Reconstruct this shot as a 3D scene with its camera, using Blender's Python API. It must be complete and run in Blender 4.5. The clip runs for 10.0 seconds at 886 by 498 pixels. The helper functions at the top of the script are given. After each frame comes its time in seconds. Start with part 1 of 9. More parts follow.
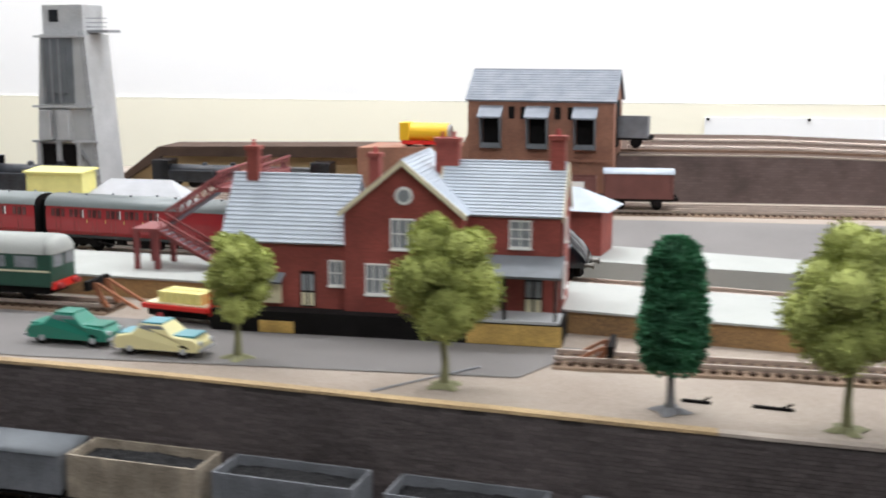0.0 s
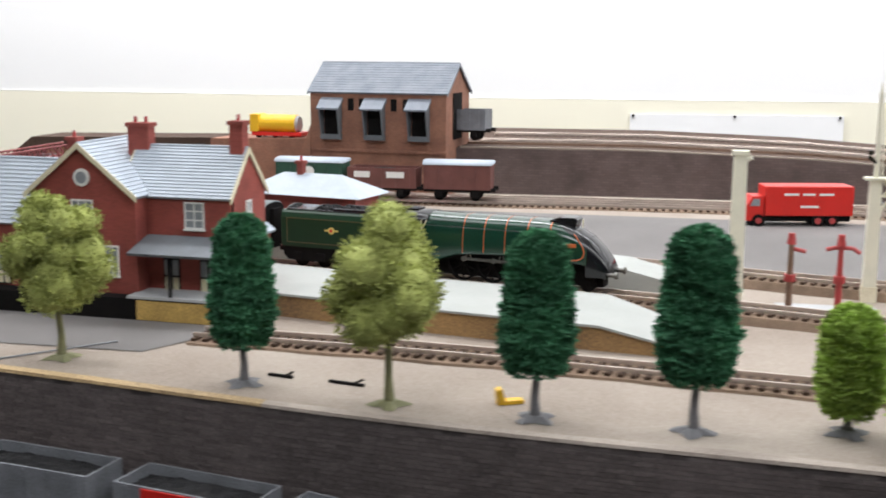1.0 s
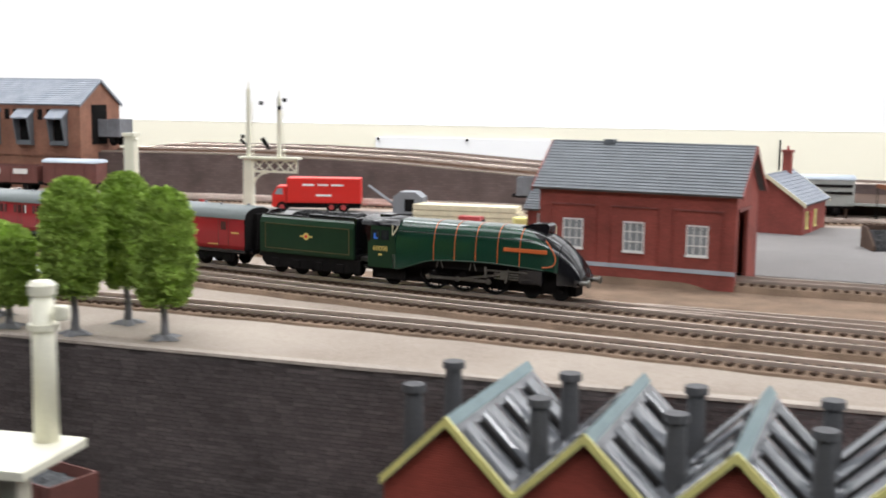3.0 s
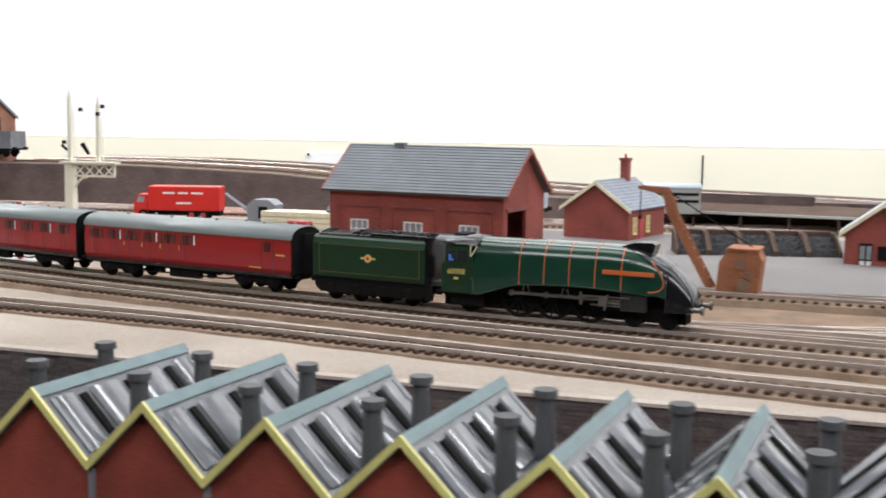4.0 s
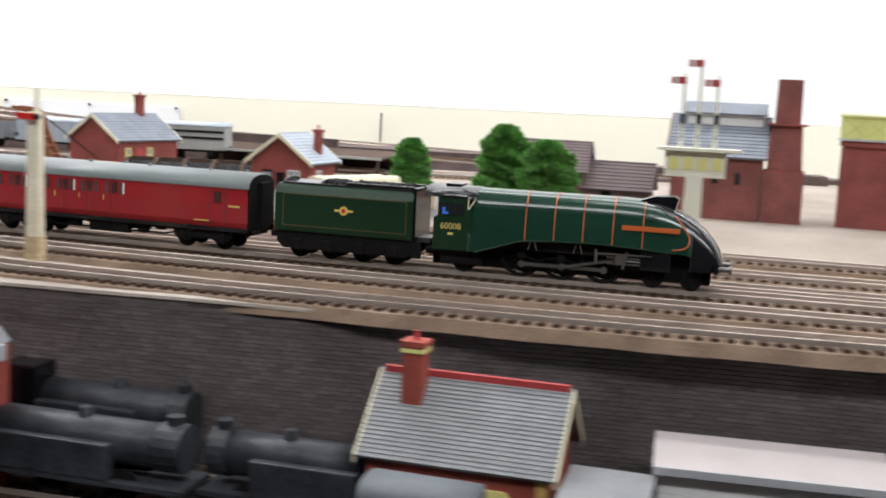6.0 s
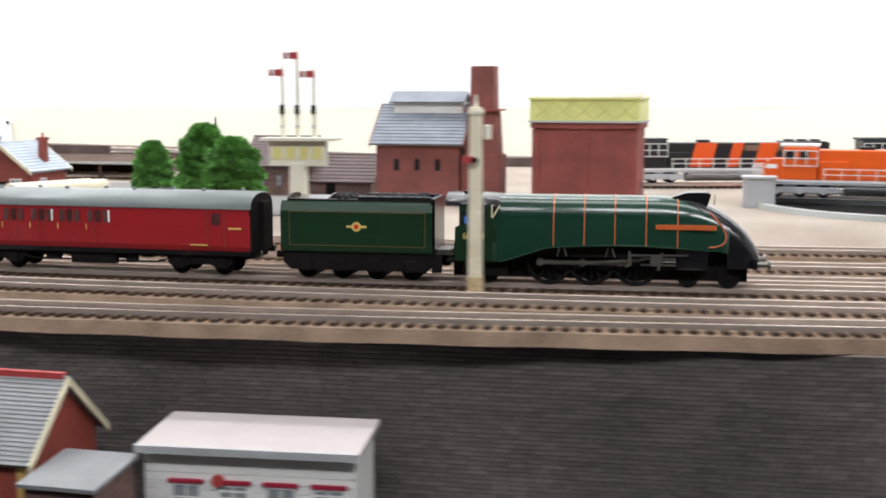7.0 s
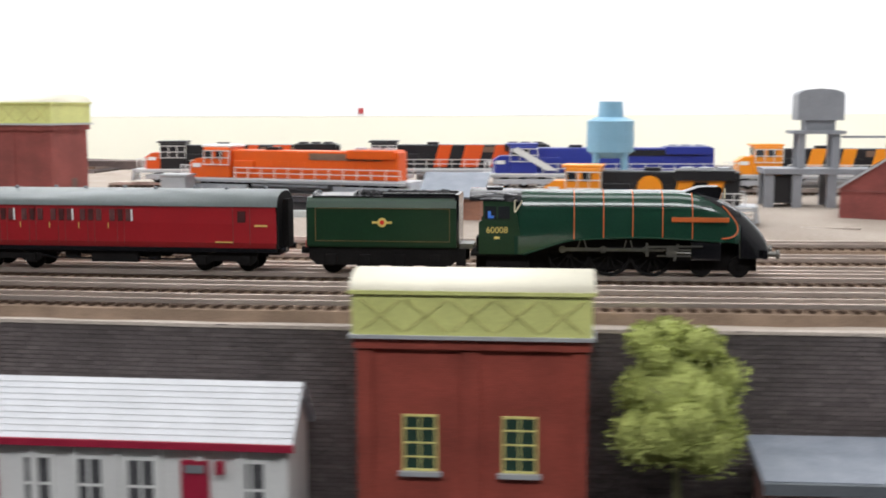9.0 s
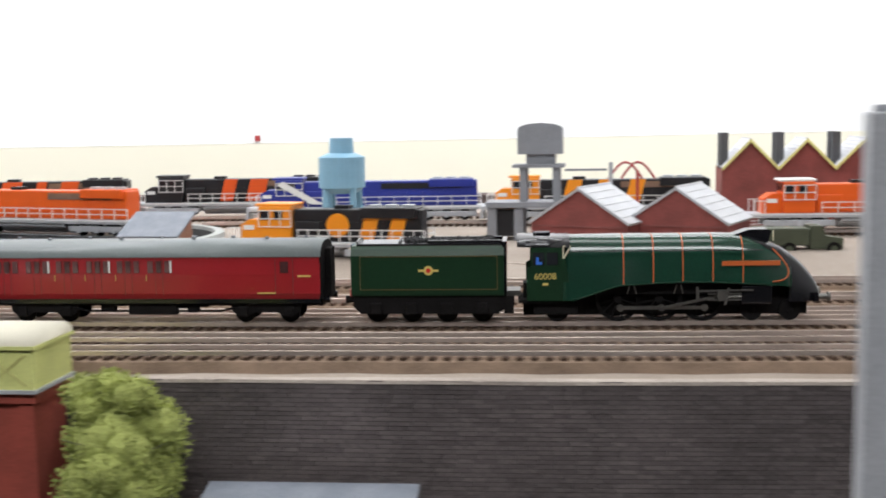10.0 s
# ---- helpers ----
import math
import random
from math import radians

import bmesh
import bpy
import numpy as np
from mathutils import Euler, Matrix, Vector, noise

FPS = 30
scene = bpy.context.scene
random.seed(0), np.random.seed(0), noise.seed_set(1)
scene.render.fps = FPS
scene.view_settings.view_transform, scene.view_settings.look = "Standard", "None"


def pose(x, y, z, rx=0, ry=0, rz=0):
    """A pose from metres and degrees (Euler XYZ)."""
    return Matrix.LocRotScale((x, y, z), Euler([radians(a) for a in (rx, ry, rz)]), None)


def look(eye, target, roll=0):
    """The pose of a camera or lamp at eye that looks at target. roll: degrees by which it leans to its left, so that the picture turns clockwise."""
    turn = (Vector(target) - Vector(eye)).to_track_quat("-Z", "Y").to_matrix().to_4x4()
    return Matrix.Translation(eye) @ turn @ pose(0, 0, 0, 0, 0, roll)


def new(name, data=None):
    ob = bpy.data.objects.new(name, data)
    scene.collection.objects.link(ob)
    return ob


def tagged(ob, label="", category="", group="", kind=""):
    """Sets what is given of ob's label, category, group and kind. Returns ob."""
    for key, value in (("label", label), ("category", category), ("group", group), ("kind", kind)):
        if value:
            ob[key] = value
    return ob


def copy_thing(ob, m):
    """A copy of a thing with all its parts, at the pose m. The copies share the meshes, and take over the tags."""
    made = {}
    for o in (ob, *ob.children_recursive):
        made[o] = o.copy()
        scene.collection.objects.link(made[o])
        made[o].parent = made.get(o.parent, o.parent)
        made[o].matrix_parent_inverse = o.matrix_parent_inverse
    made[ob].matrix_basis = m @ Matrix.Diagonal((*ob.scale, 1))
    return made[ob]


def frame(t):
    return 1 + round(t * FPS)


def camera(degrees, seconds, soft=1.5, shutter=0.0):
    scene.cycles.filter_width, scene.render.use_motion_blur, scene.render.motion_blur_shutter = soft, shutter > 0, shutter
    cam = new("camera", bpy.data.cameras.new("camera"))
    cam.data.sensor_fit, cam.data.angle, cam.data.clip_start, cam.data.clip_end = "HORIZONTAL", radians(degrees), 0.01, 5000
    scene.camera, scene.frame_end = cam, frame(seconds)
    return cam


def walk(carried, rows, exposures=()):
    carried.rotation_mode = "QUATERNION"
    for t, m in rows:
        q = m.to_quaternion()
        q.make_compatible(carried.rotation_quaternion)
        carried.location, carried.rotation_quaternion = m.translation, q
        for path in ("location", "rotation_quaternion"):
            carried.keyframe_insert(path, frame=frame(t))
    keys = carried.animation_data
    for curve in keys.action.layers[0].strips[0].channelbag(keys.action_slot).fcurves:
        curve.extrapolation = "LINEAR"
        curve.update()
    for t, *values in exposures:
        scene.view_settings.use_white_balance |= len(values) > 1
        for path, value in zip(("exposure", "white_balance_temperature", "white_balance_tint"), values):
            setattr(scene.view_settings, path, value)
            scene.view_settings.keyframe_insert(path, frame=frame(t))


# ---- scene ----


# ---------------- camera and its way ----------------
CAM_ROWS = [
    (0, 0.9827, 0.5772, 0.1918, 8.36, -10.05, 0.17),
    (0.5, 1.1191, 0.5924, 0.1770, 8.45, -9.43, 2.00),
    (1, 1.2557, 0.6021, 0.1840, 11.90, -10.03, 0.28),
    (1.5, 1.4028, 0.5604, 0.1890, 13.38, -9.23, 0.45),
    (2, 1.5505, 0.5127, 0.1844, 12.96, -9.32, 0.65),
    (2.5, 1.6784, 0.4844, 0.1655, 13.49, -8.76, 0.25),
    (2.7, 1.7282, 0.4811, 0.1588, 12.32, -8.07, 0.87),
    (3.8, 1.9713, 0.5105, 0.1348, 13.61, -7.11, 0.42),
    (4, 2.0044, 0.5052, 0.1350, 13.80, -6.48, 0.72),
    (4.5, 2.1135, 0.4802, 0.1318, 13.31, -6.62, 0.65),
    (5, 2.2303, 0.4512, 0.1271, 12.59, -6.85, 0.29),
    (5.2, 2.2798, 0.4490, 0.1220, 12.68, -7.17, 0.09),
    (6.3, 2.5442, 0.4848, 0.1095, 7.64, -7.48, 2.77),
    (6.5, 2.5829, 0.4862, 0.1090, 7.53, -7.21, 1.23),
    (7, 2.6988, 0.4813, 0.1129, 6.29, -7.59, -0.01),
    (7.5, 2.8383, 0.4624, 0.1200, 6.62, -7.29, -0.83),
    (8, 2.9925, 0.4365, 0.1213, 7.85, -7.11, -1.59),
    (8.5, 3.1424, 0.4259, 0.1154, 8.70, -7.21, -2.06),
    (9, 3.2925, 0.4494, 0.1059, 7.51, -7.03, -0.06),
    (9.5, 3.4390, 0.4753, 0.1193, 8.09, -6.52, 1.19),
    (10, 3.5731, 0.4750, 0.1227, 8.38, -6.17, -0.89),
]


def aim(x, y, z, yaw, pitch, roll):
    a, b = radians(yaw), radians(pitch)
    eye = Vector((x, y, z))
    return look(eye, eye + Vector((-math.sin(a) * math.cos(b), math.cos(a) * math.cos(b), math.sin(b))), roll)


cam = camera(41.78, 10.0, soft=1.85, shutter=0.35)
walk(cam, [(r[0], aim(*r[1:])) for r in CAM_ROWS], exposures=[(0.0, 0.02), (1.5, -0.04), (2.7, 0.0), (4.0, 0.06), (4.5, 0.06), (5.2, -0.06), (6.3, 0.12), (7.5, 0.28), (8.5, 0.26), (9.0, 0.09), (9.5, 0.04), (10.0, 0.06)])
scene.view_settings.exposure = 0.0

# ---------------- light: a bright white room with assumed, unseen ceiling panels ---
world = bpy.data.worlds.new("room_light")
world.use_nodes = True
world.node_tree.nodes["Background"].inputs[0].default_value = (0.95, 0.97, 1.0, 1)
world.node_tree.nodes["Background"].inputs[1].default_value = 0.55
scene.world = world


def panel_light(name, x, y, z, sx, sy, watts, target):
    d = bpy.data.lights.new(name, "AREA")
    d.shape, d.size, d.size_y, d.energy = "RECTANGLE", sx, sy, watts
    d.color = (0.955, 0.967, 0.995)
    ob = new(name, d)
    ob.matrix_world = look((x, y, z), target)
    return ob


panel_light("ceiling_light", 0.7, 1.0, 1.8, 1.8, 0.6, 13, (0.7, 1.35, 0))
panel_light("ceiling_light", 3.1, 1.0, 1.8, 1.8, 0.6, 13, (3.1, 1.35, 0))
# three unseen panels added to brighten the back wall
panel_light("ceiling_light", 0.0, 2.0, 1.8, 1.8, 0.4, 44, (0.0, 2.7, 0.2))
panel_light("ceiling_light", 2.0, 2.0, 1.8, 1.8, 0.4, 30, (2.0, 2.8, 0.2))
panel_light("ceiling_light", 4.1, 2.6, 1.8, 1.8, 0.4, 40, (4.1, 3.6, 0.2))
panel_light("ceiling_light", 1.2, -0.55, 1.85, 2.2, 0.5, 25, (1.2, 1.2, -0.1))
panel_light("ceiling_light", 3.6, -0.55, 1.85, 2.2, 0.5, 42, (3.6, 1.2, -0.1))

# ---------------- materials ----------------


def mat(name, col, rough=0.6, metal=0.0, var=0.25, scale=60.0, bump=0.15, fine=900.0, tint=None, spec=0.5, coat=0.0):
    m = bpy.data.materials.new(name)
    m.use_nodes = True
    nt, b = m.node_tree, m.node_tree.nodes["Principled BSDF"]
    b.inputs["Roughness"].default_value, b.inputs["Metallic"].default_value = rough, metal
    b.inputs["Specular IOR Level"].default_value = spec
    b.inputs["Coat Weight"].default_value = coat
    tc = nt.nodes.new("ShaderNodeTexCoord")
    n1, n2 = nt.nodes.new("ShaderNodeTexNoise"), nt.nodes.new("ShaderNodeTexNoise")
    for n, s, d in ((n1, scale, 4), (n2, fine, 3)):
        n.inputs["Scale"].default_value, n.inputs["Detail"].default_value = s, d
        nt.links.new(tc.outputs["Object"], n.inputs["Vector"])
    add = nt.nodes.new("ShaderNodeMath")
    add.operation = "ADD"
    nt.links.new(n1.outputs["Fac"], add.inputs[0])
    nt.links.new(n2.outputs["Fac"], add.inputs[1])
    ramp = nt.nodes.new("ShaderNodeMapRange")
    ramp.inputs["From Min"].default_value, ramp.inputs["From Max"].default_value = 0.65, 1.35
    nt.links.new(add.outputs[0], ramp.inputs["Value"])
    mix = nt.nodes.new("ShaderNodeMix")
    mix.data_type = "RGBA"
    dark = [c * (1 - var) for c in col]
    light = [min(1, c * (1 + var)) for c in (tint or col)]
    mix.inputs[6].default_value, mix.inputs[7].default_value = (*dark, 1), (*light, 1)
    nt.links.new(ramp.outputs[0], mix.inputs[0])
    nt.links.new(mix.outputs[2], b.inputs["Base Color"])
    if bump:
        bp = nt.nodes.new("ShaderNodeBump")
        bp.inputs["Strength"].default_value, bp.inputs["Distance"].default_value = bump, 0.0008
        nt.links.new(n2.outputs["Fac"], bp.inputs["Height"])
        nt.links.new(bp.outputs[0], b.inputs["Normal"])
    return m


def brick_mat(name, col, mortar, w=0.0034, h=0.0012, rough=0.8, var=0.3, joint=0.00022, bump=0.5, stain=0.3):
    """Courses of brick or stone on upright walls; the run is x + y, the rise is z."""
    m = bpy.data.materials.new(name)
    m.use_nodes = True
    nt, b = m.node_tree, m.node_tree.nodes["Principled BSDF"]
    b.inputs["Roughness"].default_value = rough
    tc, sep, add, com = (nt.nodes.new(k) for k in ("ShaderNodeTexCoord", "ShaderNodeSeparateXYZ", "ShaderNodeMath", "ShaderNodeCombineXYZ"))
    nt.links.new(tc.outputs["Object"], sep.inputs[0])
    nt.links.new(sep.outputs[0], add.inputs[0])
    nt.links.new(sep.outputs[1], add.inputs[1])
    nt.links.new(add.outputs[0], com.inputs[0])
    nt.links.new(sep.outputs[2], com.inputs[1])
    br = nt.nodes.new("ShaderNodeTexBrick")
    br.inputs["Scale"].default_value = 1.0
    br.inputs["Brick Width"].default_value, br.inputs["Row Height"].default_value = w, h
    br.inputs["Mortar Size"].default_value = joint
    br.inputs["Bias"].default_value = 0.0
    br.inputs["Color1"].default_value = (*[c * (1 - var) for c in col], 1)
    br.inputs["Color2"].default_value = (*[min(1, c * (1 + var)) for c in col], 1)
    br.inputs["Mortar"].default_value = (*mortar, 1)
    nt.links.new(com.outputs[0], br.inputs["Vector"])
    no = nt.nodes.new("ShaderNodeTexNoise")
    no.inputs["Scale"].default_value, no.inputs["Detail"].default_value = 35, 5
    nt.links.new(tc.outputs["Object"], no.inputs["Vector"])
    rg = nt.nodes.new("ShaderNodeMapRange")
    rg.inputs["From Min"].default_value, rg.inputs["From Max"].default_value = 0.3, 0.7
    rg.inputs["To Min"].default_value, rg.inputs["To Max"].default_value = 1 - stain, 1 + stain * 0.5
    nt.links.new(no.outputs["Fac"], rg.inputs["Value"])
    mul = nt.nodes.new("ShaderNodeMix")
    mul.data_type, mul.blend_type = "RGBA", "MULTIPLY"
    mul.inputs[0].default_value = 1.0
    nt.links.new(br.outputs["Color"], mul.inputs[6])
    nt.links.new(rg.outputs[0], mul.inputs[7])
    nt.links.new(mul.outputs[2], b.inputs["Base Color"])
    bp = nt.nodes.new("ShaderNodeBump")
    bp.inputs["Strength"].default_value, bp.inputs["Distance"].default_value = bump, 0.0006
    bp.invert = True
    nt.links.new(br.outputs["Fac"], bp.inputs["Height"])
    nt.links.new(bp.outputs[0], b.inputs["Normal"])
    return m


M = {}
M["ground"] = mat("sandy_baseboard_paint", (0.27, 0.21, 0.165), 0.85, var=0.22, scale=9, tint=(0.34, 0.295, 0.25), bump=0.3)
M["tarmac"] = mat("grey_tarmac_paint", (0.17, 0.16, 0.155), 0.85, var=0.15, scale=14, bump=0.3)
M["ballast"] = mat("brown_ballast", (0.225, 0.158, 0.112), 0.95, var=0.45, scale=40, fine=1500, bump=0.9, spec=0.2)
M["sleeper"] = mat("brown_sleeper", (0.075, 0.047, 0.032), 0.85, var=0.4, scale=90, bump=0.3, spec=0.2)
M["rail"] = mat("worn_steel_rail", (0.58, 0.49, 0.43), 0.28, 0.7, var=0.2, scale=50, bump=0.05)
M["railside"] = mat("rusty_rail_side", (0.2, 0.12, 0.08), 0.8, var=0.3, scale=80)
M["stone"] = brick_mat("dark_stone_courses", (0.105, 0.088, 0.086), (0.095, 0.08, 0.078), 0.011, 0.0032, 0.7, 0.45, 0.0005, 0.9, 0.45)
M["embank"] = brick_mat("brown_stone_courses", (0.125, 0.09, 0.083), (0.11, 0.078, 0.072), 0.009, 0.003, 0.85, 0.12, 0.0004, 0.3, 0.3)
M["brown_deck"] = mat("brown_painted_board", (0.085, 0.056, 0.043), 0.85, var=0.3, scale=30, spec=0.15)
M["platform"] = mat("pale_platform_paving", (0.38, 0.395, 0.375), 0.8, var=0.1, scale=25, bump=0.2)
M["platside"] = mat("brown_platform_side", (0.15, 0.095, 0.065), 0.85, var=0.35, scale=13, tint=(0.42, 0.25, 0.10))
M["cream_wall"] = mat("cream_wall_paint", (0.90, 0.86, 0.71), 0.8, var=0.03, scale=2, bump=0.0)
M["white_wall"] = mat("white_wall_paint", (0.9, 0.9, 0.9), 0.8, var=0.02, scale=2, bump=0.0)
# for the unseen south wall, darkened so glossy sides reflect less white
M["dim_wall"] = mat("dark_wall_for_reflections", (0.10, 0.10, 0.105), 0.85, var=0.1, scale=2, bump=0.0)
M["paper"] = mat("white_card", (0.9, 0.9, 0.9), 0.7, var=0.02, scale=10, bump=0.0)
M["red_brick"] = brick_mat("red_brick", (0.30, 0.062, 0.048), (0.27, 0.068, 0.052), var=0.14)
M["orange_brick"] = brick_mat("orange_brown_brick", (0.33, 0.15, 0.095), (0.31, 0.16, 0.11), var=0.16)
M["maroon_brick"] = brick_mat("maroon_brick", (0.24, 0.07, 0.06), (0.21, 0.072, 0.062), var=0.14)
M["bright_brick"] = brick_mat("bright_red_brick", (0.35, 0.064, 0.042), (0.32, 0.066, 0.045), var=0.10)
M["brown_brick"] = brick_mat("dull_brown_brick", (0.17, 0.095, 0.08), (0.15, 0.09, 0.08))
M["slate"] = mat("blue_grey_slate", (0.175, 0.20, 0.24), 0.6, var=0.15, scale=70, tint=(0.22, 0.24, 0.275))
# dark slate; also the painted shade of the coaling tower's hoist recess
M["dark_slate_and_shade"] = mat("dark_grey_slate_and_shade", (0.135, 0.15, 0.165), 0.65, var=0.2, scale=60)
M["slate_pale"] = mat("pale_grey_slate", (0.40, 0.45, 0.51), 0.55, var=0.12, scale=60)
M["brown_tile"] = mat("brown_roof_tile", (0.12, 0.085, 0.085), 0.7, var=0.2, scale=60)
M["cream"] = mat("cream_trim_paint", (0.72, 0.66, 0.47), 0.5, var=0.08, scale=80)
M["yellow_trim"] = mat("pale_yellow_trim_paint", (0.78, 0.72, 0.27), 0.5, var=0.1, scale=80)
M["white"] = mat("white_paint", (0.8, 0.8, 0.78), 0.45, var=0.06, scale=60)
M["signal_cream"] = mat("cream_signal_plastic", (0.82, 0.80, 0.66), 0.4, var=0.08, scale=60)
M["black"] = mat("satin_black_paint", (0.007, 0.007, 0.009), 0.17, var=0.3, scale=70, bump=0.03, spec=0.5, coat=0.2)
# matt black parts; on flat opening sheets this black is painted shade
M["soot_and_shade"] = mat("sooty_black_and_shade", (0.011, 0.010, 0.010), 0.8, var=0.4, scale=60, spec=0.08)
M["dark_glass"] = mat("dark_window_glass", (0.02, 0.022, 0.026), 0.08, var=0.2, scale=60, bump=0.0)
M["grey_glass"] = mat("grey_window_glass", (0.26, 0.28, 0.3), 0.12, var=0.3, scale=90, bump=0.0)
M["loco_green"] = mat("glossy_brunswick_green", (0.009, 0.044, 0.026), 0.14, var=0.18, scale=30, bump=0.0, spec=0.5, coat=0.4)
M["tender_green"] = mat("satin_brunswick_green", (0.012, 0.038, 0.018), 0.3, var=0.15, scale=30, bump=0.0, spec=0.25)
M["orange_line"] = mat("orange_lining", (0.56, 0.13, 0.03), 0.4, var=0.05, scale=30, bump=0.0)
M["dull_line"] = mat("dull_lining", (0.14, 0.09, 0.03), 0.4, var=0.05, scale=30, bump=0.0)
M["steel"] = mat("dull_steel_rods", (0.17, 0.165, 0.15), 0.38, 0.75, var=0.25, scale=120, bump=0.0)
M["maroon"] = mat("crimson_carriage_paint", (0.34, 0.016, 0.022), 0.3, var=0.08, scale=30, bump=0.0, coat=0.3)
M["coach_roof"] = mat("grey_carriage_roof", (0.17, 0.195, 0.195), 0.34, var=0.1, scale=40)
M["coal"] = mat("black_coal", (0.014, 0.014, 0.015), 0.6, var=0.6, scale=300, bump=1.0, spec=0.15)
M["gold"] = mat("gold_lettering", (0.72, 0.55, 0.16), 0.4, var=0.05, scale=30, bump=0.0)
M["red"] = mat("bright_red_paint", (0.66, 0.025, 0.018), 0.35, var=0.08, scale=50, bump=0.0)
M["dull_red"] = mat("dull_red_paint", (0.42, 0.05, 0.05), 0.5, var=0.2, scale=70)
M["orange"] = mat("orange_diesel_paint", (0.78, 0.115, 0.010), 0.35, var=0.06, scale=40, bump=0.0)
M["orange_yellow"] = mat("amber_diesel_paint", (0.88, 0.30, 0.015), 0.35, var=0.06, scale=40, bump=0.0)
M["blue"] = mat("royal_blue_diesel_paint", (0.02, 0.035, 0.27), 0.35, var=0.08, scale=40, bump=0.0)
M["pale_blue"] = mat("pale_blue_paint", (0.22, 0.42, 0.56), 0.5, var=0.1, scale=60)
M["charcoal"] = mat("charcoal_paint", (0.022, 0.022, 0.024), 0.35, var=0.2, scale=50, bump=0.0, spec=0.3)
M["silver"] = mat("silver_grey_paint", (0.5, 0.52, 0.55), 0.4, 0.3, var=0.12, scale=60)
M["grey"] = mat("mid_grey_paint", (0.24, 0.25, 0.27), 0.5, var=0.15, scale=60)
M["pale_grey"] = mat("pale_grey_paint", (0.42, 0.43, 0.45), 0.55, var=0.15, scale=60)
M["concrete"] = mat("grey_concrete", (0.42, 0.43, 0.44), 0.8, var=0.2, scale=30, bump=0.3)
M["rust"] = mat("rusty_brown_iron", (0.30, 0.115, 0.055), 0.8, var=0.35, scale=60)
M["yellow"] = mat("yellow_paint", (0.85, 0.5, 0.02), 0.4, var=0.08, scale=50, bump=0.0)
M["wood"] = mat("pale_stacked_timber", (0.72, 0.64, 0.45), 0.7, var=0.2, scale=60)
M["baulk"] = mat("sawn_tan_timber", (0.58, 0.43, 0.24), 0.75, var=0.2, scale=70, tint=(0.68, 0.55, 0.34))
M["log"] = mat("pale_log", (0.72, 0.66, 0.5), 0.7, var=0.2, scale=50)
M["leaf_olive"] = mat("olive_foliage", (0.25, 0.285, 0.065), 0.9, var=0.35, scale=80, tint=(0.39, 0.43, 0.13), bump=0.0)
M["leaf_dark"] = mat("dark_green_foliage", (0.022, 0.105, 0.05), 0.85, var=0.45, scale=90, tint=(0.07, 0.24, 0.12), bump=0.0)
M["leaf_light"] = mat("light_green_foliage", (0.21, 0.33, 0.05), 0.9, var=0.4, scale=90, tint=(0.38, 0.52, 0.11), bump=0.0)
M["leaf_mid"] = mat("bright_green_foliage", (0.05, 0.17, 0.035), 0.9, var=0.45, scale=80, tint=(0.14, 0.34, 0.07), bump=0.0)
M["trunk"] = mat("grey_plastic_trunk", (0.16, 0.16, 0.17), 0.7, var=0.2, scale=80)
M["trunk_olive"] = mat("olive_plastic_trunk", (0.2, 0.2, 0.1), 0.7, var=0.2, scale=80)
M["teal"] = mat("teal_car_paint", (0.02, 0.2, 0.14), 0.3, var=0.06, scale=50, bump=0.0)
M["car_cream"] = mat("cream_car_paint", (0.8, 0.74, 0.4), 0.3, var=0.06, scale=50, bump=0.0)
M["car_blue"] = mat("blue_car_paint", (0.1, 0.32, 0.38), 0.3, var=0.06, scale=50, bump=0.0)
M["dusty_coal"] = mat("dusty_grey_coal", (0.085, 0.088, 0.092), 0.85, var=0.6, scale=120, bump=1.0, spec=0.15)
M["bauxite"] = mat("bauxite_brown_paint", (0.16, 0.06, 0.05), 0.6, var=0.25, scale=60)
M["wagon_green"] = mat("dark_green_wagon_paint", (0.02, 0.075, 0.05), 0.45, var=0.15, scale=60)
M["wagon_grey"] = mat("weathered_grey_wagon_paint", (0.20, 0.21, 0.23), 0.7, var=0.45, scale=45)
M["wagon_red"] = mat("red_brown_wagon_paint", (0.16, 0.062, 0.05), 0.7, var=0.35, scale=50)
M["yellow_tank"] = mat("lime_yellow_tank_paint", (0.66, 0.68, 0.25), 0.5, var=0.15, scale=50)
M["roof_cream"] = mat("cream_tank_roof", (0.74, 0.70, 0.56), 0.6, var=0.08, scale=40)
M["ochre"] = mat("ochre_weathering", (0.55, 0.36, 0.11), 0.85, var=0.4, scale=60)
M["coping"] = mat("worn_ochre_coping", (0.17, 0.12, 0.085), 0.85, var=0.5, scale=7, tint=(0.50, 0.36, 0.19), bump=0.3)
M["edge_dirt"] = mat("dusty_brown_edge", (0.29, 0.24, 0.205), 0.9, var=0.3, scale=12, tint=(0.42, 0.365, 0.315), bump=0.3)
M["sky_blue_glass"] = mat("blue_crew_panel", (0.05, 0.2, 0.75), 0.4, var=0.05, scale=50, bump=0.0)

# ---------------- mesh helpers ----------------


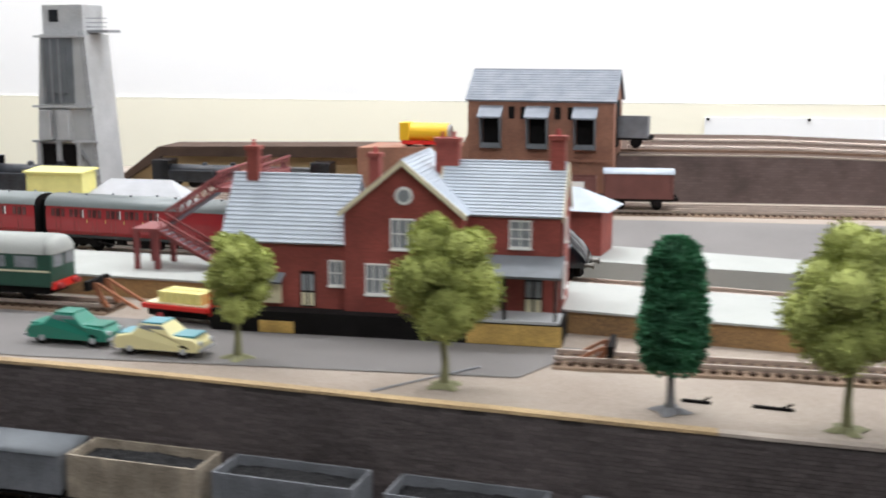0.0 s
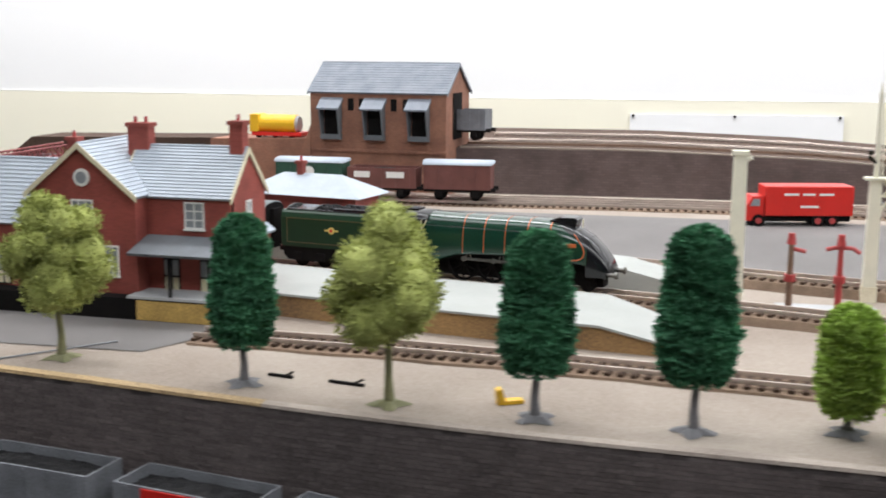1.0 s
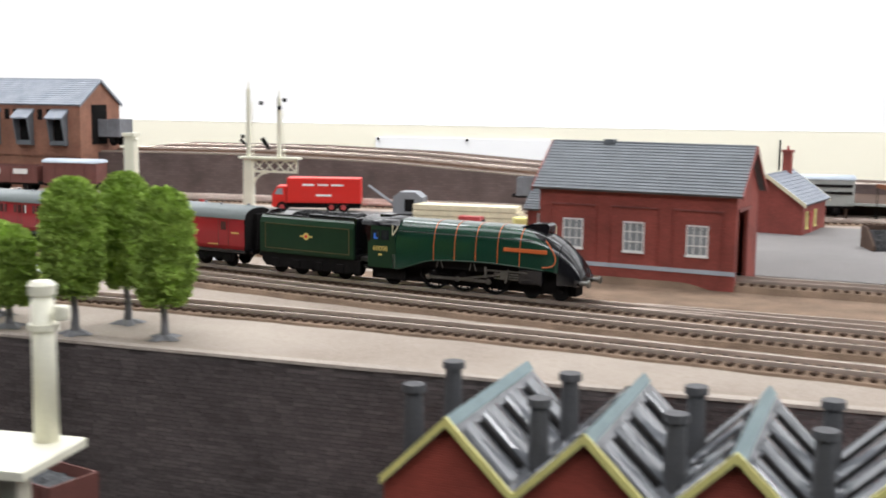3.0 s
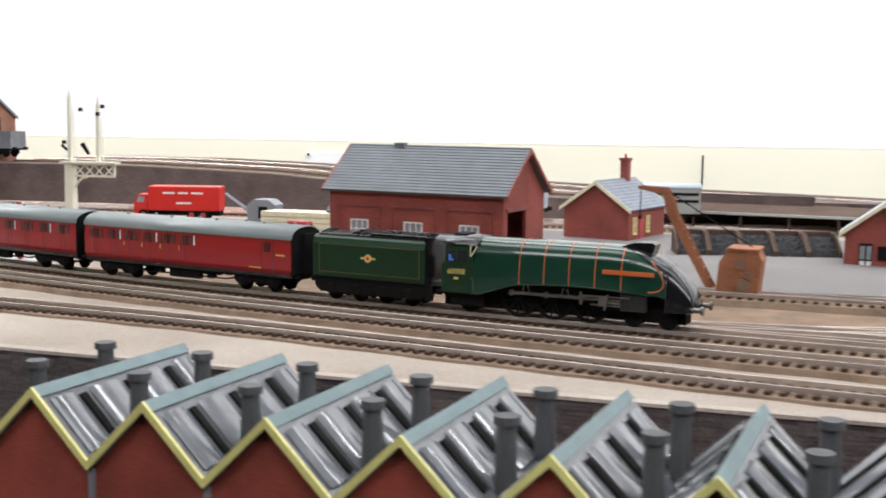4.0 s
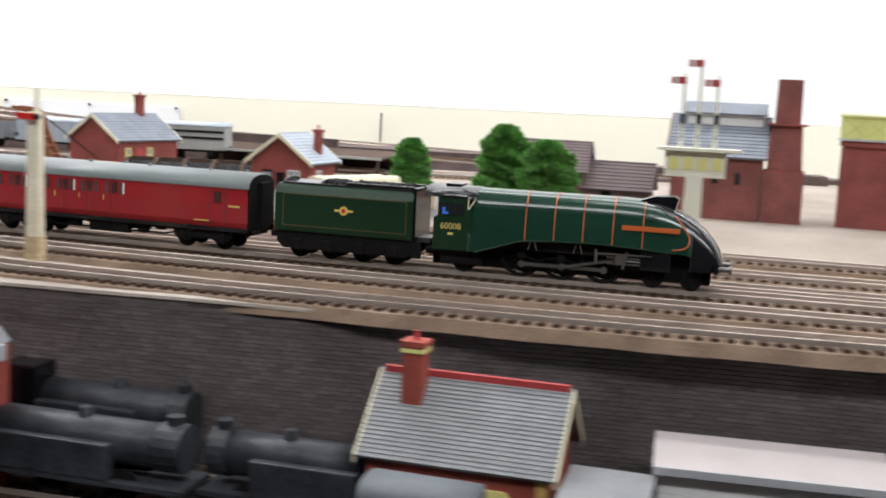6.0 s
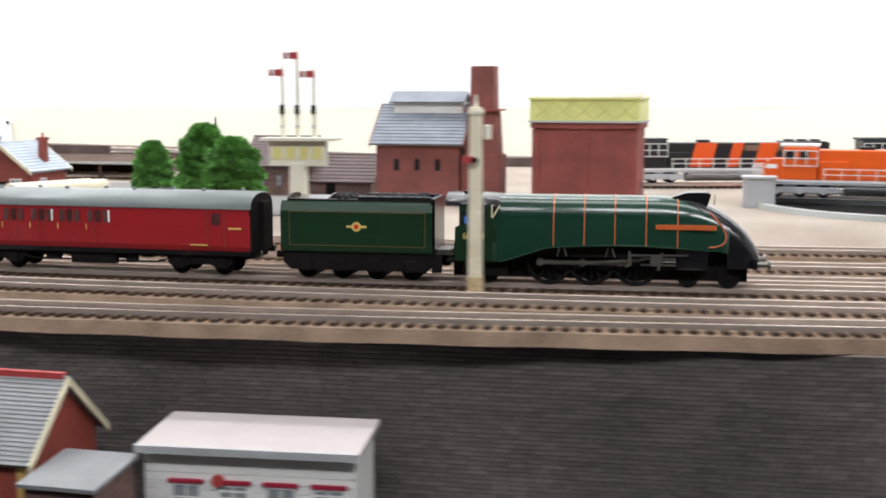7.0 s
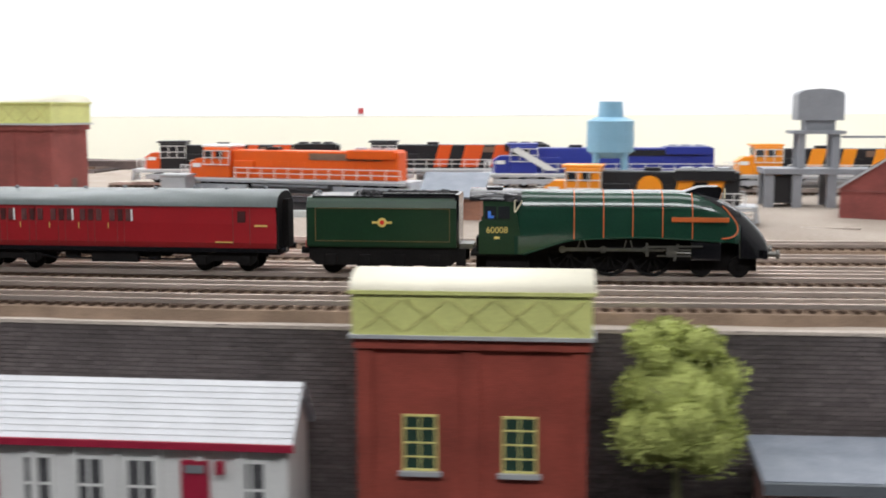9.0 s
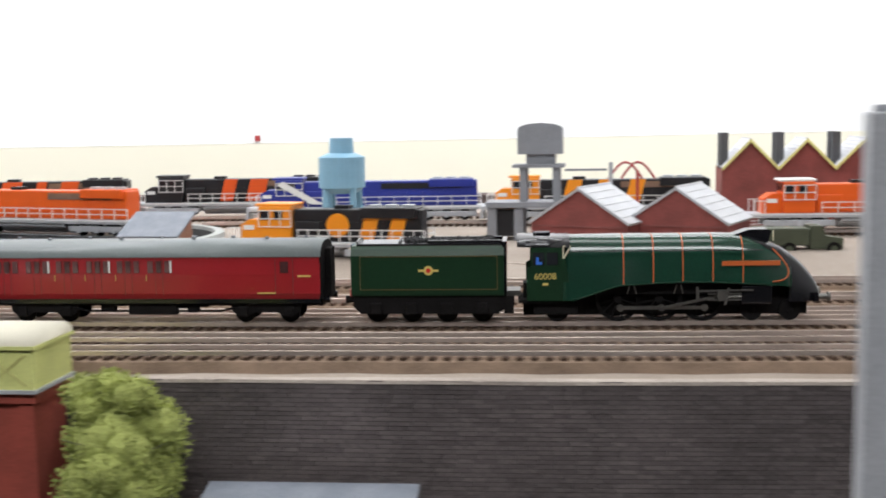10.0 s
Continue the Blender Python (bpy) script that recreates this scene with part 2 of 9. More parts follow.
def box(bm, x0, x1, y0, y1, z0, z1, top=1.0, bevel=0.0):
    """An upright box; top scales its upper face about its middle."""
    mx, my = (x0 + x1) / 2, (y0 + y1) / 2
    vs = []
    for z, k in ((z0, 1.0), (z1, top)):
        for x, y in ((x0, y0), (x1, y0), (x1, y1), (x0, y1)):
            vs.append(bm.verts.new((mx + (x - mx) * k, my + (y - my) * k, z)))
    fs = [bm.faces.new([vs[i] for i in q]) for q in ((3, 2, 1, 0), (4, 5, 6, 7), (0, 1, 5, 4), (1, 2, 6, 5), (2, 3, 7, 6), (3, 0, 4, 7))]
    if bevel:
        bmesh.ops.bevel(bm, geom=list({e for f in fs for e in f.edges}), offset=bevel, segments=2, affect="EDGES", profile=0.6)
    return bm


def tube(bm, p0, p1, r0, r1=None, seg=10, caps=True):
    p0, p1 = Vector(p0), Vector(p1)
    r1 = r0 if r1 is None else r1
    ax = (p1 - p0).normalized()
    u = ax.orthogonal().normalized()
    v = ax.cross(u)
    rings = []
    for p, r in ((p0, r0), (p1, r1)):
        rings.append([bm.verts.new(p + r * (math.cos(2 * math.pi * i / seg) * u + math.sin(2 * math.pi * i / seg) * v)) for i in range(seg)])
    for i in range(seg):
        bm.faces.new((rings[0][i], rings[0][(i + 1) % seg], rings[1][(i + 1) % seg], rings[1][i]))
    if caps:
        bm.faces.new(rings[0][::-1])
        bm.faces.new(rings[1])
    return bm


def prism(bm, outline, a0, a1, axis="y"):
    """A flat outline pushed along an axis: for y the outline is (x, z), for x it is (y, z), for z it is (x, y)."""
    def at(p, a):
        return {"y": (p[0], a, p[1]), "x": (a, p[0], p[1]), "z": (p[0], p[1], a)}[axis]
    lo = [bm.verts.new(at(p, a0)) for p in outline]
    hi = [bm.verts.new(at(p, a1)) for p in outline]
    n = len(outline)
    bm.faces.new(lo[::-1])
    bm.faces.new(hi)
    for i in range(n):
        bm.faces.new((lo[i], lo[(i + 1) % n], hi[(i + 1) % n], hi[i]))
    return bm


def loft(bm, rings, caps=True):
    vs = [[bm.verts.new(p) for p in r] for r in rings]
    for a, b in zip(vs, vs[1:]):
        for i in range(len(a) - 1):
            bm.faces.new((a[i], a[i + 1], b[i + 1], b[i]))
    if caps:
        for r in (vs[0][::-1], vs[-1]):
            try:
                bm.faces.new(r)
            except ValueError:
                pass
    return bm


def part(name, bm, material, parent=None, label="", smooth=False, kind=""):
    me = bpy.data.meshes.new(name)
    bmesh.ops.recalc_face_normals(bm, faces=bm.faces)
    bm.to_mesh(me)
    bm.free()
    me.materials.append(M[material] if isinstance(material, str) else material)
    if smooth:
        me.shade_smooth()
        for p in me.polygons:
            p.use_smooth = True
    ob = new(name, me)
    if parent:
        ob.parent = parent
    return tagged(ob, label, "", "", kind)


def thing(name, m, label, category, group="", kind=""):
    ob = new(name)
    ob.empty_display_size = 0.01
    ob.matrix_world = m
    return tagged(ob, label, category, group, kind)


def B():
    return bmesh.new()


def simple(name, parent, material, *dims, label="", bevel=0.0, top=1.0):
    return part(name, box(B(), *dims, bevel=bevel, top=top), material, parent, label)


def courses(bm, a, b, c, d, n, row, step=0.0005):
    """One overlapping course of n from the eave a-b up to the ridge d-c, lifted a little at its lower edge."""
    a, b, c, d = (Vector(p) for p in (a, b, c, d))
    up = (b - a).cross(d - a).normalized()
    if up.z < 0:
        up = -up
    t0, t1 = row / n, min(1, (row + 1.08) / n)
    lo = [a.lerp(d, t0) + up * step * 1.6, b.lerp(c, t0) + up * step * 1.6]
    hi = [b.lerp(c, t1) + up * step * 0.5, a.lerp(d, t1) + up * step * 0.5]
    under = [p - up * step * 1.6 for p in lo]
    v = [bm.verts.new(p) for p in lo + hi + under]
    bm.faces.new((v[0], v[1], v[2], v[3]))
    bm.faces.new((v[4], v[5], v[1], v[0]))
    return bm


def slab(bm, a, b, c, d, thick):
    """A roof slab under the quad a b c d."""
    q = [Vector(p) for p in (a, b, c, d)]
    up = (q[1] - q[0]).cross(q[3] - q[0]).normalized()
    if up.z < 0:
        up = -up
    t = [bm.verts.new(p) for p in q]
    u = [bm.verts.new(p - up * thick) for p in q]
    bm.faces.new(t)
    bm.faces.new(u[::-1])
    for i in range(4):
        bm.faces.new((t[i], u[i], u[(i + 1) % 4], t[(i + 1) % 4]))
    return bm


# ---------------- the lines of the layout ----------------


class Line:
    """A smooth line through knots, y over x."""

    def __init__(self, *knots):
        self.x, self.y = [k[0] for k in knots], [k[1] for k in knots]
        n = len(knots)
        self.m = []
        for i in range(n):
            a, b = max(0, i - 1), min(n - 1, i + 1)
            self.m.append((self.y[b] - self.y[a]) / (self.x[b] - self.x[a]))
        xs = np.linspace(self.x[0], self.x[-1], 1500)
        ys = np.array([self(v) for v in xs])
        self.xs, self.s = xs, np.concatenate([[0], np.cumsum(np.hypot(np.diff(xs), np.diff(ys)))])

    def __call__(self, v):
        i = int(np.clip(np.searchsorted(self.x, v) - 1, 0, len(self.x) - 2))
        h = self.x[i + 1] - self.x[i]
        t = min(1.0, max(0.0, (v - self.x[i]) / h))
        return float((2 * t**3 - 3 * t**2 + 1) * self.y[i] + (t**3 - 2 * t**2 + t) * h * self.m[i]
                     + (3 * t**2 - 2 * t**3) * self.y[i + 1] + (t**3 - t**2) * h * self.m[i + 1])

    def along(self, s):
        v = float(np.interp(s, self.s, self.xs))
        return Vector((v, self(v), 0))

    def length_to(self, v):
        return float(np.interp(v, self.xs, self.s))


MAIN = Line((-1.4, 1.80), (-0.4, 1.68), (0.2, 1.61), (0.55, 1.566), (0.95, 1.50), (1.2, 1.447), (1.337, 1.414), (1.6, 1.33), (2.0, 1.234),
            (2.4, 1.174), (2.8, 1.146), (3.2, 1.147), (3.6, 1.172), (4.0, 1.218), (4.6, 1.32), (5.4, 1.5))
NEAR = Line((0.93, 1.288), (1.12, 1.277), (1.3, 1.255), (1.5, 1.231), (1.69, 1.20), (1.88, 1.156), (2.05, 1.117), (2.26, 1.086),
            (2.51, 1.066), (2.75, 1.062), (2.93, 1.064), (3.12, 1.066), (3.31, 1.082), (3.66, 1.106), (4.1, 1.155), (5.4, 1.4))
EDGE = Line((-1.6, 1.36), (0.0, 1.285), (0.61, 1.233), (0.88, 1.190), (1.12, 1.150), (1.36, 1.128), (1.64, 1.100), (2.06, 1.071), (2.3, 1.062),
            (2.51, 1.062), (2.7, 1.050), (2.85, 1.042), (3.13, 1.039), (3.35, 1.052), (3.6, 1.064), (4.1, 1.114), (5.4, 1.35))
WALL = Line((-2.2, 3.2), (-0.5, 2.86), (0.4, 2.79), (1.15, 2.79), (2.0, 2.892), (2.75, 3.118), (3.6, 3.52), (4.3, 3.97), (5.2, 4.65))
BACK = Line((-1.6, 2.24), (0.3, 2.23), (0.9, 2.33), (1.6, 2.36), (2.3, 2.42), (2.7, 2.36), (3.1, 2.06), (3.7, 2.02), (4.4, 2.1), (5.4, 2.4))
LOW = -0.104


def edge_z(x):
    t = min(1, max(0, (x - 2.25) / 0.3))
    return -0.005 - 0.005 * t * t * (3 - 2 * t)


def ground_z(x, y):
    if y < EDGE(x) + 0.06:
        return edge_z(x) + (-0.005 - edge_z(x)) * max(0, (y - EDGE(x)) / 0.06)
    t = min(1, max(0, (y - MAIN(x) - 0.20) / 0.12))
    return -0.005 + 0.014 * t * t * (3 - 2 * t)


def on(x, y, rz=0.0, dz=0.0):
    return pose(x, y, ground_z(x, y) + dz, 0, 0, rz)


# baseboard with its height, one sheet from the retaining edge to the back wall
bm = B()
xs = np.linspace(-1.5, 5.2, 135)
rows = []
for v in xs:
    e, w = EDGE(v), BACK(v)
    rows.append([bm.verts.new((v, e + (w - e) * (k / 60) ** 1.25, ground_z(v, e + (w - e) * (k / 60) ** 1.25))) for k in range(61)] + [bm.verts.new((v, w, -0.06))])
for a, b in zip(rows, rows[1:]):
    for i in range(61):
        bm.faces.new((a[i], b[i], b[i + 1], a[i + 1]))
tagged(part("ground", bm, "ground", smooth=True), "sandy beige painted baseboard, stained and scuffed", "ground", "", "structure")

# retaining wall in dark stone courses, with thickness
bm = B()
top, bot, rear, rbot = [], [], [], []
for v in xs:
    e = EDGE(v)
    top.append(bm.verts.new((v, e, edge_z(v) - 0.0002)))
    bot.append(bm.verts.new((v, e - 0.004, LOW - 0.01)))
    rear.append(bm.verts.new((v, e + 0.02, edge_z(v) - 0.0012)))
    rbot.append(bm.verts.new((v, e + 0.02, LOW - 0.01)))
for i in range(len(xs) - 1):
    bm.faces.new((bot[i], bot[i + 1], top[i + 1], top[i]))
    bm.faces.new((top[i], top[i + 1], rear[i + 1], rear[i]))
    bm.faces.new((rear[i], rear[i + 1], rbot[i + 1], rbot[i]))
tagged(part("retaining_wall", bm, "stone"), "dark brown stone-faced retaining wall below the baseboard edge", "wall", "", "structure")
for lo_x, hi_x, mm, lab in ((-1.4, 1.04, "coping", "thin worn ochre and brown coping along the wall"), (1.04, 5.0, "edge_dirt", "thin dusty brown edging along the wall")):
    bm = B()
    prev = None
    n = int((hi_x - lo_x) / 0.016)
    for i in range(n + 1):
        v = lo_x + (hi_x - lo_x) * i / n
        e, z = EDGE(v), edge_z(v)
        w = 0.0035 + 0.003 * noise.noise(Vector((v * 9, 0, 0)))
        ring = [bm.verts.new(p) for p in ((v, e - 0.0012, z - 0.0012 - 0.0005 * noise.noise(Vector((v * 14, 3, 0)))), (v, e - 0.0008, z + 0.0006), (v, e + w + 0.002, z + 0.0009), (v, e + w + 0.003, z))]
        if prev:
            for k in range(3):
                bm.faces.new((prev[k], prev[k + 1], ring[k + 1], ring[k]))
        prev = ring
    tagged(part("wall_coping", bm, mm), lab, "trim", "", "structure")

# the lower level
bm = B()
low = []
for v in xs:
    low.append([bm.verts.new((v, y, LOW)) for y in np.linspace(-0.3, EDGE(v) + 0.01, 12)])
for a, b in zip(low, low[1:]):
    for i in range(11):
        bm.faces.new((a[i], b[i], b[i + 1], a[i + 1]))
tagged(part("lower_ground", bm, "soot_and_shade"), "dark sooty lower-level yard surface", "ground", "", "structure")

# back wall: cream below, white above; room shell
for name, z0, z1, m, off, lab in (("wall_north", -0.9, 0.082, "cream_wall", 0.0, "cream painted lower part of the room wall"),
                                  ("wall_north", 0.083, 1.9, "white_wall", 0.004, "plain white upper part of the room wall")):
    bm = B()
    f, r = [], []
    for v in np.linspace(-2.2, 5.2, 90):
        f.append([bm.verts.new((v, WALL(v) + off, z)) for z in (z0, z1)])
        r.append([bm.verts.new((v, WALL(v) + 0.1, z)) for z in (z0, z1)])
    for i in range(89):
        bm.faces.new((f[i][0], f[i + 1][0], f[i + 1][1], f[i][1]))
        bm.faces.new((r[i][0], r[i][1], r[i + 1][1], r[i + 1][0]))
        bm.faces.new((f[i][1], f[i + 1][1], r[i + 1][1], r[i][1]))
    tagged(part(name, bm, m, smooth=False), lab, "wall", "", "structure")
# wall_south is out of view and kept dark to shape the reflections
for name, d, m in (("floor", (-2.3, 5.3, -2.0, 5.0, -0.95, -0.9), "tarmac"), ("ceiling", (-2.3, 5.3, -2.0, 5.0, 1.9, 1.95), "white_wall"),
                   ("wall_south", (-2.3, 5.3, -2.1, -2.0, -0.9, 1.9), "dim_wall"), ("wall_west", (-2.4, -2.3, -2.0, 5.0, -0.9, 1.9), "white_wall"),
                   ("wall_east", (5.3, 5.4, -2.0, 5.0, -0.9, 1.9), "white_wall")):
    tagged(simple(name, None, m, *d), "plain " + name.split("_")[0] + " closing the room", name.split("_")[0], "", "structure")


def track(line, x0, x1, top, label, bed=True, z_of=None, single=None):
    """A length of track: ballast bed, sleepers and two rails along a line; top is the height of the rail heads."""
    th = thing("railway_track", Matrix.Identity(4), label, "railway track", "tracks")
    s0, s1 = line.length_to(x0), line.length_to(x1)
    hz = z_of or (lambda v: top)

    def frame_at(s):
        p, q = line.along(s - 0.002), line.along(s + 0.002)
        d = (q - p).normalized()
        c = line.along(s)
        return c + Vector((0, 0, hz(c.x))), Vector((-d.y, d.x, 0)), d
    n = max(2, int((s1 - s0) / 0.02))
    if bed:
        b1 = B()
        rings = []
        for i in range(n + 1):
            c, u, d = frame_at(s0 + (s1 - s0) * i / n)
            w = 0.0185 + 0.0012 * math.sin(i * 1.7)
            rings.append([c + u * o + Vector((0, 0, z)) for o, z in ((-w - 0.004, -0.011), (-w, -0.0044), (w, -0.0044), (w + 0.004, -0.011))])
        part("ballast_bed", loft(b1, rings), "ballast", th, "", kind="stuff")
    verts, faces = [], []
    s = s0 + 0.003
    one = None
    while s < s1:
        c, u, d = frame_at(s)
        if single and single[0] < c.x < single[1]:
            if one is None:
                q = [(e * 0.0017, a * 0.0150, z) for z in (-0.0052, -0.0026) for a, e in ((-1, -1), (1, -1), (1, 1), (-1, 1))]
                one = bpy.data.meshes.new("sleeper")
                one.from_pydata(q, [], [(4, 5, 6, 7), (0, 1, 5, 4), (1, 2, 6, 5), (2, 3, 7, 6), (3, 0, 4, 7)])
                one.materials.append(M["sleeper"])
            sl = new("sleeper", one)
            sl.parent = th
            wob = 1.2 * noise.noise(Vector((s * 90, top * 50, 0)))
            sl.matrix_basis = pose(c.x, c.y, c.z, 0, 0, math.degrees(math.atan2(d.y, d.x)) + wob)
            s += 0.0078
            continue
        k = len(verts)
        for z in (-0.0052, -0.0026):
            for a, e in ((-1, -1), (1, -1), (1, 1), (-1, 1)):
                verts.append(c + u * (a * 0.0150) + d * (e * 0.0017) + Vector((0, 0, z)))
        faces += [(k + 4, k + 5, k + 6, k + 7), (k, k + 1, k + 5, k + 4), (k + 1, k + 2, k + 6, k + 5), (k + 2, k + 3, k + 7, k + 6), (k + 3, k, k + 4, k + 7)]
        s += 0.0078
    me = bpy.data.meshes.new("sleeper_run")
    me.from_pydata(verts, [], faces)
    me.materials.append(M["sleeper"])
    ob = new("sleeper_run", me)
    ob.parent = th
    tagged(ob, "dark brown wooden sleepers", kind="stuff")
    for side in (-1, 1):
        b3 = B()
        rings = []
        for i in range(n + 1):
            c, u, d = frame_at(s0 + (s1 - s0) * i / n)
            o = side * 0.00875
            rings.append([c + u * (o + a) + Vector((0, 0, z)) for a, z in ((-0.0009, -0.0028), (-0.0006, -0.0002), (-0.0004, 0), (0.0004, 0), (0.0006, -0.0002), (0.0009, -0.0028))])
        part("rail", loft(b3, rings), "rail", th)
    return th


def offset(line, dy, x0, x1, n=14, blend=None):
    ks = []
    for i in range(n):
        v = x0 + (x1 - x0) * i / (n - 1)
        ks.append((v, line(v) + (dy if blend is None else dy * blend(v))))
    return Line(*ks)


RT = 0.005
track(MAIN, -1.2, 4.8, RT, "main running line of dark sleepers and worn rails", single=(1.35, 3.65))
track(NEAR, 0.95, 4.8, 0.001, "brown sleepered track along the front edge of the baseboard", single=(1.0, 3.3))
SECOND = offset(MAIN, -0.041, 1.30, 4.8)
track(SECOND, 1.36, 4.8, 0.003, "second running line beside the main line", single=(1.35, 3.65))
for dy, x0, lab in ((0.042, 1.75, "siding behind the main line"), (0.104, 1.95, "second siding behind the main line"), (0.187, 2.05, "outer siding towards the turntable")):
    ln = offset(MAIN, dy, x0, 4.8, blend=(lambda v, a=x0: min(1, 0.25 + (v - a) / 0.5)))
    track(ln, x0 + 0.01, 4.7, 0.0035, lab)
bm = B()
prev = None
for i in range(80):
    v = 1.38 + 3.4 * i / 79
    a = MAIN(v) - 0.066
    b = MAIN(v) + min(0.225, 0.05 + 0.3 * (v - 1.38)) + 0.055 * min(1.0, max(0.0, (v - 3.25) / 0.25))
    ring = [bm.verts.new((v, y, z)) for y, z in ((a, -0.0075), (a + 0.012, -0.0032), (b - 0.012, -0.0032), (b, -0.0075))]
    if prev:
        for j in range(3):
            bm.faces.new((prev[j], prev[j + 1], ring[j + 1], ring[j]))
    prev = ring
tagged(part("trackbed", bm, "ballast"), "wide brown ballasted bed under the running lines and sidings", "ballast", "", "structure")
YARD = Line((-0.6, 1.93), (0.4, 1.87), (0.9, 1.85), (1.3, 1.86), (1.8, 1.84), (2.4, 1.9))
track(YARD, -0.5, 2.3, 0.0145, "yard siding under the coal stage")
YARD2 = Line((0.2, 1.92), (0.9, 1.89), (1.4, 1.90), (1.9, 1.885), (2.4, 1.96))
track(YARD2, 0.3, 2.3, 0.0145, "yard siding beside the brown embankment")
GOODS = Line((0.9, 1.66), (1.03, 1.628), (1.25, 1.565), (1.4, 1.522), (1.66, 1.468), (1.9, 1.425), (2.2, 1.39), (2.45, 1.365))
track(GOODS, 0.98, 2.4, 0.006, "goods siding in front of the red goods shed")
LOWT = -0.082
LOWL = Line((-1.0, 1.32), (0.2, 1.235), (0.6, 1.205), (0.87, 1.165), (1.05, 1.132), (1.2, 1.088), (1.4, 1.026), (1.6, 0.955), (1.8, 0.88))
track(LOWL, -0.9, 1.65, LOWT, "lower-level coal wagon siding below the wall")

# ---------------- the express train ----------------
M["coach_glass"] = mat("maroon_tinted_glass", (0.075, 0.03, 0.03), 0.12, var=0.4, scale=120, bump=0.0)
M["coach_glass_pale"] = mat("smoky_carriage_glass", (0.13, 0.055, 0.055), 0.12, var=0.5, scale=120, bump=0.0)


def bogie_wheels(parent, xs, r, zc, gauge=0.0075, name="wheel", material="soot_and_shade"):
    for x in xs:
        bm = B()
        for s in (-1, 1):
            tube(bm, (x, s * gauge, zc), (x, s * (gauge + 0.0022), zc), r, r, 20)
            tube(bm, (x, s * (gauge + 0.0022), zc), (x, s * (gauge + 0.0028), zc), r * 0.35, r * 0.3, 10)
        tube(bm, (x, -gauge, zc), (x, gauge, zc), 0.001, 0.001, 8)
        part(name, bm, material, parent)


def arch(w, zs, zt, n=14, p=1.0):
    """Half-round section across a vehicle: from one side at height zs over the top zt to the other."""
    pts = []
    for i in range(n + 1):
        a = math.pi * i / n
        c, s = math.cos(a), math.sin(a)
        pts.append((math.copysign(abs(c) ** p, c) * w, zs + (zt - zs) * abs(s) ** p))
    return pts


def casing_section(x):
    """Streamlined casing at x back from the buffers: half width, foot, shoulder and crown heights."""
    t = min(1, max(0, (x - 0.006) / 0.062))
    crown = 0.0195 + (0.0510 - 0.0195) * (1 - (1 - t) ** 2.6) ** 0.75
    half = 0.0118 + (0.0172 - 0.0118) * min(1, t * 1.5) ** 0.6
    foot = 0.0215 + 0.0025 * math.sin(min(1, max(0, (x - 0.03) / 0.1)) * math.pi) if x > 0.03 else 0.0165 + 0.005 * (x / 0.03)
    if x > 0.125:
        foot = max(0.0135, 0.0215 - (x - 0.125) * 0.33)
    return half, foot, crown


def casing_ring(x, grow=0.0, foot=None, n=22):
    half, f, crown = casing_section(x)
    f = f if foot is None else foot
    r = []
    for i in range(n + 1):
        a = math.pi * i / n
        c, s = math.cos(a), math.sin(a)
        r.append(Vector((-x, math.copysign(abs(c) ** 0.62, c) * (half + grow), f + (crown + grow - f) * abs(s) ** 0.72)))
    return r


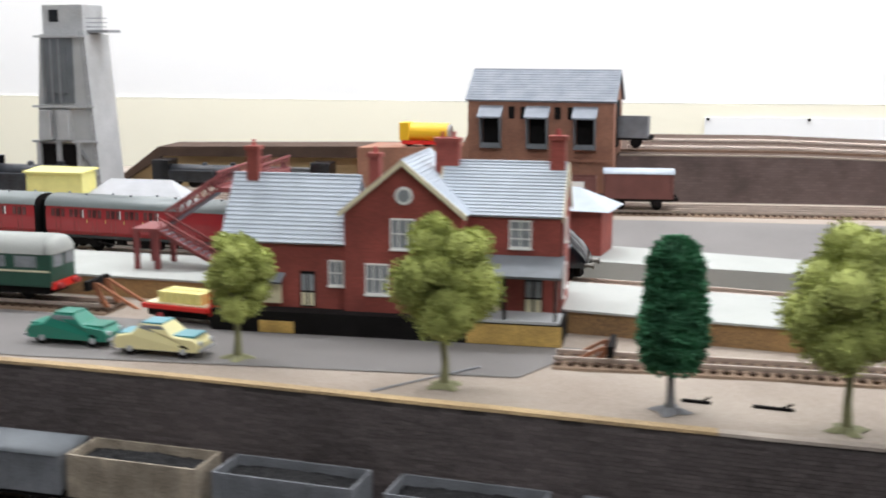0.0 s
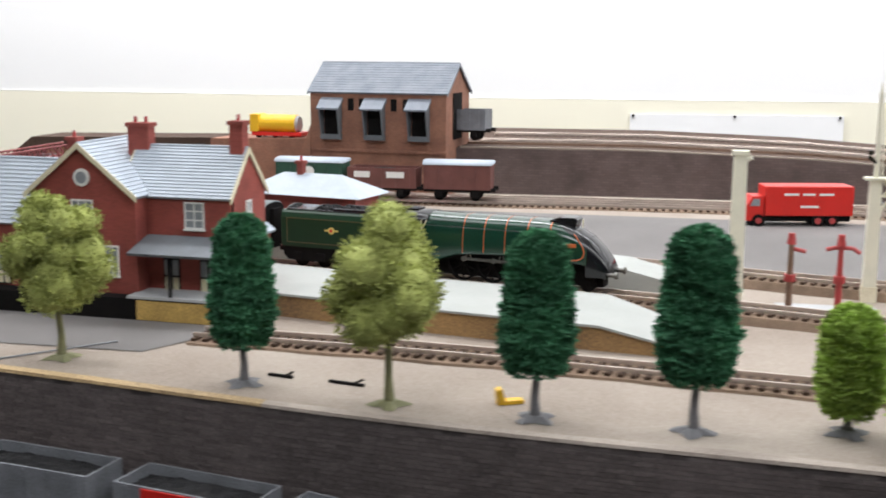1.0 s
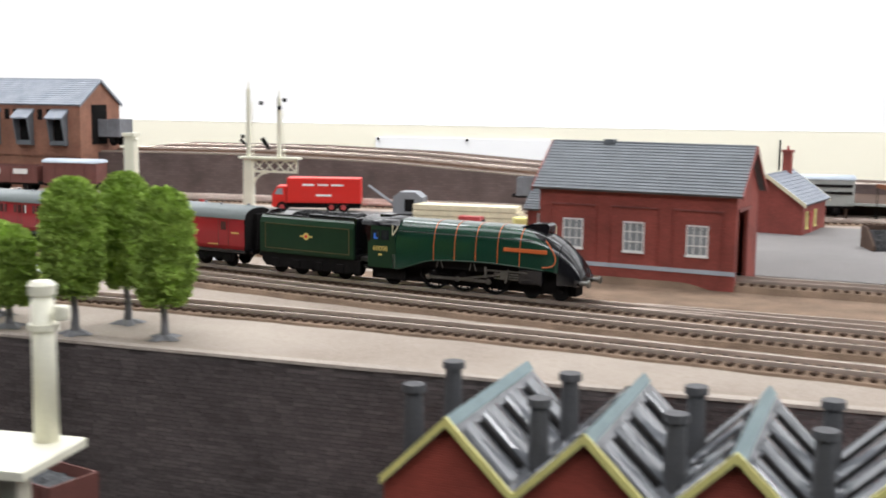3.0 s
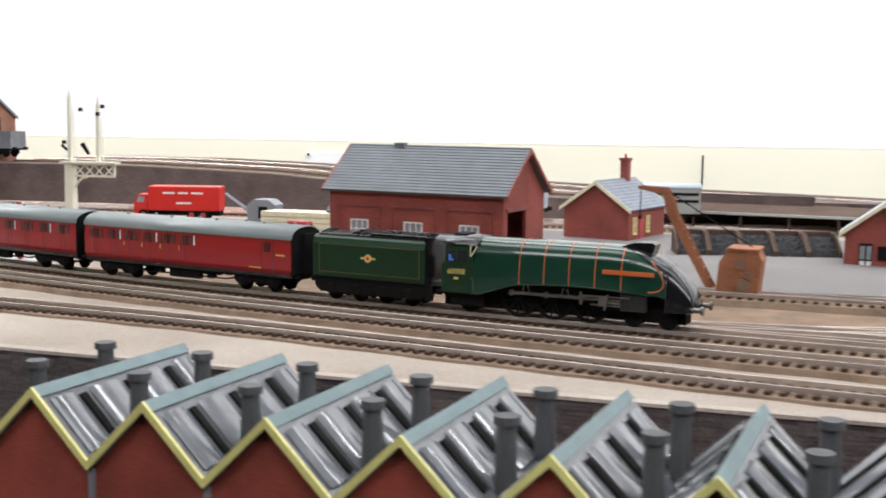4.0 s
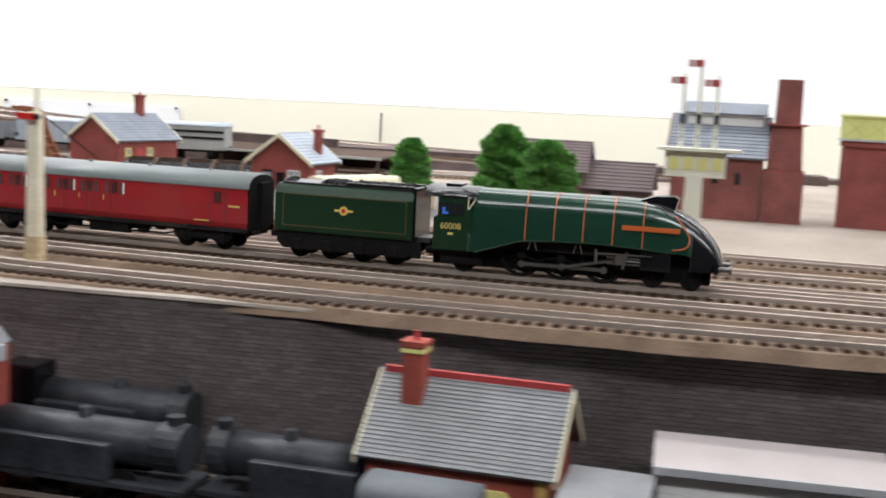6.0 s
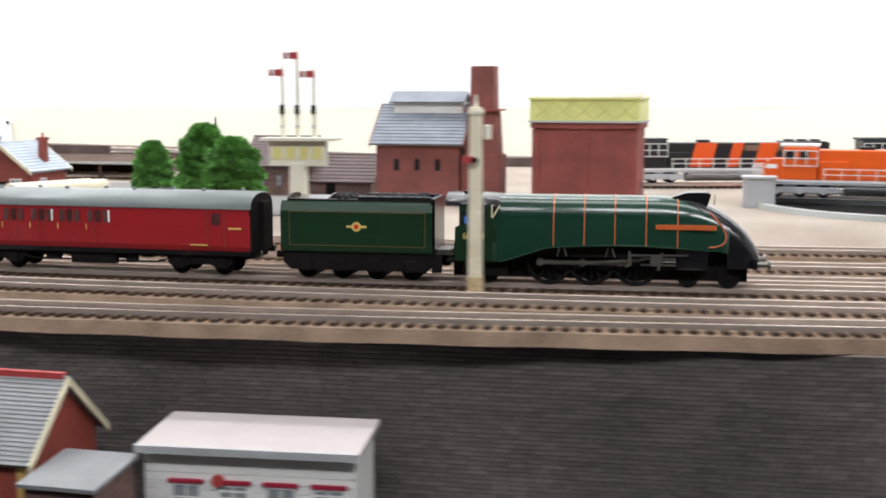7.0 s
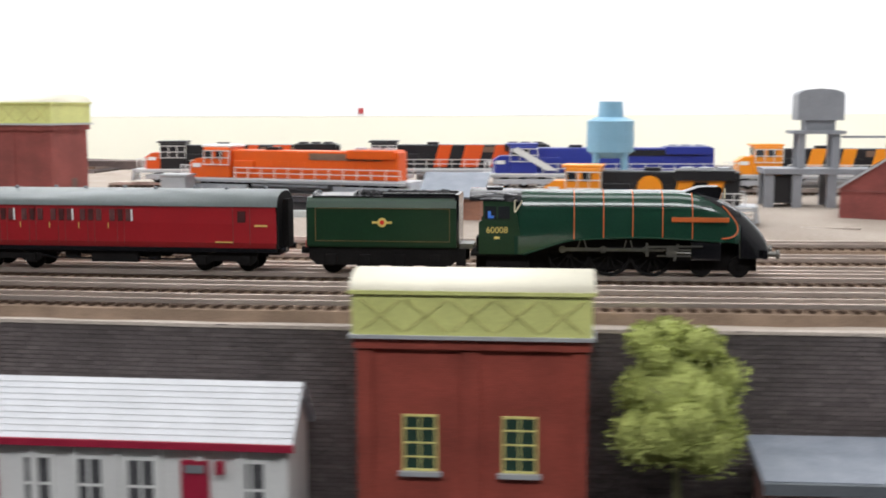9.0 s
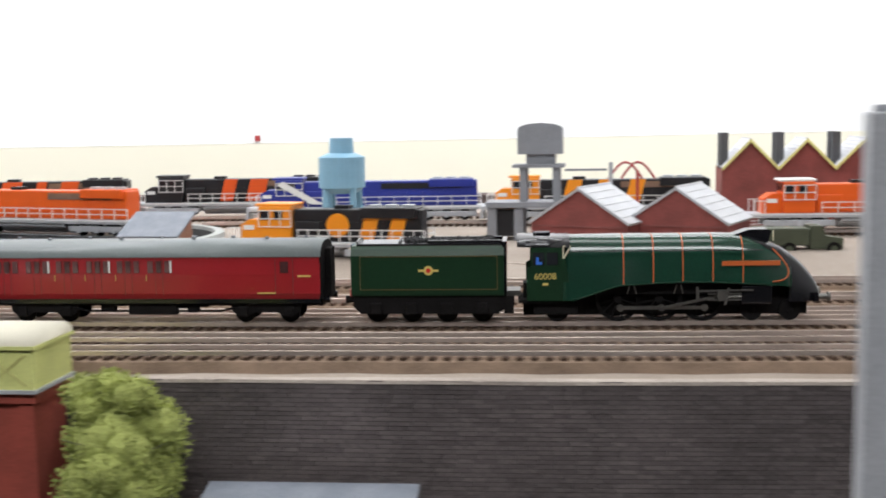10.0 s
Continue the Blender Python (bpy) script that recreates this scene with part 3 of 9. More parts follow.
def locomotive():
    lo = thing("steam_locomotive", Matrix.Identity(4), "dark green streamlined express steam locomotive with orange lining bands", "locomotive")
    xs = [0.023 + 0.132 * i / 34 for i in range(35)]
    part("casing", loft(B(), [casing_ring(x) for x in xs]), "loco_green", lo, "glossy brunswick green casing", smooth=True)
    xs = [0.006 + 0.0175 * i / 14 for i in range(15)]
    part("nose", loft(B(), [casing_ring(x, 0.00005, foot=0.0118 + 0.08 * max(0.0, 0.0125 - x)) for x in xs]), "black", lo, "black wedge-shaped nose", smooth=True)
    # black crown that runs back from the nose to the chimney
    rings = []
    for i in range(16):
        x = 0.0225 + 0.03 * i / 15
        full = casing_ring(x, 0.00025, n=44)
        k = 7 + i * 0.85
        a, b = int(k), 44 - int(k)
        m = 14
        rings.append([full[a].lerp(full[b], 0) if j == 0 else full[int(round(a + (b - a) * j / m))] for j in range(m + 1)])
    part("smokebox_crown", loft(B(), rings, caps=False), "black", lo, "", smooth=True)
    for x in (0.0511, 0.0683, 0.0856, 0.1026, 0.1198):
        part("lining_band", loft(B(), [casing_ring(x - 0.00034, 0.0002), casing_ring(x + 0.00034, 0.0002)], caps=False), "orange_line", lo, "orange boiler band", smooth=True)
    for s in (-1, 1):
        bm = B()
        last = None
        for x, z in ((0.0335, 0.0425), (0.0312, 0.0402), (0.0290, 0.0376), (0.0266, 0.0346), (0.0250, 0.0316), (0.0246, 0.0290), (0.0252, 0.0268), (0.0270, 0.0250), (0.0300, 0.0240), (0.0340, 0.0237)):
            hw, ft, cw = casing_section(x)
            a = min(1.0, max(0.0, (z - ft) / (cw - ft))) ** (1 / 0.72)
            p = Vector((-x, s * ((1 - a * a) ** 0.31 * hw + 0.0002), z))
            if last is not None:
                tube(bm, last, p, 0.00045, seg=6)
            last = p
        part("nose_line", bm, "orange_line", lo, "curved orange line behind the nose")
        h = casing_section(0.05)[0]
        simple("nameplate", lo, "orange_line", -0.0632, -0.0302, s * (h + 0.0001) - 0.0006, s * (h + 0.0001) + 0.0006, 0.0335, 0.0361, label="orange nameplate")
        # handrail along the casing and its knobs
        bm = B()
        tube(bm, (-0.04, s * (h + 0.0012), 0.0425), (-0.15, s * (h + 0.0012), 0.0425), 0.0003, seg=6)
        for k in range(6):
            tube(bm, (-0.045 - 0.02 * k, s * (h - 0.001), 0.0425), (-0.045 - 0.02 * k, s * (h + 0.0016), 0.0425), 0.0005, seg=6)
        part("handrail", bm, "black", lo)
        # valance: the pale edge over the wheels
        bm = B()
        last = None
        for i in range(30):
            x = 0.032 + 0.118 * i / 29
            hh, f, c = casing_section(x)
            p = Vector((-x, s * (hh + 0.0003), f))
            if last is not None:
                tube(bm, last, p, 0.0005, seg=5)
            last = p
        part("running_edge", bm, "loco_green", lo)
        # cab side sheet and windows
        bm = prism(B(), [(-0.1760, 0.0135), (-0.1545, 0.0135), (-0.151, 0.022), (-0.1545, 0.045), (-0.1735, 0.045), (-0.1735, 0.034), (-0.1760, 0.0325)], s * 0.0166 - 0.0004, s * 0.0166 + 0.0004)
        cab = part("cab_side", bm, "tender_green", lo, "dark green cab side sheet")
        for wx in (-0.1690, -0.1610):
            simple("cab_window", cab, "dark_glass", wx - 0.0034, wx + 0.0033, s * 0.0172 - 0.0003, s * 0.0172 + 0.0003, 0.0346, 0.0420)
        simple("blue_panel", cab, "sky_blue_glass", -0.1706, -0.1688, s * 0.0176 - 0.0002, s * 0.0176 + 0.0002, 0.0350, 0.0392)
        simple("blue_panel", cab, "sky_blue_glass", -0.1688, -0.1670, s * 0.0176 - 0.0002, s * 0.0176 + 0.0002, 0.0350, 0.0364)
        bm = B()
        tube(bm, (-0.1545, s * 0.0168, 0.0385), (-0.1505, s * 0.0162, 0.0452), 0.0005, seg=6)
        tube(bm, (-0.1505, s * 0.0162, 0.0452), (-0.1548, s * 0.0168, 0.0455), 0.0005, seg=6)
        tube(bm, (-0.1548, s * 0.0168, 0.0455), (-0.1548, s * 0.0168, 0.0385), 0.0005, seg=6)
        part("spectacle_frame", bm, "cream", lo, "cream-edged front cab window frame")
        # cylinder, slide bars, rods
        bm = B()
        box(bm, -0.052, -0.034, s * 0.0135 - 0.003, s * 0.0135 + 0.003, 0.0105, 0.022, bevel=0.0012)
        part("cylinder", bm, "black", lo)
        for z0, z1 in ((0.0162, 0.0172), (0.0128, 0.0137)):
            simple("slide_bar", lo, "steel", -0.071, -0.051, s * 0.0158 - 0.0004, s * 0.0158 + 0.0004, z0, z1)
        bm = B()
        tube(bm, (-0.045, s * 0.0158, 0.0150), (-0.066, s * 0.0158, 0.0150), 0.0006, seg=8)
        box(bm, -0.0655, -0.060, s * 0.0165 - 0.0012, s * 0.0165 + 0.0012, 0.0128, 0.0186)
        part("crosshead", bm, "steel", lo, "steel crosshead and piston rod")
        bm = B()
        prism(bm, [(-0.045, 0.0195), (-0.078, 0.0192), (-0.078, 0.0181), (-0.045, 0.0187)], s * 0.0172 - 0.0004, s * 0.0172 + 0.0004)
        prism(bm, [(-0.062, 0.0105), (-0.0605, 0.0105), (-0.0585, 0.0205), (-0.060, 0.0205)], s * 0.0176 - 0.0004, s * 0.0176 + 0.0004)
        prism(bm, [(-0.078, 0.013), (-0.076, 0.013), (-0.0765, 0.021), (-0.078, 0.021)], s * 0.0174 - 0.0004, s * 0.0174 + 0.0004)
        part("valve_gear", bm, "steel", lo, "steel valve gear")
        for x in (-0.088, -0.115):
            for d in (-0.0012, 0.0012):
                part("sand_pipe", tube(B(), (x + d, s * 0.0168, 0.0222), (x + d * 2.2, s * 0.0162, 0.0172), 0.0004, seg=6), "steel", lo)
        # buffer
        bm = B()
        tube(bm, (-0.010, s * 0.0114, 0.0142), (-0.0015, s * 0.0114, 0.0142), 0.0016, seg=12)
        tube(bm, (-0.0015, s * 0.0114, 0.0142), (0.0, s * 0.0114, 0.0142), 0.0028, 0.0026, seg=14)
        part("buffer", bm, "steel", lo, "dull steel buffer")
    box(bm := B(), -0.010, -0.0075, -0.0165, 0.0165, 0.0118, 0.0168)
    part("buffer_beam", bm, "black", lo)
    bm = B()
    box(bm, -0.178, -0.012, -0.0068, 0.0068, 0.0035, 0.0225)
    box(bm, -0.15, -0.045, -0.0125, 0.0125, 0.0165, 0.024)
    part("frames", bm, "soot_and_shade", lo, "black main frames")
    # cab floor sheet, rear and roof
    roof = [(y, z) for y, z in arch(0.0172, 0.0452, 0.0518, 12, 0.8)]
    part("cab_roof", loft(B(), [[Vector((x, y, z + d)) for y, z in roof] for x, d in ((-0.1815, 0), (-0.151, -0.0005))]), "black", lo, "smooth black cab roof", smooth=True)
    simple("roof_vent", lo, "black", -0.172, -0.162, -0.006, 0.006, 0.0508, 0.0526)
    simple("cab_floor", lo, "soot_and_shade", -0.181, -0.151, -0.0158, 0.0158, 0.0120, 0.0140)
    simple("firebox_backhead", lo, "soot_and_shade", -0.156, -0.153, -0.0150, 0.0150, 0.0138, 0.0455)
    prism(bm := B(), [(-0.057, 0.0495), (-0.0345, 0.0462), (-0.0328, 0.0522), (-0.0350, 0.0535), (-0.046, 0.0532)], -0.0062, 0.0062)
    part("chimney", bm, "black", lo, "streamlined black chimney")
    tube(bm := B(), (-0.0305, 0.0, 0.046), (-0.0305, 0.0, 0.052), 0.0005, seg=6)
    part("whistle", bm, "cream", lo)
    bogie_wheels(lo, (-0.0225, -0.0445), 0.0062, 0.0062, name="bogie_wheel")
    bogie_wheels(lo, (-0.158,), 0.0072, 0.0072, name="trailing_wheel")
    for s in (-1, 1):
        simple("trailing_truck", lo, "soot_and_shade", -0.172, -0.146, s * 0.0118 - 0.001, s * 0.0118 + 0.001, 0.0045, 0.0125, bevel=0.0008)
    drivers = []
    for x in (-0.0735, -0.0985, -0.1225):
        ax = thing("driving_wheelset", pose(x, 0, 0.0132), "", "")
        for k in ("label", "category"):
            if k in ax:
                del ax[k]
        ax.parent = lo
        bm = B()
        for s in (-1, 1):
            n = 28
            for i in range(n):
                a, b = 2 * math.pi * i / n, 2 * math.pi * (i + 1) / n
                for r0, r1 in ((0.0112, 0.0132),):
                    v = [bm.verts.new((r * math.sin(t), s * y, r * math.cos(t))) for y in (0.0076, 0.0098) for r, t in ((r0, a), (r1, a), (r1, b), (r0, b))]
                    for q in ((0, 1, 2, 3), (7, 6, 5, 4), (1, 5, 6, 2), (0, 3, 7, 4)):
                        bm.faces.new([v[j] for j in q])
            for i in range(12):
                a = 2 * math.pi * i / 12
                tube(bm, (0.001 * math.sin(a), s * 0.0088, 0.001 * math.cos(a)), (0.0116 * math.sin(a), s * 0.0088, 0.0116 * math.cos(a)), 0.0006, seg=5)
            tube(bm, (0, s * 0.0078, 0), (0, s * 0.0108, 0), 0.0024, seg=12)
            tube(bm, (0, s * 0.0085, -0.005), (0, s * 0.0135, -0.005), 0.0011, seg=8)
        tube(bm, (0, -0.008, 0), (0, 0.008, 0), 0.0012, seg=8)
        part("driving_wheel", bm, "soot_and_shade", ax)
        drivers.append(ax)
    rods = []
    for s in (-1, 1):
        bm = B()
        box(bm, -0.1235, -0.0725, s * 0.0128 - 0.0005, s * 0.0128 + 0.0005, -0.0010, 0.0010)
        for x in (-0.0735, -0.0985, -0.1225):
            tube(bm, (x, s * 0.0121, 0), (x, s * 0.0136, 0), 0.0021, seg=12)
        rods.append(part("coupling_rod", bm, "steel", lo, "steel coupling rod"))
        bm = B()
        prism(bm, [(-0.0985, -0.0008), (-0.0985, 0.0008), (-0.0635, 0.0035), (-0.0635, 0.0021)], s * 0.0142 - 0.0005, s * 0.0142 + 0.0005)
        rods.append(part("connecting_rod", bm, "steel", lo, "steel connecting rod"))
    # cab number and smaller class mark
    cu = bpy.data.curves.new("number", "FONT")
    cu.body, cu.size, cu.extrude, cu.align_x = "60008", 0.0052, 0.00008, "CENTER"
    tmp = new("tmp", cu)
    me = bpy.data.meshes.new_from_object(tmp.evaluated_get(bpy.context.evaluated_depsgraph_get()))
    bpy.data.objects.remove(tmp)
    me.materials.clear()
    me.materials.append(M["gold"])
    num = new("cab_number", me)
    num.parent = lo
    num.matrix_basis = pose(-0.1652, -0.01725, 0.0262, 90, 0, 0)
    tagged(num, "pale gold painted number")
    simple("class_mark", lo, "gold", -0.1668, -0.1636, -0.01725, -0.0170, 0.0226, 0.0240)
    return lo, drivers, rods


def tender():
    te = thing("tender", Matrix.Identity(4), "dark green eight-wheel tender full of coal", "tender")
    out = [(-0.0168, 0.0168), (-0.0172, 0.018), (-0.0172, 0.0405), (-0.0155, 0.0445), (-0.0135, 0.0462), (0.0135, 0.0462), (0.0155, 0.0445), (0.0172, 0.0405), (0.0172, 0.018), (0.0168, 0.0168)]
    side = prism(B(), out, -0.0955, -0.0050, "x")
    part("tank", side, "tender_green", te, "dark green tender tank")
    simple("coping", te, "black", -0.0925, -0.006, -0.0138, 0.0138, 0.0460, 0.0475, bevel=0.0006, label="black coping")
    bm = B()
    rng = random.Random(4)
    for i in range(150):
        x, y, r = -0.012 - 0.052 * rng.random(), (rng.random() - 0.5) * 0.022, 0.001 + 0.0012 * rng.random()
        z = 0.0472 + 0.0012 * rng.random()
        bmesh.ops.create_icosphere(bm, subdivisions=1, radius=r, matrix=Matrix.Translation((x, y, z)) @ Matrix.Rotation(rng.random() * 3, 4, "X"))
    part("coal_load", bm, "coal", te, "heap of glossy black coal", kind="stuff")
    for x in (-0.067, -0.092):
        bm = loft(B(), [[Vector((x + d, y, z)) for y, z in arch(0.0125, 0.0468, 0.0498, 10)] for d in (-0.0006, 0.0006)])
        part("bulkhead", bm, "black", te)
    for s in (-1, 1):
        bm = B()
        y = s * 0.01735
        for a, b, c, d in ((-0.090, -0.009, 0.0203, 0.0207), (-0.090, -0.009, 0.0399, 0.0403), (-0.0902, -0.0898, 0.0203, 0.0403), (-0.0092, -0.0088, 0.0203, 0.0403)):
            box(bm, a, b, y - 0.00015, y + 0.00015, c, d)
        part("lining", bm, "dull_line", te, "thin dull orange panel lining")
        bm = B()
        tube(bm, (-0.0495, y - s * 0.0002, 0.0318), (-0.0495, y + s * 0.0003, 0.0318), 0.0028, seg=16)
        box(bm, -0.0555, -0.0435, y - 0.0002, y + 0.0002, 0.0311, 0.0324)
        part("crest", bm, "gold", te, "round gold emblem with side bars")
        tube(bm := B(), (-0.0495, y, 0.0318), (-0.0495, y + s * 0.0004, 0.0318), 0.0014, seg=12)
        part("crest_centre", bm, "red", te)
        bm = prism(B(), [(-0.0945, 0.0172), (-0.0945, 0.0100), (-0.0900, 0.0058), (-0.0085, 0.0058), (-0.004, 0.0095), (-0.004, 0.0172)], s * 0.0148 - 0.0008, s * 0.0148 + 0.0008)
        for k in range(4):
            x = -0.018 - 0.021 * k
            box(bm, x - 0.0035, x + 0.0035, s * 0.0155 - 0.0014, s * 0.0155 + 0.0014, 0.0055, 0.0125, bevel=0.0008)
        part("outside_frame", bm, "soot_and_shade", te, "black tender frame with axleboxes")
        tube(bm := B(), (-0.0935, s * 0.0114, 0.0142), (-0.0995, s * 0.0114, 0.0142), 0.0022, seg=12)
        part("buffer", bm, "soot_and_shade", te)
        simple("front_step", te, "soot_and_shade", -0.0052, 0.0005, s * 0.0150 - 0.0012, s * 0.0150 + 0.0012, 0.006, 0.0162)
        simple("fire_iron_tunnel", te, "black", -0.050, -0.006, s * 0.0118 - 0.0014, s * 0.0118 + 0.0014, 0.0468, 0.0492, bevel=0.0006)
    simple("front_plate", te, "black", -0.006, -0.0035, -0.0150, 0.0150, 0.0165, 0.0485)
    simple("gangway", te, "steel", -0.004, 0.0045, -0.009, 0.009, 0.0155, 0.0185)
    simple("rear_gangway", te, "black", -0.097, -0.0932, -0.006, 0.006, 0.0150, 0.046)
    simple("lamp", te, "dull_red", -0.0965, -0.0932, -0.0155, -0.0125, 0.0165, 0.0205)
    bogie_wheels(te, [-0.018 - 0.021 * k for k in range(4)], 0.0068, 0.0068)
    return te


def coach(brake):
    L = 0.206
    co = thing("passenger_carriage", Matrix.Identity(4), "crimson compartment carriage with grey roof" + (" and a plain brake end" if brake else ""), "carriage", "train carriages")
    h = L / 2
    out = [(-0.0158, 0.0150), (-0.0174, 0.0185), (-0.0176, 0.030), (-0.0170, 0.0405), (0.0170, 0.0405), (0.0176, 0.030), (0.0174, 0.0185), (0.0158, 0.0150)]
    part("body", prism(B(), out, -h, h, "x"), "maroon", co, "crimson painted body")
    ro = [(y, z) for y, z in arch(0.0178, 0.0405, 0.0502, 14, 0.9)]
    part("roof", loft(B(), [[Vector((x, y, z)) for y, z in ro] for x in (-h - 0.0006, h + 0.0006)]), "coach_roof", co, "mid grey arched roof", smooth=True)
    for i in range(9):
        x = -h + 0.012 + (L - 0.024) * i / 8
        part("roof_ventilator", tube(B(), (x, 0.0035 * (-1) ** i, 0.0492), (x, 0.0035 * (-1) ** i, 0.0514), 0.0013, seg=8), "grey", co)
    for e in (-1, 1):
        x = e * (h + 0.0004)
        bm = prism(B(), [(-0.0172, 0.0150), (0.0172, 0.0150), (0.0172, 0.041)] + [(y, z) for y, z in arch(0.0172, 0.041, 0.0494, 10, 0.9)][1:-1] + [(-0.0172, 0.041)], x - 0.0008, x + 0.0008, "x")
        part("end_panel", bm, "soot_and_shade", co, "black carriage end")
        simple("gangway_bellows", co, "soot_and_shade", min(x, x + e * 0.0042), max(x, x + e * 0.0042), -0.0062, 0.0062, 0.0150, 0.0445)
        for s in (-1, 1):
            tube(bm := B(), (x, s * 0.0114, 0.0142), (x + e * 0.0045, s * 0.0114, 0.0142), 0.002, seg=10)
            part("buffer", bm, "black", co)
    n = 9
    for s in (-1, 1):
        lit = range(n) if not brake else range(6)
        for i in lit:
            c = -h + 0.013 + i * (0.0222 if not brake else 0.0190)
            for dx, wd in ((-0.0052, 0.0034), (0.0, 0.0030), (0.0052, 0.0034)):
                y = s * 0.0174
                simple("window", co, "coach_glass" if dx == 0 else "coach_glass_pale", c + dx - wd / 2, c + dx + wd / 2, y - 0.0005, y + 0.0005, 0.0312, 0.0384)
            if i % 2 == 1:
                simple("curtain", co, "white", c + 0.0068, c + 0.0080, s * 0.0179 - 0.0002, s * 0.0179 + 0.0002, 0.0312, 0.0384)
            for dx in (-0.0022, 0.0022):
                simple("door_edge", co, "bauxite", c + dx - 0.0001, c + dx + 0.0001, s * 0.0176 - 0.00015, s * 0.0176 + 0.00015, 0.0175, 0.0395)
        if brake:
            simple("guard_window", co, "coach_glass", h - 0.024, h - 0.019, s * 0.0175 - 0.0004, s * 0.0175 + 0.0004, 0.031, 0.0378)
            for dx in (0.027, 0.0165):
                simple("door_edge", co, "bauxite", h - dx, h - dx + 0.0003, s * 0.0177 - 0.0002, s * 0.0177 + 0.0002, 0.0175, 0.0395)
            simple("lettering", co, "gold", h - 0.0135, h - 0.0055, s * 0.0177 - 0.0002, s * 0.0177 + 0.0002, 0.0285, 0.0296, label="small gold lettering bar")
            simple("lettering", co, "gold", h - 0.038, h - 0.027, s * 0.0177 - 0.0002, s * 0.0177 + 0.0002, 0.0185, 0.0192)
        bm = box(B(), -h, h, s * 0.0150 - 0.0012, s * 0.0150 + 0.0012, 0.0125, 0.0152)
        part("solebar", bm, "black", co)
        bm = B()
        last = None
        for x, z in ((-h * 0.62, 0.0125), (-h * 0.4, 0.0075), (h * 0.4, 0.0075), (h * 0.62, 0.0125)):
            p = Vector((x, s * 0.0135, z))
            if last is not None:
                tube(bm, last, p, 0.0007, seg=6)
            last = p
        part("truss_rod", bm, "black", co)
        for bx in (-h + 0.034, h - 0.034):
            bm = prism(B(), [(bx - 0.0215, 0.0125), (bx - 0.0205, 0.0072), (bx - 0.0165, 0.0042), (bx - 0.0105, 0.0046), (bx - 0.007, 0.0066), (bx + 0.007, 0.0066), (bx + 0.0105, 0.0046), (bx + 0.0165, 0.0042), (bx + 0.0205, 0.0072), (bx + 0.0215, 0.0125)], s * 0.0128 - 0.0012, s * 0.0128 + 0.0012)
            for dx in (-0.0138, 0.0138):
                box(bm, bx + dx - 0.003, bx + dx + 0.003, s * 0.0138 - 0.0015, s * 0.0138 + 0.0015, 0.0042, 0.0105, bevel=0.0008)
            part("bogie_side", bm, "soot_and_shade", co)
        simple("battery_box", co, "soot_and_shade", -0.016, 0.014, s * 0.0118 - 0.0025, s * 0.0118 + 0.0025, 0.0052, 0.0125, bevel=0.0006)
        simple("brake_cylinder", co, "soot_and_shade", 0.020, 0.027, s * 0.0105 - 0.0025, s * 0.0105 + 0.0025, 0.0062, 0.0125, bevel=0.0012)
        simple("dynamo", co, "soot_and_shade", -0.034, -0.025, s * 0.0105 - 0.0025, s * 0.0105 + 0.0025, 0.0068, 0.0125, bevel=0.0012)
        for k in range(4):
            simple("door_handle", co, "gold", -0.06 + k * 0.019, -0.0596 + k * 0.019, s * 0.0179 - 0.0003, s * 0.0179 + 0.0003, 0.0265, 0.0300)
    simple("underframe", co, "soot_and_shade", -h, h, -0.0115, 0.0115, 0.0105, 0.0155)
    for bx in (-h + 0.034, h - 0.034):
        bogie_wheels(co, (bx - 0.0138, bx + 0.0138), 0.0062, 0.0062)
    return co


LOCO, DRIVERS, RODS = locomotive()
TENDER = tender()
COACHES = [coach(True), coach(False), coach(False)]
# where the front buffers stand on the line, x over time
FRONT = [(0, 0.972), (0.5, 1.092), (1, 1.212), (1.5, 1.337), (2, 1.456), (2.5, 1.598), (2.7, 1.653), (3.2, 1.787), (3.8, 1.947), (4, 1.995), (4.5, 2.129), (5, 2.266),
         (5.2, 2.321), (5.7, 2.457), (6.3, 2.620), (6.5, 2.669), (7, 2.810), (7.5, 2.955), (8, 3.103), (8.5, 3.250), (9, 3.399), (9.5, 3.549), (10, 3.697)]


def on_line(s, back, length, shift):
    """Pose of a vehicle whose front is s along the main line less back; shift moves its own zero from the middle."""
    a, b = MAIN.along(s - back - length * 0.22), MAIN.along(s - back - length * 0.78)
    d = (a - b).normalized()
    mid = (a + b) / 2 + d * shift
    return pose(mid.x, mid.y, RT, 0, 0, math.degrees(math.atan2(d.y, d.x)))


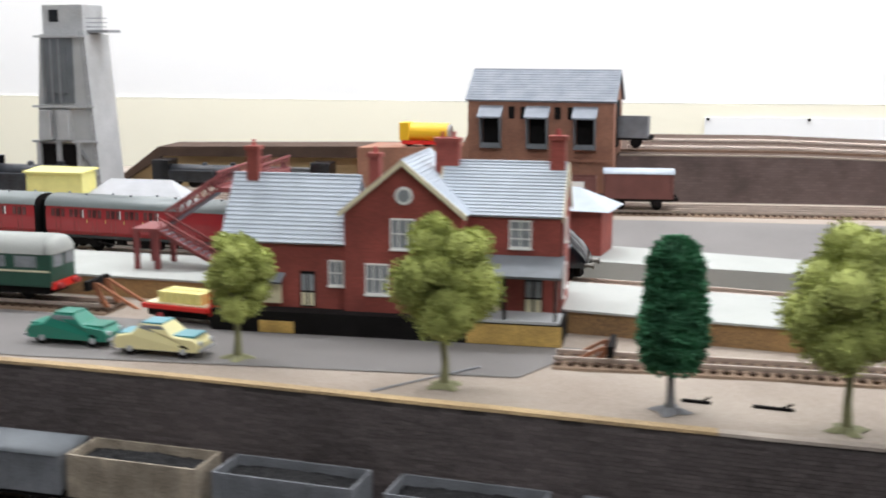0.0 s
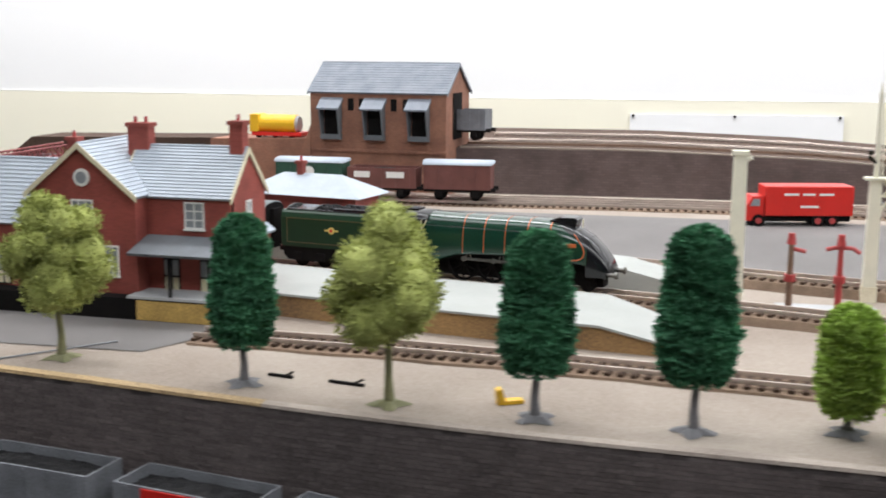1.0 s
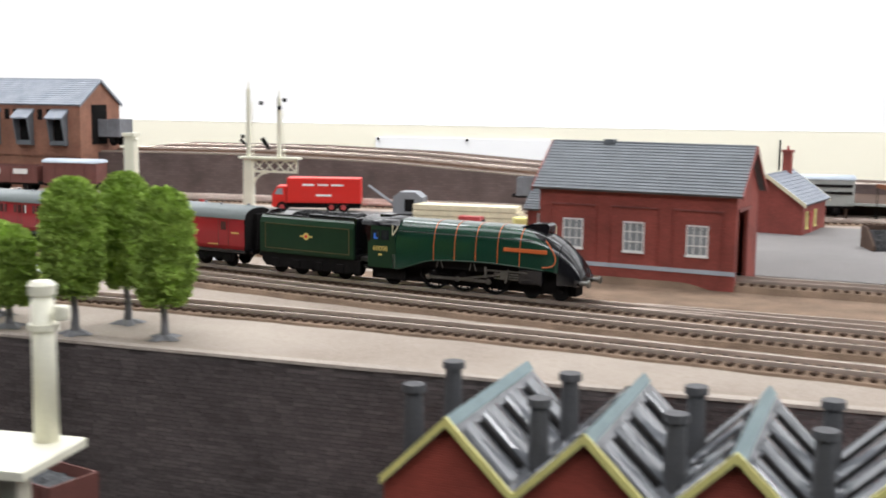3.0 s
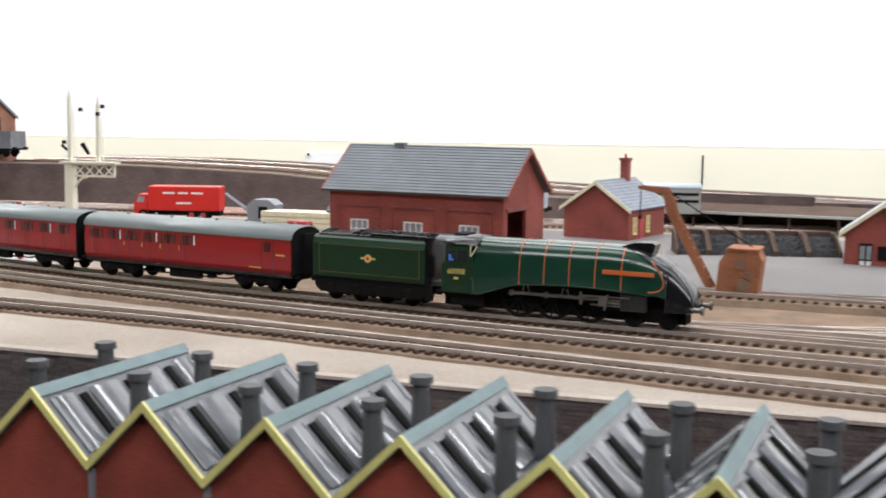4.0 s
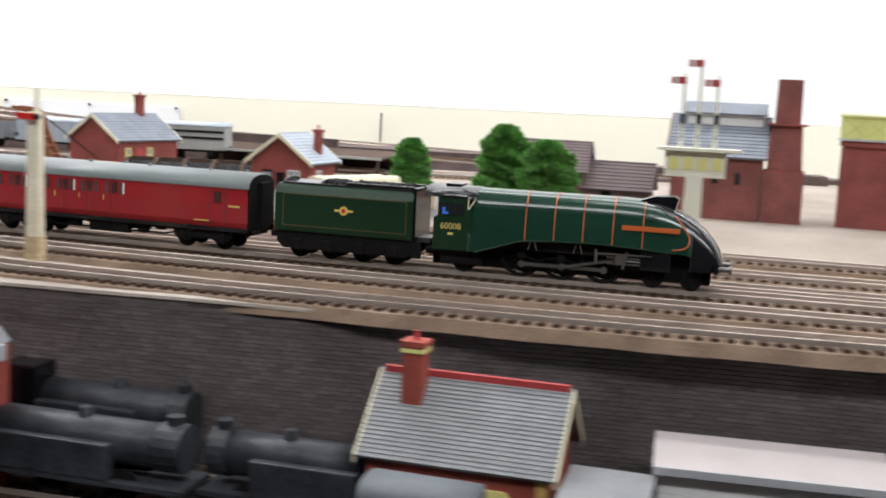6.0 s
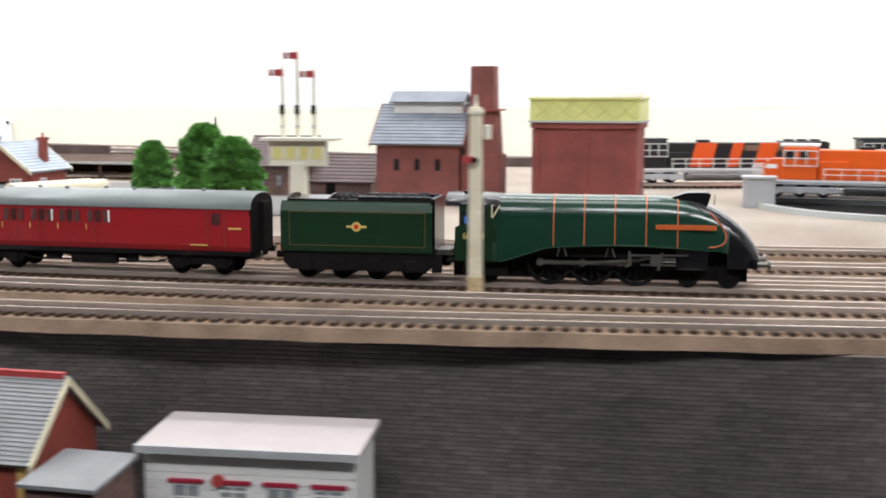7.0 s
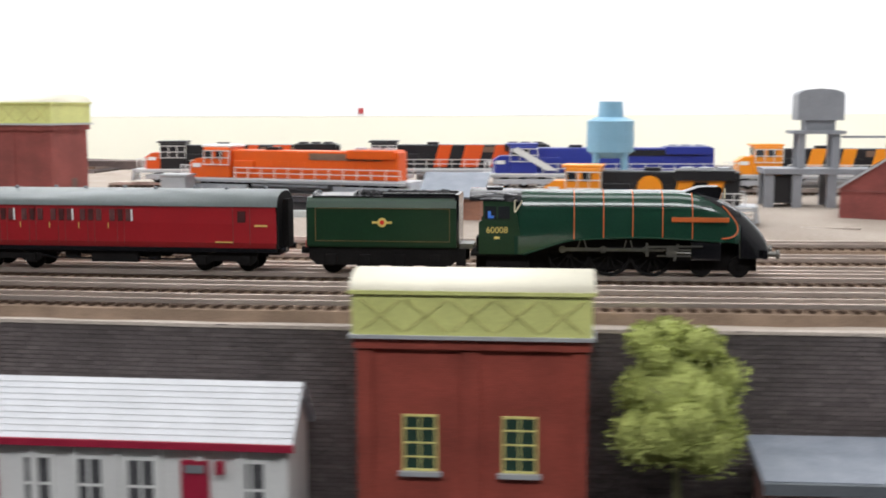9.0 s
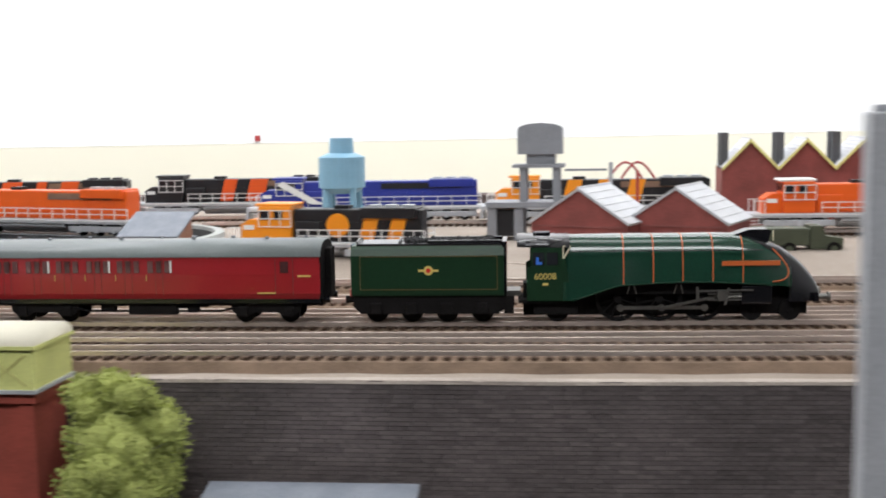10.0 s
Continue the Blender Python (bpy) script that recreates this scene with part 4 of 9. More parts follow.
def motions():
    vehicles = [(LOCO, 0.0, 0.181, 0.0905), (TENDER, 0.1840, 0.097, 0.0485)] + [(c, 0.2975 + 0.2185 * i, 0.206, 0.0) for i, c in enumerate(COACHES)]
    for ob, back, length, shift in vehicles:
        walk(ob, [(t, on_line(MAIN.length_to(x), back, length, shift)) for t, x in FRONT])
    # wheels roll by the way gone; the rods go round with their pins
    ts = [i / 20 for i in range(201)]
    way = [MAIN.length_to(float(np.interp(t, [f[0] for f in FRONT], [f[1] for f in FRONT]))) for t in ts]
    way0 = float(np.interp(7.5, ts, way))
    for ax, x in zip(DRIVERS, (-0.0735, -0.0985, -0.1225)):
        walk(ax, [(t, pose(x, 0, 0.0132, 0, math.degrees((w - way0) / 0.0132), 0)) for t, w in zip(ts, way)])
    for rod in RODS:
        rows_ = []
        for t, w in zip(ts, way):
            a = (w - way0) / 0.0132
            dx, dz = -0.005 * math.sin(a), -0.005 * math.cos(a)
            tilt = math.degrees(math.atan2(-dz * 0.9, 0.035)) * -1 if rod.name.startswith("connecting") else 0.0
            m = pose(-0.0985 + dx, 0, 0.0132 + dz, 0, tilt, 0) @ Matrix.Translation((0.0985, 0, 0))
            rows_.append((t, m))
        walk(rod, rows_)

# ---------------- buildings ----------------
M["tan_board"] = mat("tan_painted_board", (0.50, 0.36, 0.19), 0.8, var=0.25, scale=20)
M["weathered_wood"] = mat("weathered_wagon_planks", (0.22, 0.18, 0.14), 0.8, var=0.5, scale=50, tint=(0.42, 0.36, 0.28))


def ngon(bm, pts):
    return bm.faces.new([bm.verts.new(p) for p in pts])


def gable_shell(bm, x0, x1, y0, y1, z0, ze, zr, along="x", t=0.002):
    """Solid walls with a gable at both ends; the ridge runs along x or y."""
    if along == "x":
        m = (y0 + y1) / 2
        prism(bm, [(y0, z0), (y1, z0), (y1, ze), (m, zr), (y0, ze)], x0, x1, "x")
    else:
        m = (x0 + x1) / 2
        prism(bm, [(x0, z0), (x1, z0), (x1, ze), (m, zr), (x0, ze)], y0, y1, "y")
    return bm


def gable_roof(parent, x0, x1, y0, y1, ze, zr, along="x", over=0.003, m="slate", n=14, name="roof", barge=None, thick=0.0016, end=None):
    """Two slated slopes with a ridge cap and barge boards."""
    end = over if end is None else end
    if along == "x":
        mid = (y0 + y1) / 2
        k = (zr - ze) / (mid - y0)
        for s, ye in ((1, y0 - over), (-1, y1 + over)):
            zl = ze - over * k
            q = [(x0 - end, ye, zl + 0.002), (x1 + end, ye, zl + 0.002), (x1 + end, mid, zr + 0.002), (x0 - end, mid, zr + 0.002)]
            rp = part(name, slab(B(), *q, thick), m, parent)
            for row in range(n):
                part("slate_course", courses(B(), *q, n, row), m, rp)
            if barge:
                for xe, d in ((x0 - end, -1), (x1 + end, 1)):
                    bb = prism(B(), [(ye, zl - 0.0012), (mid, zr - 0.0012), (mid, zr + 0.0028), (ye, zl + 0.0028)], xe + (0 if d > 0 else -0.0011), xe + (0.0011 if d > 0 else 0), "x")
                    part("barge_board", bb, barge, parent)
        rb = B()
        tube(rb, (x0 - end, mid, zr + 0.0022), (x1 + end, mid, zr + 0.0022), 0.0011, seg=8)
        part("ridge", rb, m, parent)
    else:
        mid = (x0 + x1) / 2
        k = (zr - ze) / (mid - x0)
        for xe in (x0 - over, x1 + over):
            zl = ze - over * k
            q = [(xe, y0 - end, zl + 0.002), (xe, y1 + end, zl + 0.002), (mid, y1 + end, zr + 0.002), (mid, y0 - end, zr + 0.002)]
            rp = part(name, slab(B(), *q, thick), m, parent)
            for row in range(n):
                part("slate_course", courses(B(), *q, n, row), m, rp)
            if barge:
                for ye, d in ((y0 - end, -1), (y1 + end, 1)):
                    bb = prism(B(), [(xe, zl - 0.0012), (mid, zr - 0.0012), (mid, zr + 0.0028), (xe, zl + 0.0028)], ye + (0 if d > 0 else -0.0011), ye + (0.0011 if d > 0 else 0), "y")
                    part("barge_board", bb, barge, parent)
        rb = B()
        tube(rb, (mid, y0 - end, zr + 0.0022), (mid, y1 + end, zr + 0.0022), 0.0011, seg=8)
        part("ridge", rb, m, parent)


def window(parent, x, z, w, h, face_y=None, face_x=None, side=-1, frame="white", glass="grey_glass", bars=(2, 3), sill=True, fw=0.0011):
    """A framed window with glazing bars on a wall that faces y (or x)."""
    def bx(bm, a0, a1, c0, c1, d0, d1):
        if face_y is not None:
            lo, hi = sorted((face_y + side * d0, face_y + side * d1))
            return box(bm, a0, a1, lo, hi, c0, c1)
        lo, hi = sorted((face_x + side * d0, face_x + side * d1))
        return box(bm, lo, hi, a0, a1, c0, c1)
    def at(a, c, d):
        return (a, face_y + side * d, c) if face_y is not None else (face_x + side * d, a, c)
    bm = B()
    outer = ((x - w / 2, z), (x + w / 2, z), (x + w / 2, z + h), (x - w / 2, z + h))
    inner = ((x - w / 2 + fw, z + fw), (x + w / 2 - fw, z + fw), (x + w / 2 - fw, z + h - fw), (x - w / 2 + fw, z + h - fw))
    o0, o1, i0, i1 = ([bm.verts.new(at(a, c, d)) for a, c in ring] for ring, d in ((outer, -0.0006), (outer, 0.0009), (inner, -0.0006), (inner, 0.0009)))
    for k in range(4):
        j = (k + 1) % 4
        for q in ((o0[k], o0[j], o1[j], o1[k]), (i0[j], i0[k], i1[k], i1[j]), (o1[k], o1[j], i1[j], i1[k])):
            bm.faces.new(q)
    fr = part("window", bm, frame, parent)
    for i in range(1, bars[0]):
        c = x - w / 2 + w * i / bars[0]
        part("glazing_bar", bx(B(), c - fw * 0.35, c + fw * 0.35, z + fw, z + h - fw, -0.0004, 0.0007), frame, fr)
    for j in range(1, bars[1]):
        c = z + h * j / bars[1]
        part("glazing_bar", bx(B(), x - w / 2 + fw, x + w / 2 - fw, c - fw * 0.35, c + fw * 0.35, -0.0004, 0.00065), frame, fr)
    part("pane", bx(B(), x - w / 2 + fw * 0.5, x + w / 2 - fw * 0.5, z + fw * 0.5, z + h - fw * 0.5, -0.0005, 0.0003), glass, fr)
    if sill:
        part("sill", bx(B(), x - w / 2 - 0.0006, x + w / 2 + 0.0006, z - 0.0011, z - 0.0001, -0.0005, 0.0017), frame, fr)
    return fr


def chimney(parent, x, y, z0, z1, w=0.009, d=0.007, m="red_brick", pots=1, cap=None):
    bm = box(B(), x - w / 2, x + w / 2, y - d / 2, y + d / 2, z0, z1 - 0.003)
    st = part("chimney", bm, m, parent)
    part("chimney_cap", box(B(), x - w / 2 - 0.0012, x + w / 2 + 0.0012, y - d / 2 - 0.0012, y + d / 2 + 0.0012, z1 - 0.0038, z1 - 0.001), cap or m, st)
    for i in range(pots):
        px = x + (i - (pots - 1) / 2) * w / max(1, pots)
        tube(bm := B(), (px, y, z1 - 0.001), (px, y, z1 + 0.0035), 0.0014, 0.0011, seg=10)
        part("chimney_pot", bm, "dull_red", st)
    return st


def door(parent, x, z, w, h, face_y, m="dark_glass", lower="cream", side=-1):
    lo, hi = sorted((face_y, face_y + side * 0.0008))
    d = part("door", box(B(), x - w / 2, x + w / 2, lo, hi, z, z + h), "soot_and_shade", parent)
    lo2, hi2 = sorted((face_y + side * 0.0006, face_y + side * 0.0013))
    for c in (-0.25, 0.25):
        part("door_panel", box(B(), x + w * (c - 0.18), x + w * (c + 0.18), lo2, hi2, z + h * 0.04, z + h * 0.4), lower, d)
        part("door_pane", box(B(), x + w * (c - 0.18), x + w * (c + 0.18), lo2, hi2, z + h * 0.46, z + h * 0.92), "grey_glass", d)


def station():
    # zero at the front gable's middle, on the ground; front towards the retaining wall
    st = thing("station_building", pose(0.845, 1.335, -0.005, 0, 0, -3), "red brick railway station with grey slate roofs and cream barge boards", "station building")
    base = B()
    box(base, -0.135, 0.108, -0.012, 0.08, 0, 0.0155)
    part("plinth", base, "soot_and_shade", st, "black painted platform plinth with ochre weathering")
    for x0, x1 in ((-0.10, -0.075), (0.045, 0.108)):
        part("weathered_patch", box(B(), x0, x1, -0.0128, -0.0118, 0.001, 0.009 if x0 < 0 else 0.0145), "ochre", st)
    # long single-storey wing
    wing = part("wing_wall", gable_shell(B(), -0.130, -0.040, 0.004, 0.060, 0.0155, 0.0635, 0.1015), "red_brick", st)
    gable_roof(st, -0.129, -0.041, 0.004, 0.060, 0.0635, 0.1030, m="slate_pale", n=16)
    # gabled block, ridge front to back
    part("gable_wall", gable_shell(B(), -0.042, 0.040, 0.0, 0.085, 0.0155, 0.0845, 0.118, "y"), "red_brick", st)
    gable_roof(st, -0.042, 0.040, 0.0, 0.085, 0.0845, 0.118, "y", m="slate_pale", n=16, barge="cream")
    # right block, ridge left to right
    part("cross_wall", gable_shell(B(), 0.030, 0.104, 0.016, 0.074, 0.0155, 0.084, 0.114), "red_brick", st)
    gable_roof(st, 0.022, 0.102, 0.016, 0.074, 0.084, 0.114, m="slate_pale", n=16, barge="cream")
    # end wing behind with a lean towards the tracks
    part("rear_wall", gable_shell(B(), 0.060, 0.100, 0.060, 0.092, 0.0155, 0.050, 0.064, "y"), "red_brick", st)
    gable_roof(st, 0.060, 0.100, 0.060, 0.092, 0.050, 0.064, "y", m="slate_pale", n=8)
    tube(bm := B(), (0.0, -0.0002, 0.0965), (0.0, -0.0016, 0.0965), 0.0062, seg=20)
    rw = part("round_window", bm, "white", st)
    tube(bm := B(), (0.0, -0.001, 0.0965), (0.0, -0.002, 0.0965), 0.0042, seg=20)
    part("pane", bm, "grey_glass", rw)
    window(st, -0.001, 0.060, 0.017, 0.021, 0.0, bars=(3, 2))
    window(st, -0.019, 0.028, 0.0165, 0.0215, 0.0, bars=(3, 2))
    window(st, 0.018, 0.028, 0.0165, 0.0215, 0.0, bars=(3, 2))
    window(st, 0.0765, 0.061, 0.015, 0.019, 0.016, bars=(2, 3))
    window(st, -0.049, 0.032, 0.011, 0.018, 0.004, bars=(2, 2))
    window(st, -0.117, 0.038, 0.007, 0.012, 0.004, bars=(1, 2))
    window(st, 0.045, 0.030, 0.009, 0.017, face_x=0.104, side=1, bars=(2, 2))
    window(st, 0.045, 0.062, 0.009, 0.017, face_x=0.104, side=1, bars=(2, 2))
    window(st, 0.030, 0.026, 0.007, 0.02, face_x=0.104, side=1, bars=(1, 3))
    door(st, -0.0695, 0.0165, 0.0105, 0.025, 0.004)
    door(st, 0.058, 0.0165, 0.0125, 0.024, 0.016)
    door(st, 0.086, 0.0165, 0.0125, 0.024, 0.016)
    # small canopy over the wing entrance
    simple("notice_panel", st, "cream", -0.1055, -0.0885, 0.0012, 0.0034, 0.0185, 0.0315, label="cream notice panel")
    prism(bm := B(), [(-0.006, 0.0335), (0.0045, 0.0385), (0.0045, 0.040), (-0.007, 0.035)], -0.108, -0.086, "x")
    part("canopy", bm, "dark_slate_and_shade", st)
    # porch
    prism(bm := B(), [(-0.013, 0.0455), (0.018, 0.0545), (0.018, 0.0565), (-0.0145, 0.0475)], 0.040, 0.107, "x")
    part("porch_roof", bm, "dark_slate_and_shade", st, "dark grey lean-to porch roof")
    simple("porch_floor", st, "concrete", 0.038, 0.106, -0.013, 0.016, 0.0157, 0.0175)
    for x in (0.070, 0.1035):
        simple("porch_post", st, "black", x - 0.0011, x + 0.0011, -0.0115, -0.0093, 0.0175, 0.0470)
    chimney(st, -0.117, 0.032, 0.085, 0.126, 0.0085, 0.0085)
    chimney(st, -0.030, 0.040, 0.085, 0.122, 0.0075, 0.008)
    chimney(st, 0.021, 0.046, 0.105, 0.133, 0.0165, 0.010, pots=2)
    chimney(st, 0.098, 0.045, 0.098, 0.136, 0.010, 0.010)
    bm = B()
    tube(bm, (0.1045, 0.018, 0.0155), (0.1045, 0.018, 0.082), 0.0008, seg=6)
    part("drainpipe", bm, "black", st)
    return st


station()

# paved platform: long slab with a ramp at its end
bm = B()
near = Line((-1.2, 1.62), (0.3, 1.452), (0.66, 1.415), (0.92, 1.368), (1.04, 1.343), (1.157, 1.320), (1.21, 1.311), (1.31, 1.298))
prev = None
for i in range(70):
    v = -1.1 + 2.375 * i / 69
    n, f = near(v), min(MAIN(v) - 0.030, near(v) + 0.092)
    if v > 1.20:
        f = n + (f - n) * (1 - 0.45 * (v - 1.20) / 0.09)
    z = 0.010 - max(0, (v - 1.205) / 0.07) * 0.0135
    ring = [(v, n, -0.006), (v, n, z), (v, f, z), (v, f, -0.006)]
    ring = [bm.verts.new(p) for p in ring]
    if prev:
        for j in range(3):
            bm.faces.new((prev[j], prev[j + 1], ring[j + 1], ring[j]))
    prev = ring
bm.faces.new(prev)
pf = part("platform", bm, "platside", smooth=False)
tagged(pf, "long station platform with brown weathered sides", "platform", "", "structure")
bm = B()
prev = None
for i in range(70):
    v = -1.1 + 2.375 * i / 69
    n, f = near(v), min(MAIN(v) - 0.030, near(v) + 0.092)
    if v > 1.20:
        f = n + (f - n) * (1 - 0.45 * (v - 1.20) / 0.09)
    z = 0.0104 - max(0, (v - 1.205) / 0.07) * 0.0135
    ring = [bm.verts.new(p) for p in ((v, n - 0.002, z), (v, n - 0.002, z + 0.0016), (v, f + 0.002, z + 0.0016), (v, f + 0.002, z))]
    if prev:
        for j in range(3):
            bm.faces.new((prev[j], prev[j + 1], ring[j + 1], ring[j]))
    prev = ring
tagged(part("platform_paving", bm, "platform"), "pale grey-white paving on top of the platform", "paving", "", "structure")
# far platform across the main line
bm = B()
prev = None
for i in range(40):
    v = 0.15 + 1.12 * i / 39
    n = MAIN(v) + 0.047 + max(0, v - 1.03) * 0.033
    f = min(n + 0.086, GOODS(v) - 0.018) if v > 0.95 else n + 0.086
    z = 0.012 - max(0, (v - 1.21) / 0.06) * 0.012
    ring = [bm.verts.new(p) for p in ((v, n, -0.005), (v, n, z), (v, f, z), (v, f, -0.005))]
    if prev:
        for j in range(3):
            bm.faces.new((prev[j], prev[j + 1], ring[j + 1], ring[j]))
    prev = ring
bm.faces.new(prev)
tagged(part("far_platform", bm, "platform"), "pale far platform beside the main line", "platform", "", "structure")
# tarmac of the forecourt and of the goods yard
bm = B()
ngon(bm, [(0.30, 1.275, -0.0044), (0.62, 1.245, -0.0044), (0.93, 1.245, -0.0044), (0.97, 1.318, -0.0044), (0.70, 1.345, -0.0044), (0.30, 1.395, -0.0044)])
tagged(part("forecourt", bm, "tarmac"), "grey tarmac forecourt in front of the station", "road", "", "structure")
bm = B()
yl = Line((0.93, 1.70), (1.12, 1.645), (1.3, 1.60), (1.6, 1.56), (1.9, 1.49), (2.15, 1.455), (2.5, 1.47))
prev = None
for i in range(60):
    v = 0.93 + 1.57 * i / 59
    ring = [bm.verts.new((v, y, ground_z(v, y) + 0.0008)) for y in np.linspace(yl(v), 1.80, 24)]
    if prev:
        for j in range(23):
            bm.faces.new((prev[j], prev[j + 1], ring[j + 1], ring[j]))
    prev = ring
tagged(part("goods_yard", bm, "tarmac"), "grey tarmac surface of the goods yard", "road", "", "structure")


def coal_stage():
    cs = thing("coal_stage", pose(0.898, 1.925, 0.009, 0, 0, -6), "tall orange-brown brick coal stage with slate roof and chute hoods", "coal stage")
    part("wall", gable_shell(B(), -0.086, 0.084, 0, 0.092, 0, 0.118, 0.150), "orange_brick", cs)
    gable_roof(cs, -0.085, 0.083, 0, 0.092, 0.118, 0.150, m="slate", n=12, barge="slate")
    # solid wall: a black sheet paints the dark interior of the end opening
    simple("end_opening", cs, "soot_and_shade", 0.0838, 0.0850, 0.026, 0.060, 0.064, 0.118)
    for x in (-0.058, -0.003, 0.052):
        hood = prism(B(), [(0.0, 0.112), (-0.016, 0.100), (-0.016, 0.098), (0.0, 0.107)], x - 0.014, x + 0.014, "x")
        part("chute_hood", hood, "slate", cs, "pale slate chute hood")
        # black sheet on the wall face, shade of the chute mouth as colour
        simple("chute_opening", cs, "soot_and_shade", x - 0.0095, x + 0.0095, -0.0012, 0.0006, 0.066, 0.105)
        for s in (-1, 1):
            prism(bm := B(), [(0.0, 0.066), (-0.007, 0.066), (-0.014, 0.099), (0.0, 0.107)], x + s * 0.0115 - 0.0008, x + s * 0.0115 + 0.0008, "x")
            part("chute_cheek", bm, "dark_slate_and_shade", cs)
        prism(bm := B(), [(0.0, 0.062), (-0.007, 0.063), (-0.007, 0.069), (0.0, 0.068)], x - 0.0125, x + 0.0125, "x")
        part("chute_lip", bm, "dark_slate_and_shade", cs)
    for x in (-0.034, 0.020, -0.020, 0.035):
        # slots are not cut; their inner shade is a black sheet
        simple("slot_window", cs, "soot_and_shade", x - 0.0035, x + 0.0035, -0.0012, 0.0004, 0.097, 0.111)
    simple("string_course", cs, "orange_brick", -0.087, 0.085, -0.0015, 0.002, 0.048, 0.051)
    rp = part("ramp_wall", prism(B(), [(-0.225, 0), (-0.086, 0), (-0.086, 0.062), (-0.225, 0.058)], 0.006, 0.085), "orange_brick", cs, "brick ramp retaining wall")
    prism(bm := B(), [(-0.105, 0.03), (-0.086, 0.03), (-0.086, 0.078)], -0.002, 0.0055)
    part("buttress", bm, "orange_brick", cs)
    return cs


coal_stage()


def wagon(m, body, label, length=0.068, height=0.021, roof=None, load=None, sheet=None, mark=None, open_top=True, ends=0.0, rim=None):
    """A four-wheel goods wagon; zero at the rails under its middle."""
    w = thing("goods_wagon", m, label, "goods wagon", "goods wagons")
    h, z0 = length / 2, 0.0125
    z1 = z0 + height
    if open_top and not roof:
        t = 0.0011
        for s in (-1, 1):
            part("side", box(B(), -h, h, s * 0.0150 - t / 2, s * 0.0150 + t / 2, z0, z1), body, w)
            part("end", box(B(), s * (h - t / 2) - t / 2, s * (h - t / 2) + t / 2, -0.0144, 0.0144, z0, z1 + ends), body, w)
            for k in range(5):
                x = -h + 0.008 + (length - 0.016) * k / 4
                part("rib", box(B(), x - 0.0007, x + 0.0007, s * 0.0158 - 0.0006, s * 0.0158 + 0.0006, z0 + 0.001, z1 - 0.001), body, w)
        part("floor", box(B(), -h + t, h - t, -0.0143, 0.0143, z0, z0 + 0.0012), "soot_and_shade", w)
        if rim:
            bm = B()
            for s in (-1, 1):
                box(bm, -h, h, s * 0.0150 - 0.001, s * 0.0150 + 0.001, z1 - 0.0002, z1 + 0.0008)
                box(bm, s * (h - t / 2) - 0.001, s * (h - t / 2) + 0.001, -0.0139, 0.0139, z1 - 0.0002, z1 + 0.0008)
            part("capping", bm, rim, w, "worn pale top edge")
        if load:
            bm = B()
            n1, n2 = 22, 10
            g = [[bm.verts.new((-h + 0.0015 + (length - 0.003) * i / n1, -0.0142 + 0.0284 * j / n2,
                                z1 - 0.006 + 0.005 * math.sin(math.pi * i / n1) * math.sin(math.pi * j / n2) + 0.0022 * noise.noise(Vector((i * 0.9, j * 0.9, len(label) % 7))))) for j in range(n2 + 1)] for i in range(n1 + 1)]
            for i in range(n1):
                for j in range(n2):
                    bm.faces.new((g[i][j], g[i + 1][j], g[i + 1][j + 1], g[i][j + 1]))
            part("load", bm, load, w, "heap of coal")
    else:
        part("body", box(B(), -h, h, -0.0155, 0.0155, z0, z1, bevel=0.0006), body, w)
        for s in (-1, 1):
            for k in range(6):
                x = -h + 0.003 + (length - 0.006) * k / 5
                part("rib", box(B(), x - 0.0006, x + 0.0006, s * 0.0158 - 0.0004, s * 0.0158 + 0.0004, z0 + 0.001, z1 - 0.001), body, w)
        if roof:
            ro = [(y, z) for y, z in arch(0.0165, z1, z1 + 0.0048, 12, 0.85)]
            part("roof", loft(B(), [[Vector((x, y, z)) for y, z in ro] for x in (-h - 0.001, h + 0.001)]), roof, w, "", smooth=True)
    if mark:
        for x0, x1 in mark[1]:
            part("lettering", box(B(), x0, x1, -0.0169, -0.0163, z0 + height * 0.52, z0 + height * 0.82), mark[0], w)
    if sheet:
        part("panel", box(B(), -h * 0.55, h * 0.35, -0.0172, -0.0164, z0 + height * 0.25, z1 - 0.0005), sheet, w, "red painted panel")
    for s in (-1, 1):
        part("solebar", box(B(), -h, h, s * 0.0130 - 0.001, s * 0.0130 + 0.001, 0.0098, z0), "soot_and_shade", w)
        for e in (-1, 1):
            tube(bm := B(), (e * h, s * 0.0114, 0.0125), (e * (h + 0.0055), s * 0.0114, 0.0125), 0.002, 0.0024, seg=10)
            part("buffer", bm, "soot_and_shade", w)
            part("axlebox", box(B(), e * length * 0.27 - 0.0035, e * length * 0.27 + 0.0035, s * 0.0135 - 0.0014, s * 0.0135 + 0.0014, 0.0045, 0.0100), "soot_and_shade", w)
    bogie_wheels(w, (-length * 0.27, length * 0.27), 0.0062, 0.0062)
    return w


def on_track(line, x, top, back=0.0):
    y = line(x)
    a = math.degrees(math.atan2(line(x + 0.02) - line(x - 0.02), 0.04))
    return pose(x, y, top, 0, 0, a)


wagon(on_track(YARD, 0.842, 0.0145), "wagon_green", "dark green covered van with pale roof and round emblem", 0.078, 0.026, roof="slate_pale", open_top=False)
wagon(on_track(YARD, 0.926, 0.0145), "bauxite", "red-brown open coal wagon with white lettering bars", 0.078, 0.022, load="coal", mark=("white", ((-0.031, -0.013), (0.006, 0.026))), sheet=None)
wagon(on_track(YARD, 1.010, 0.0145), "bauxite", "red-brown covered van with pale curved roof", 0.074, 0.027, roof="slate_pale", open_top=False)
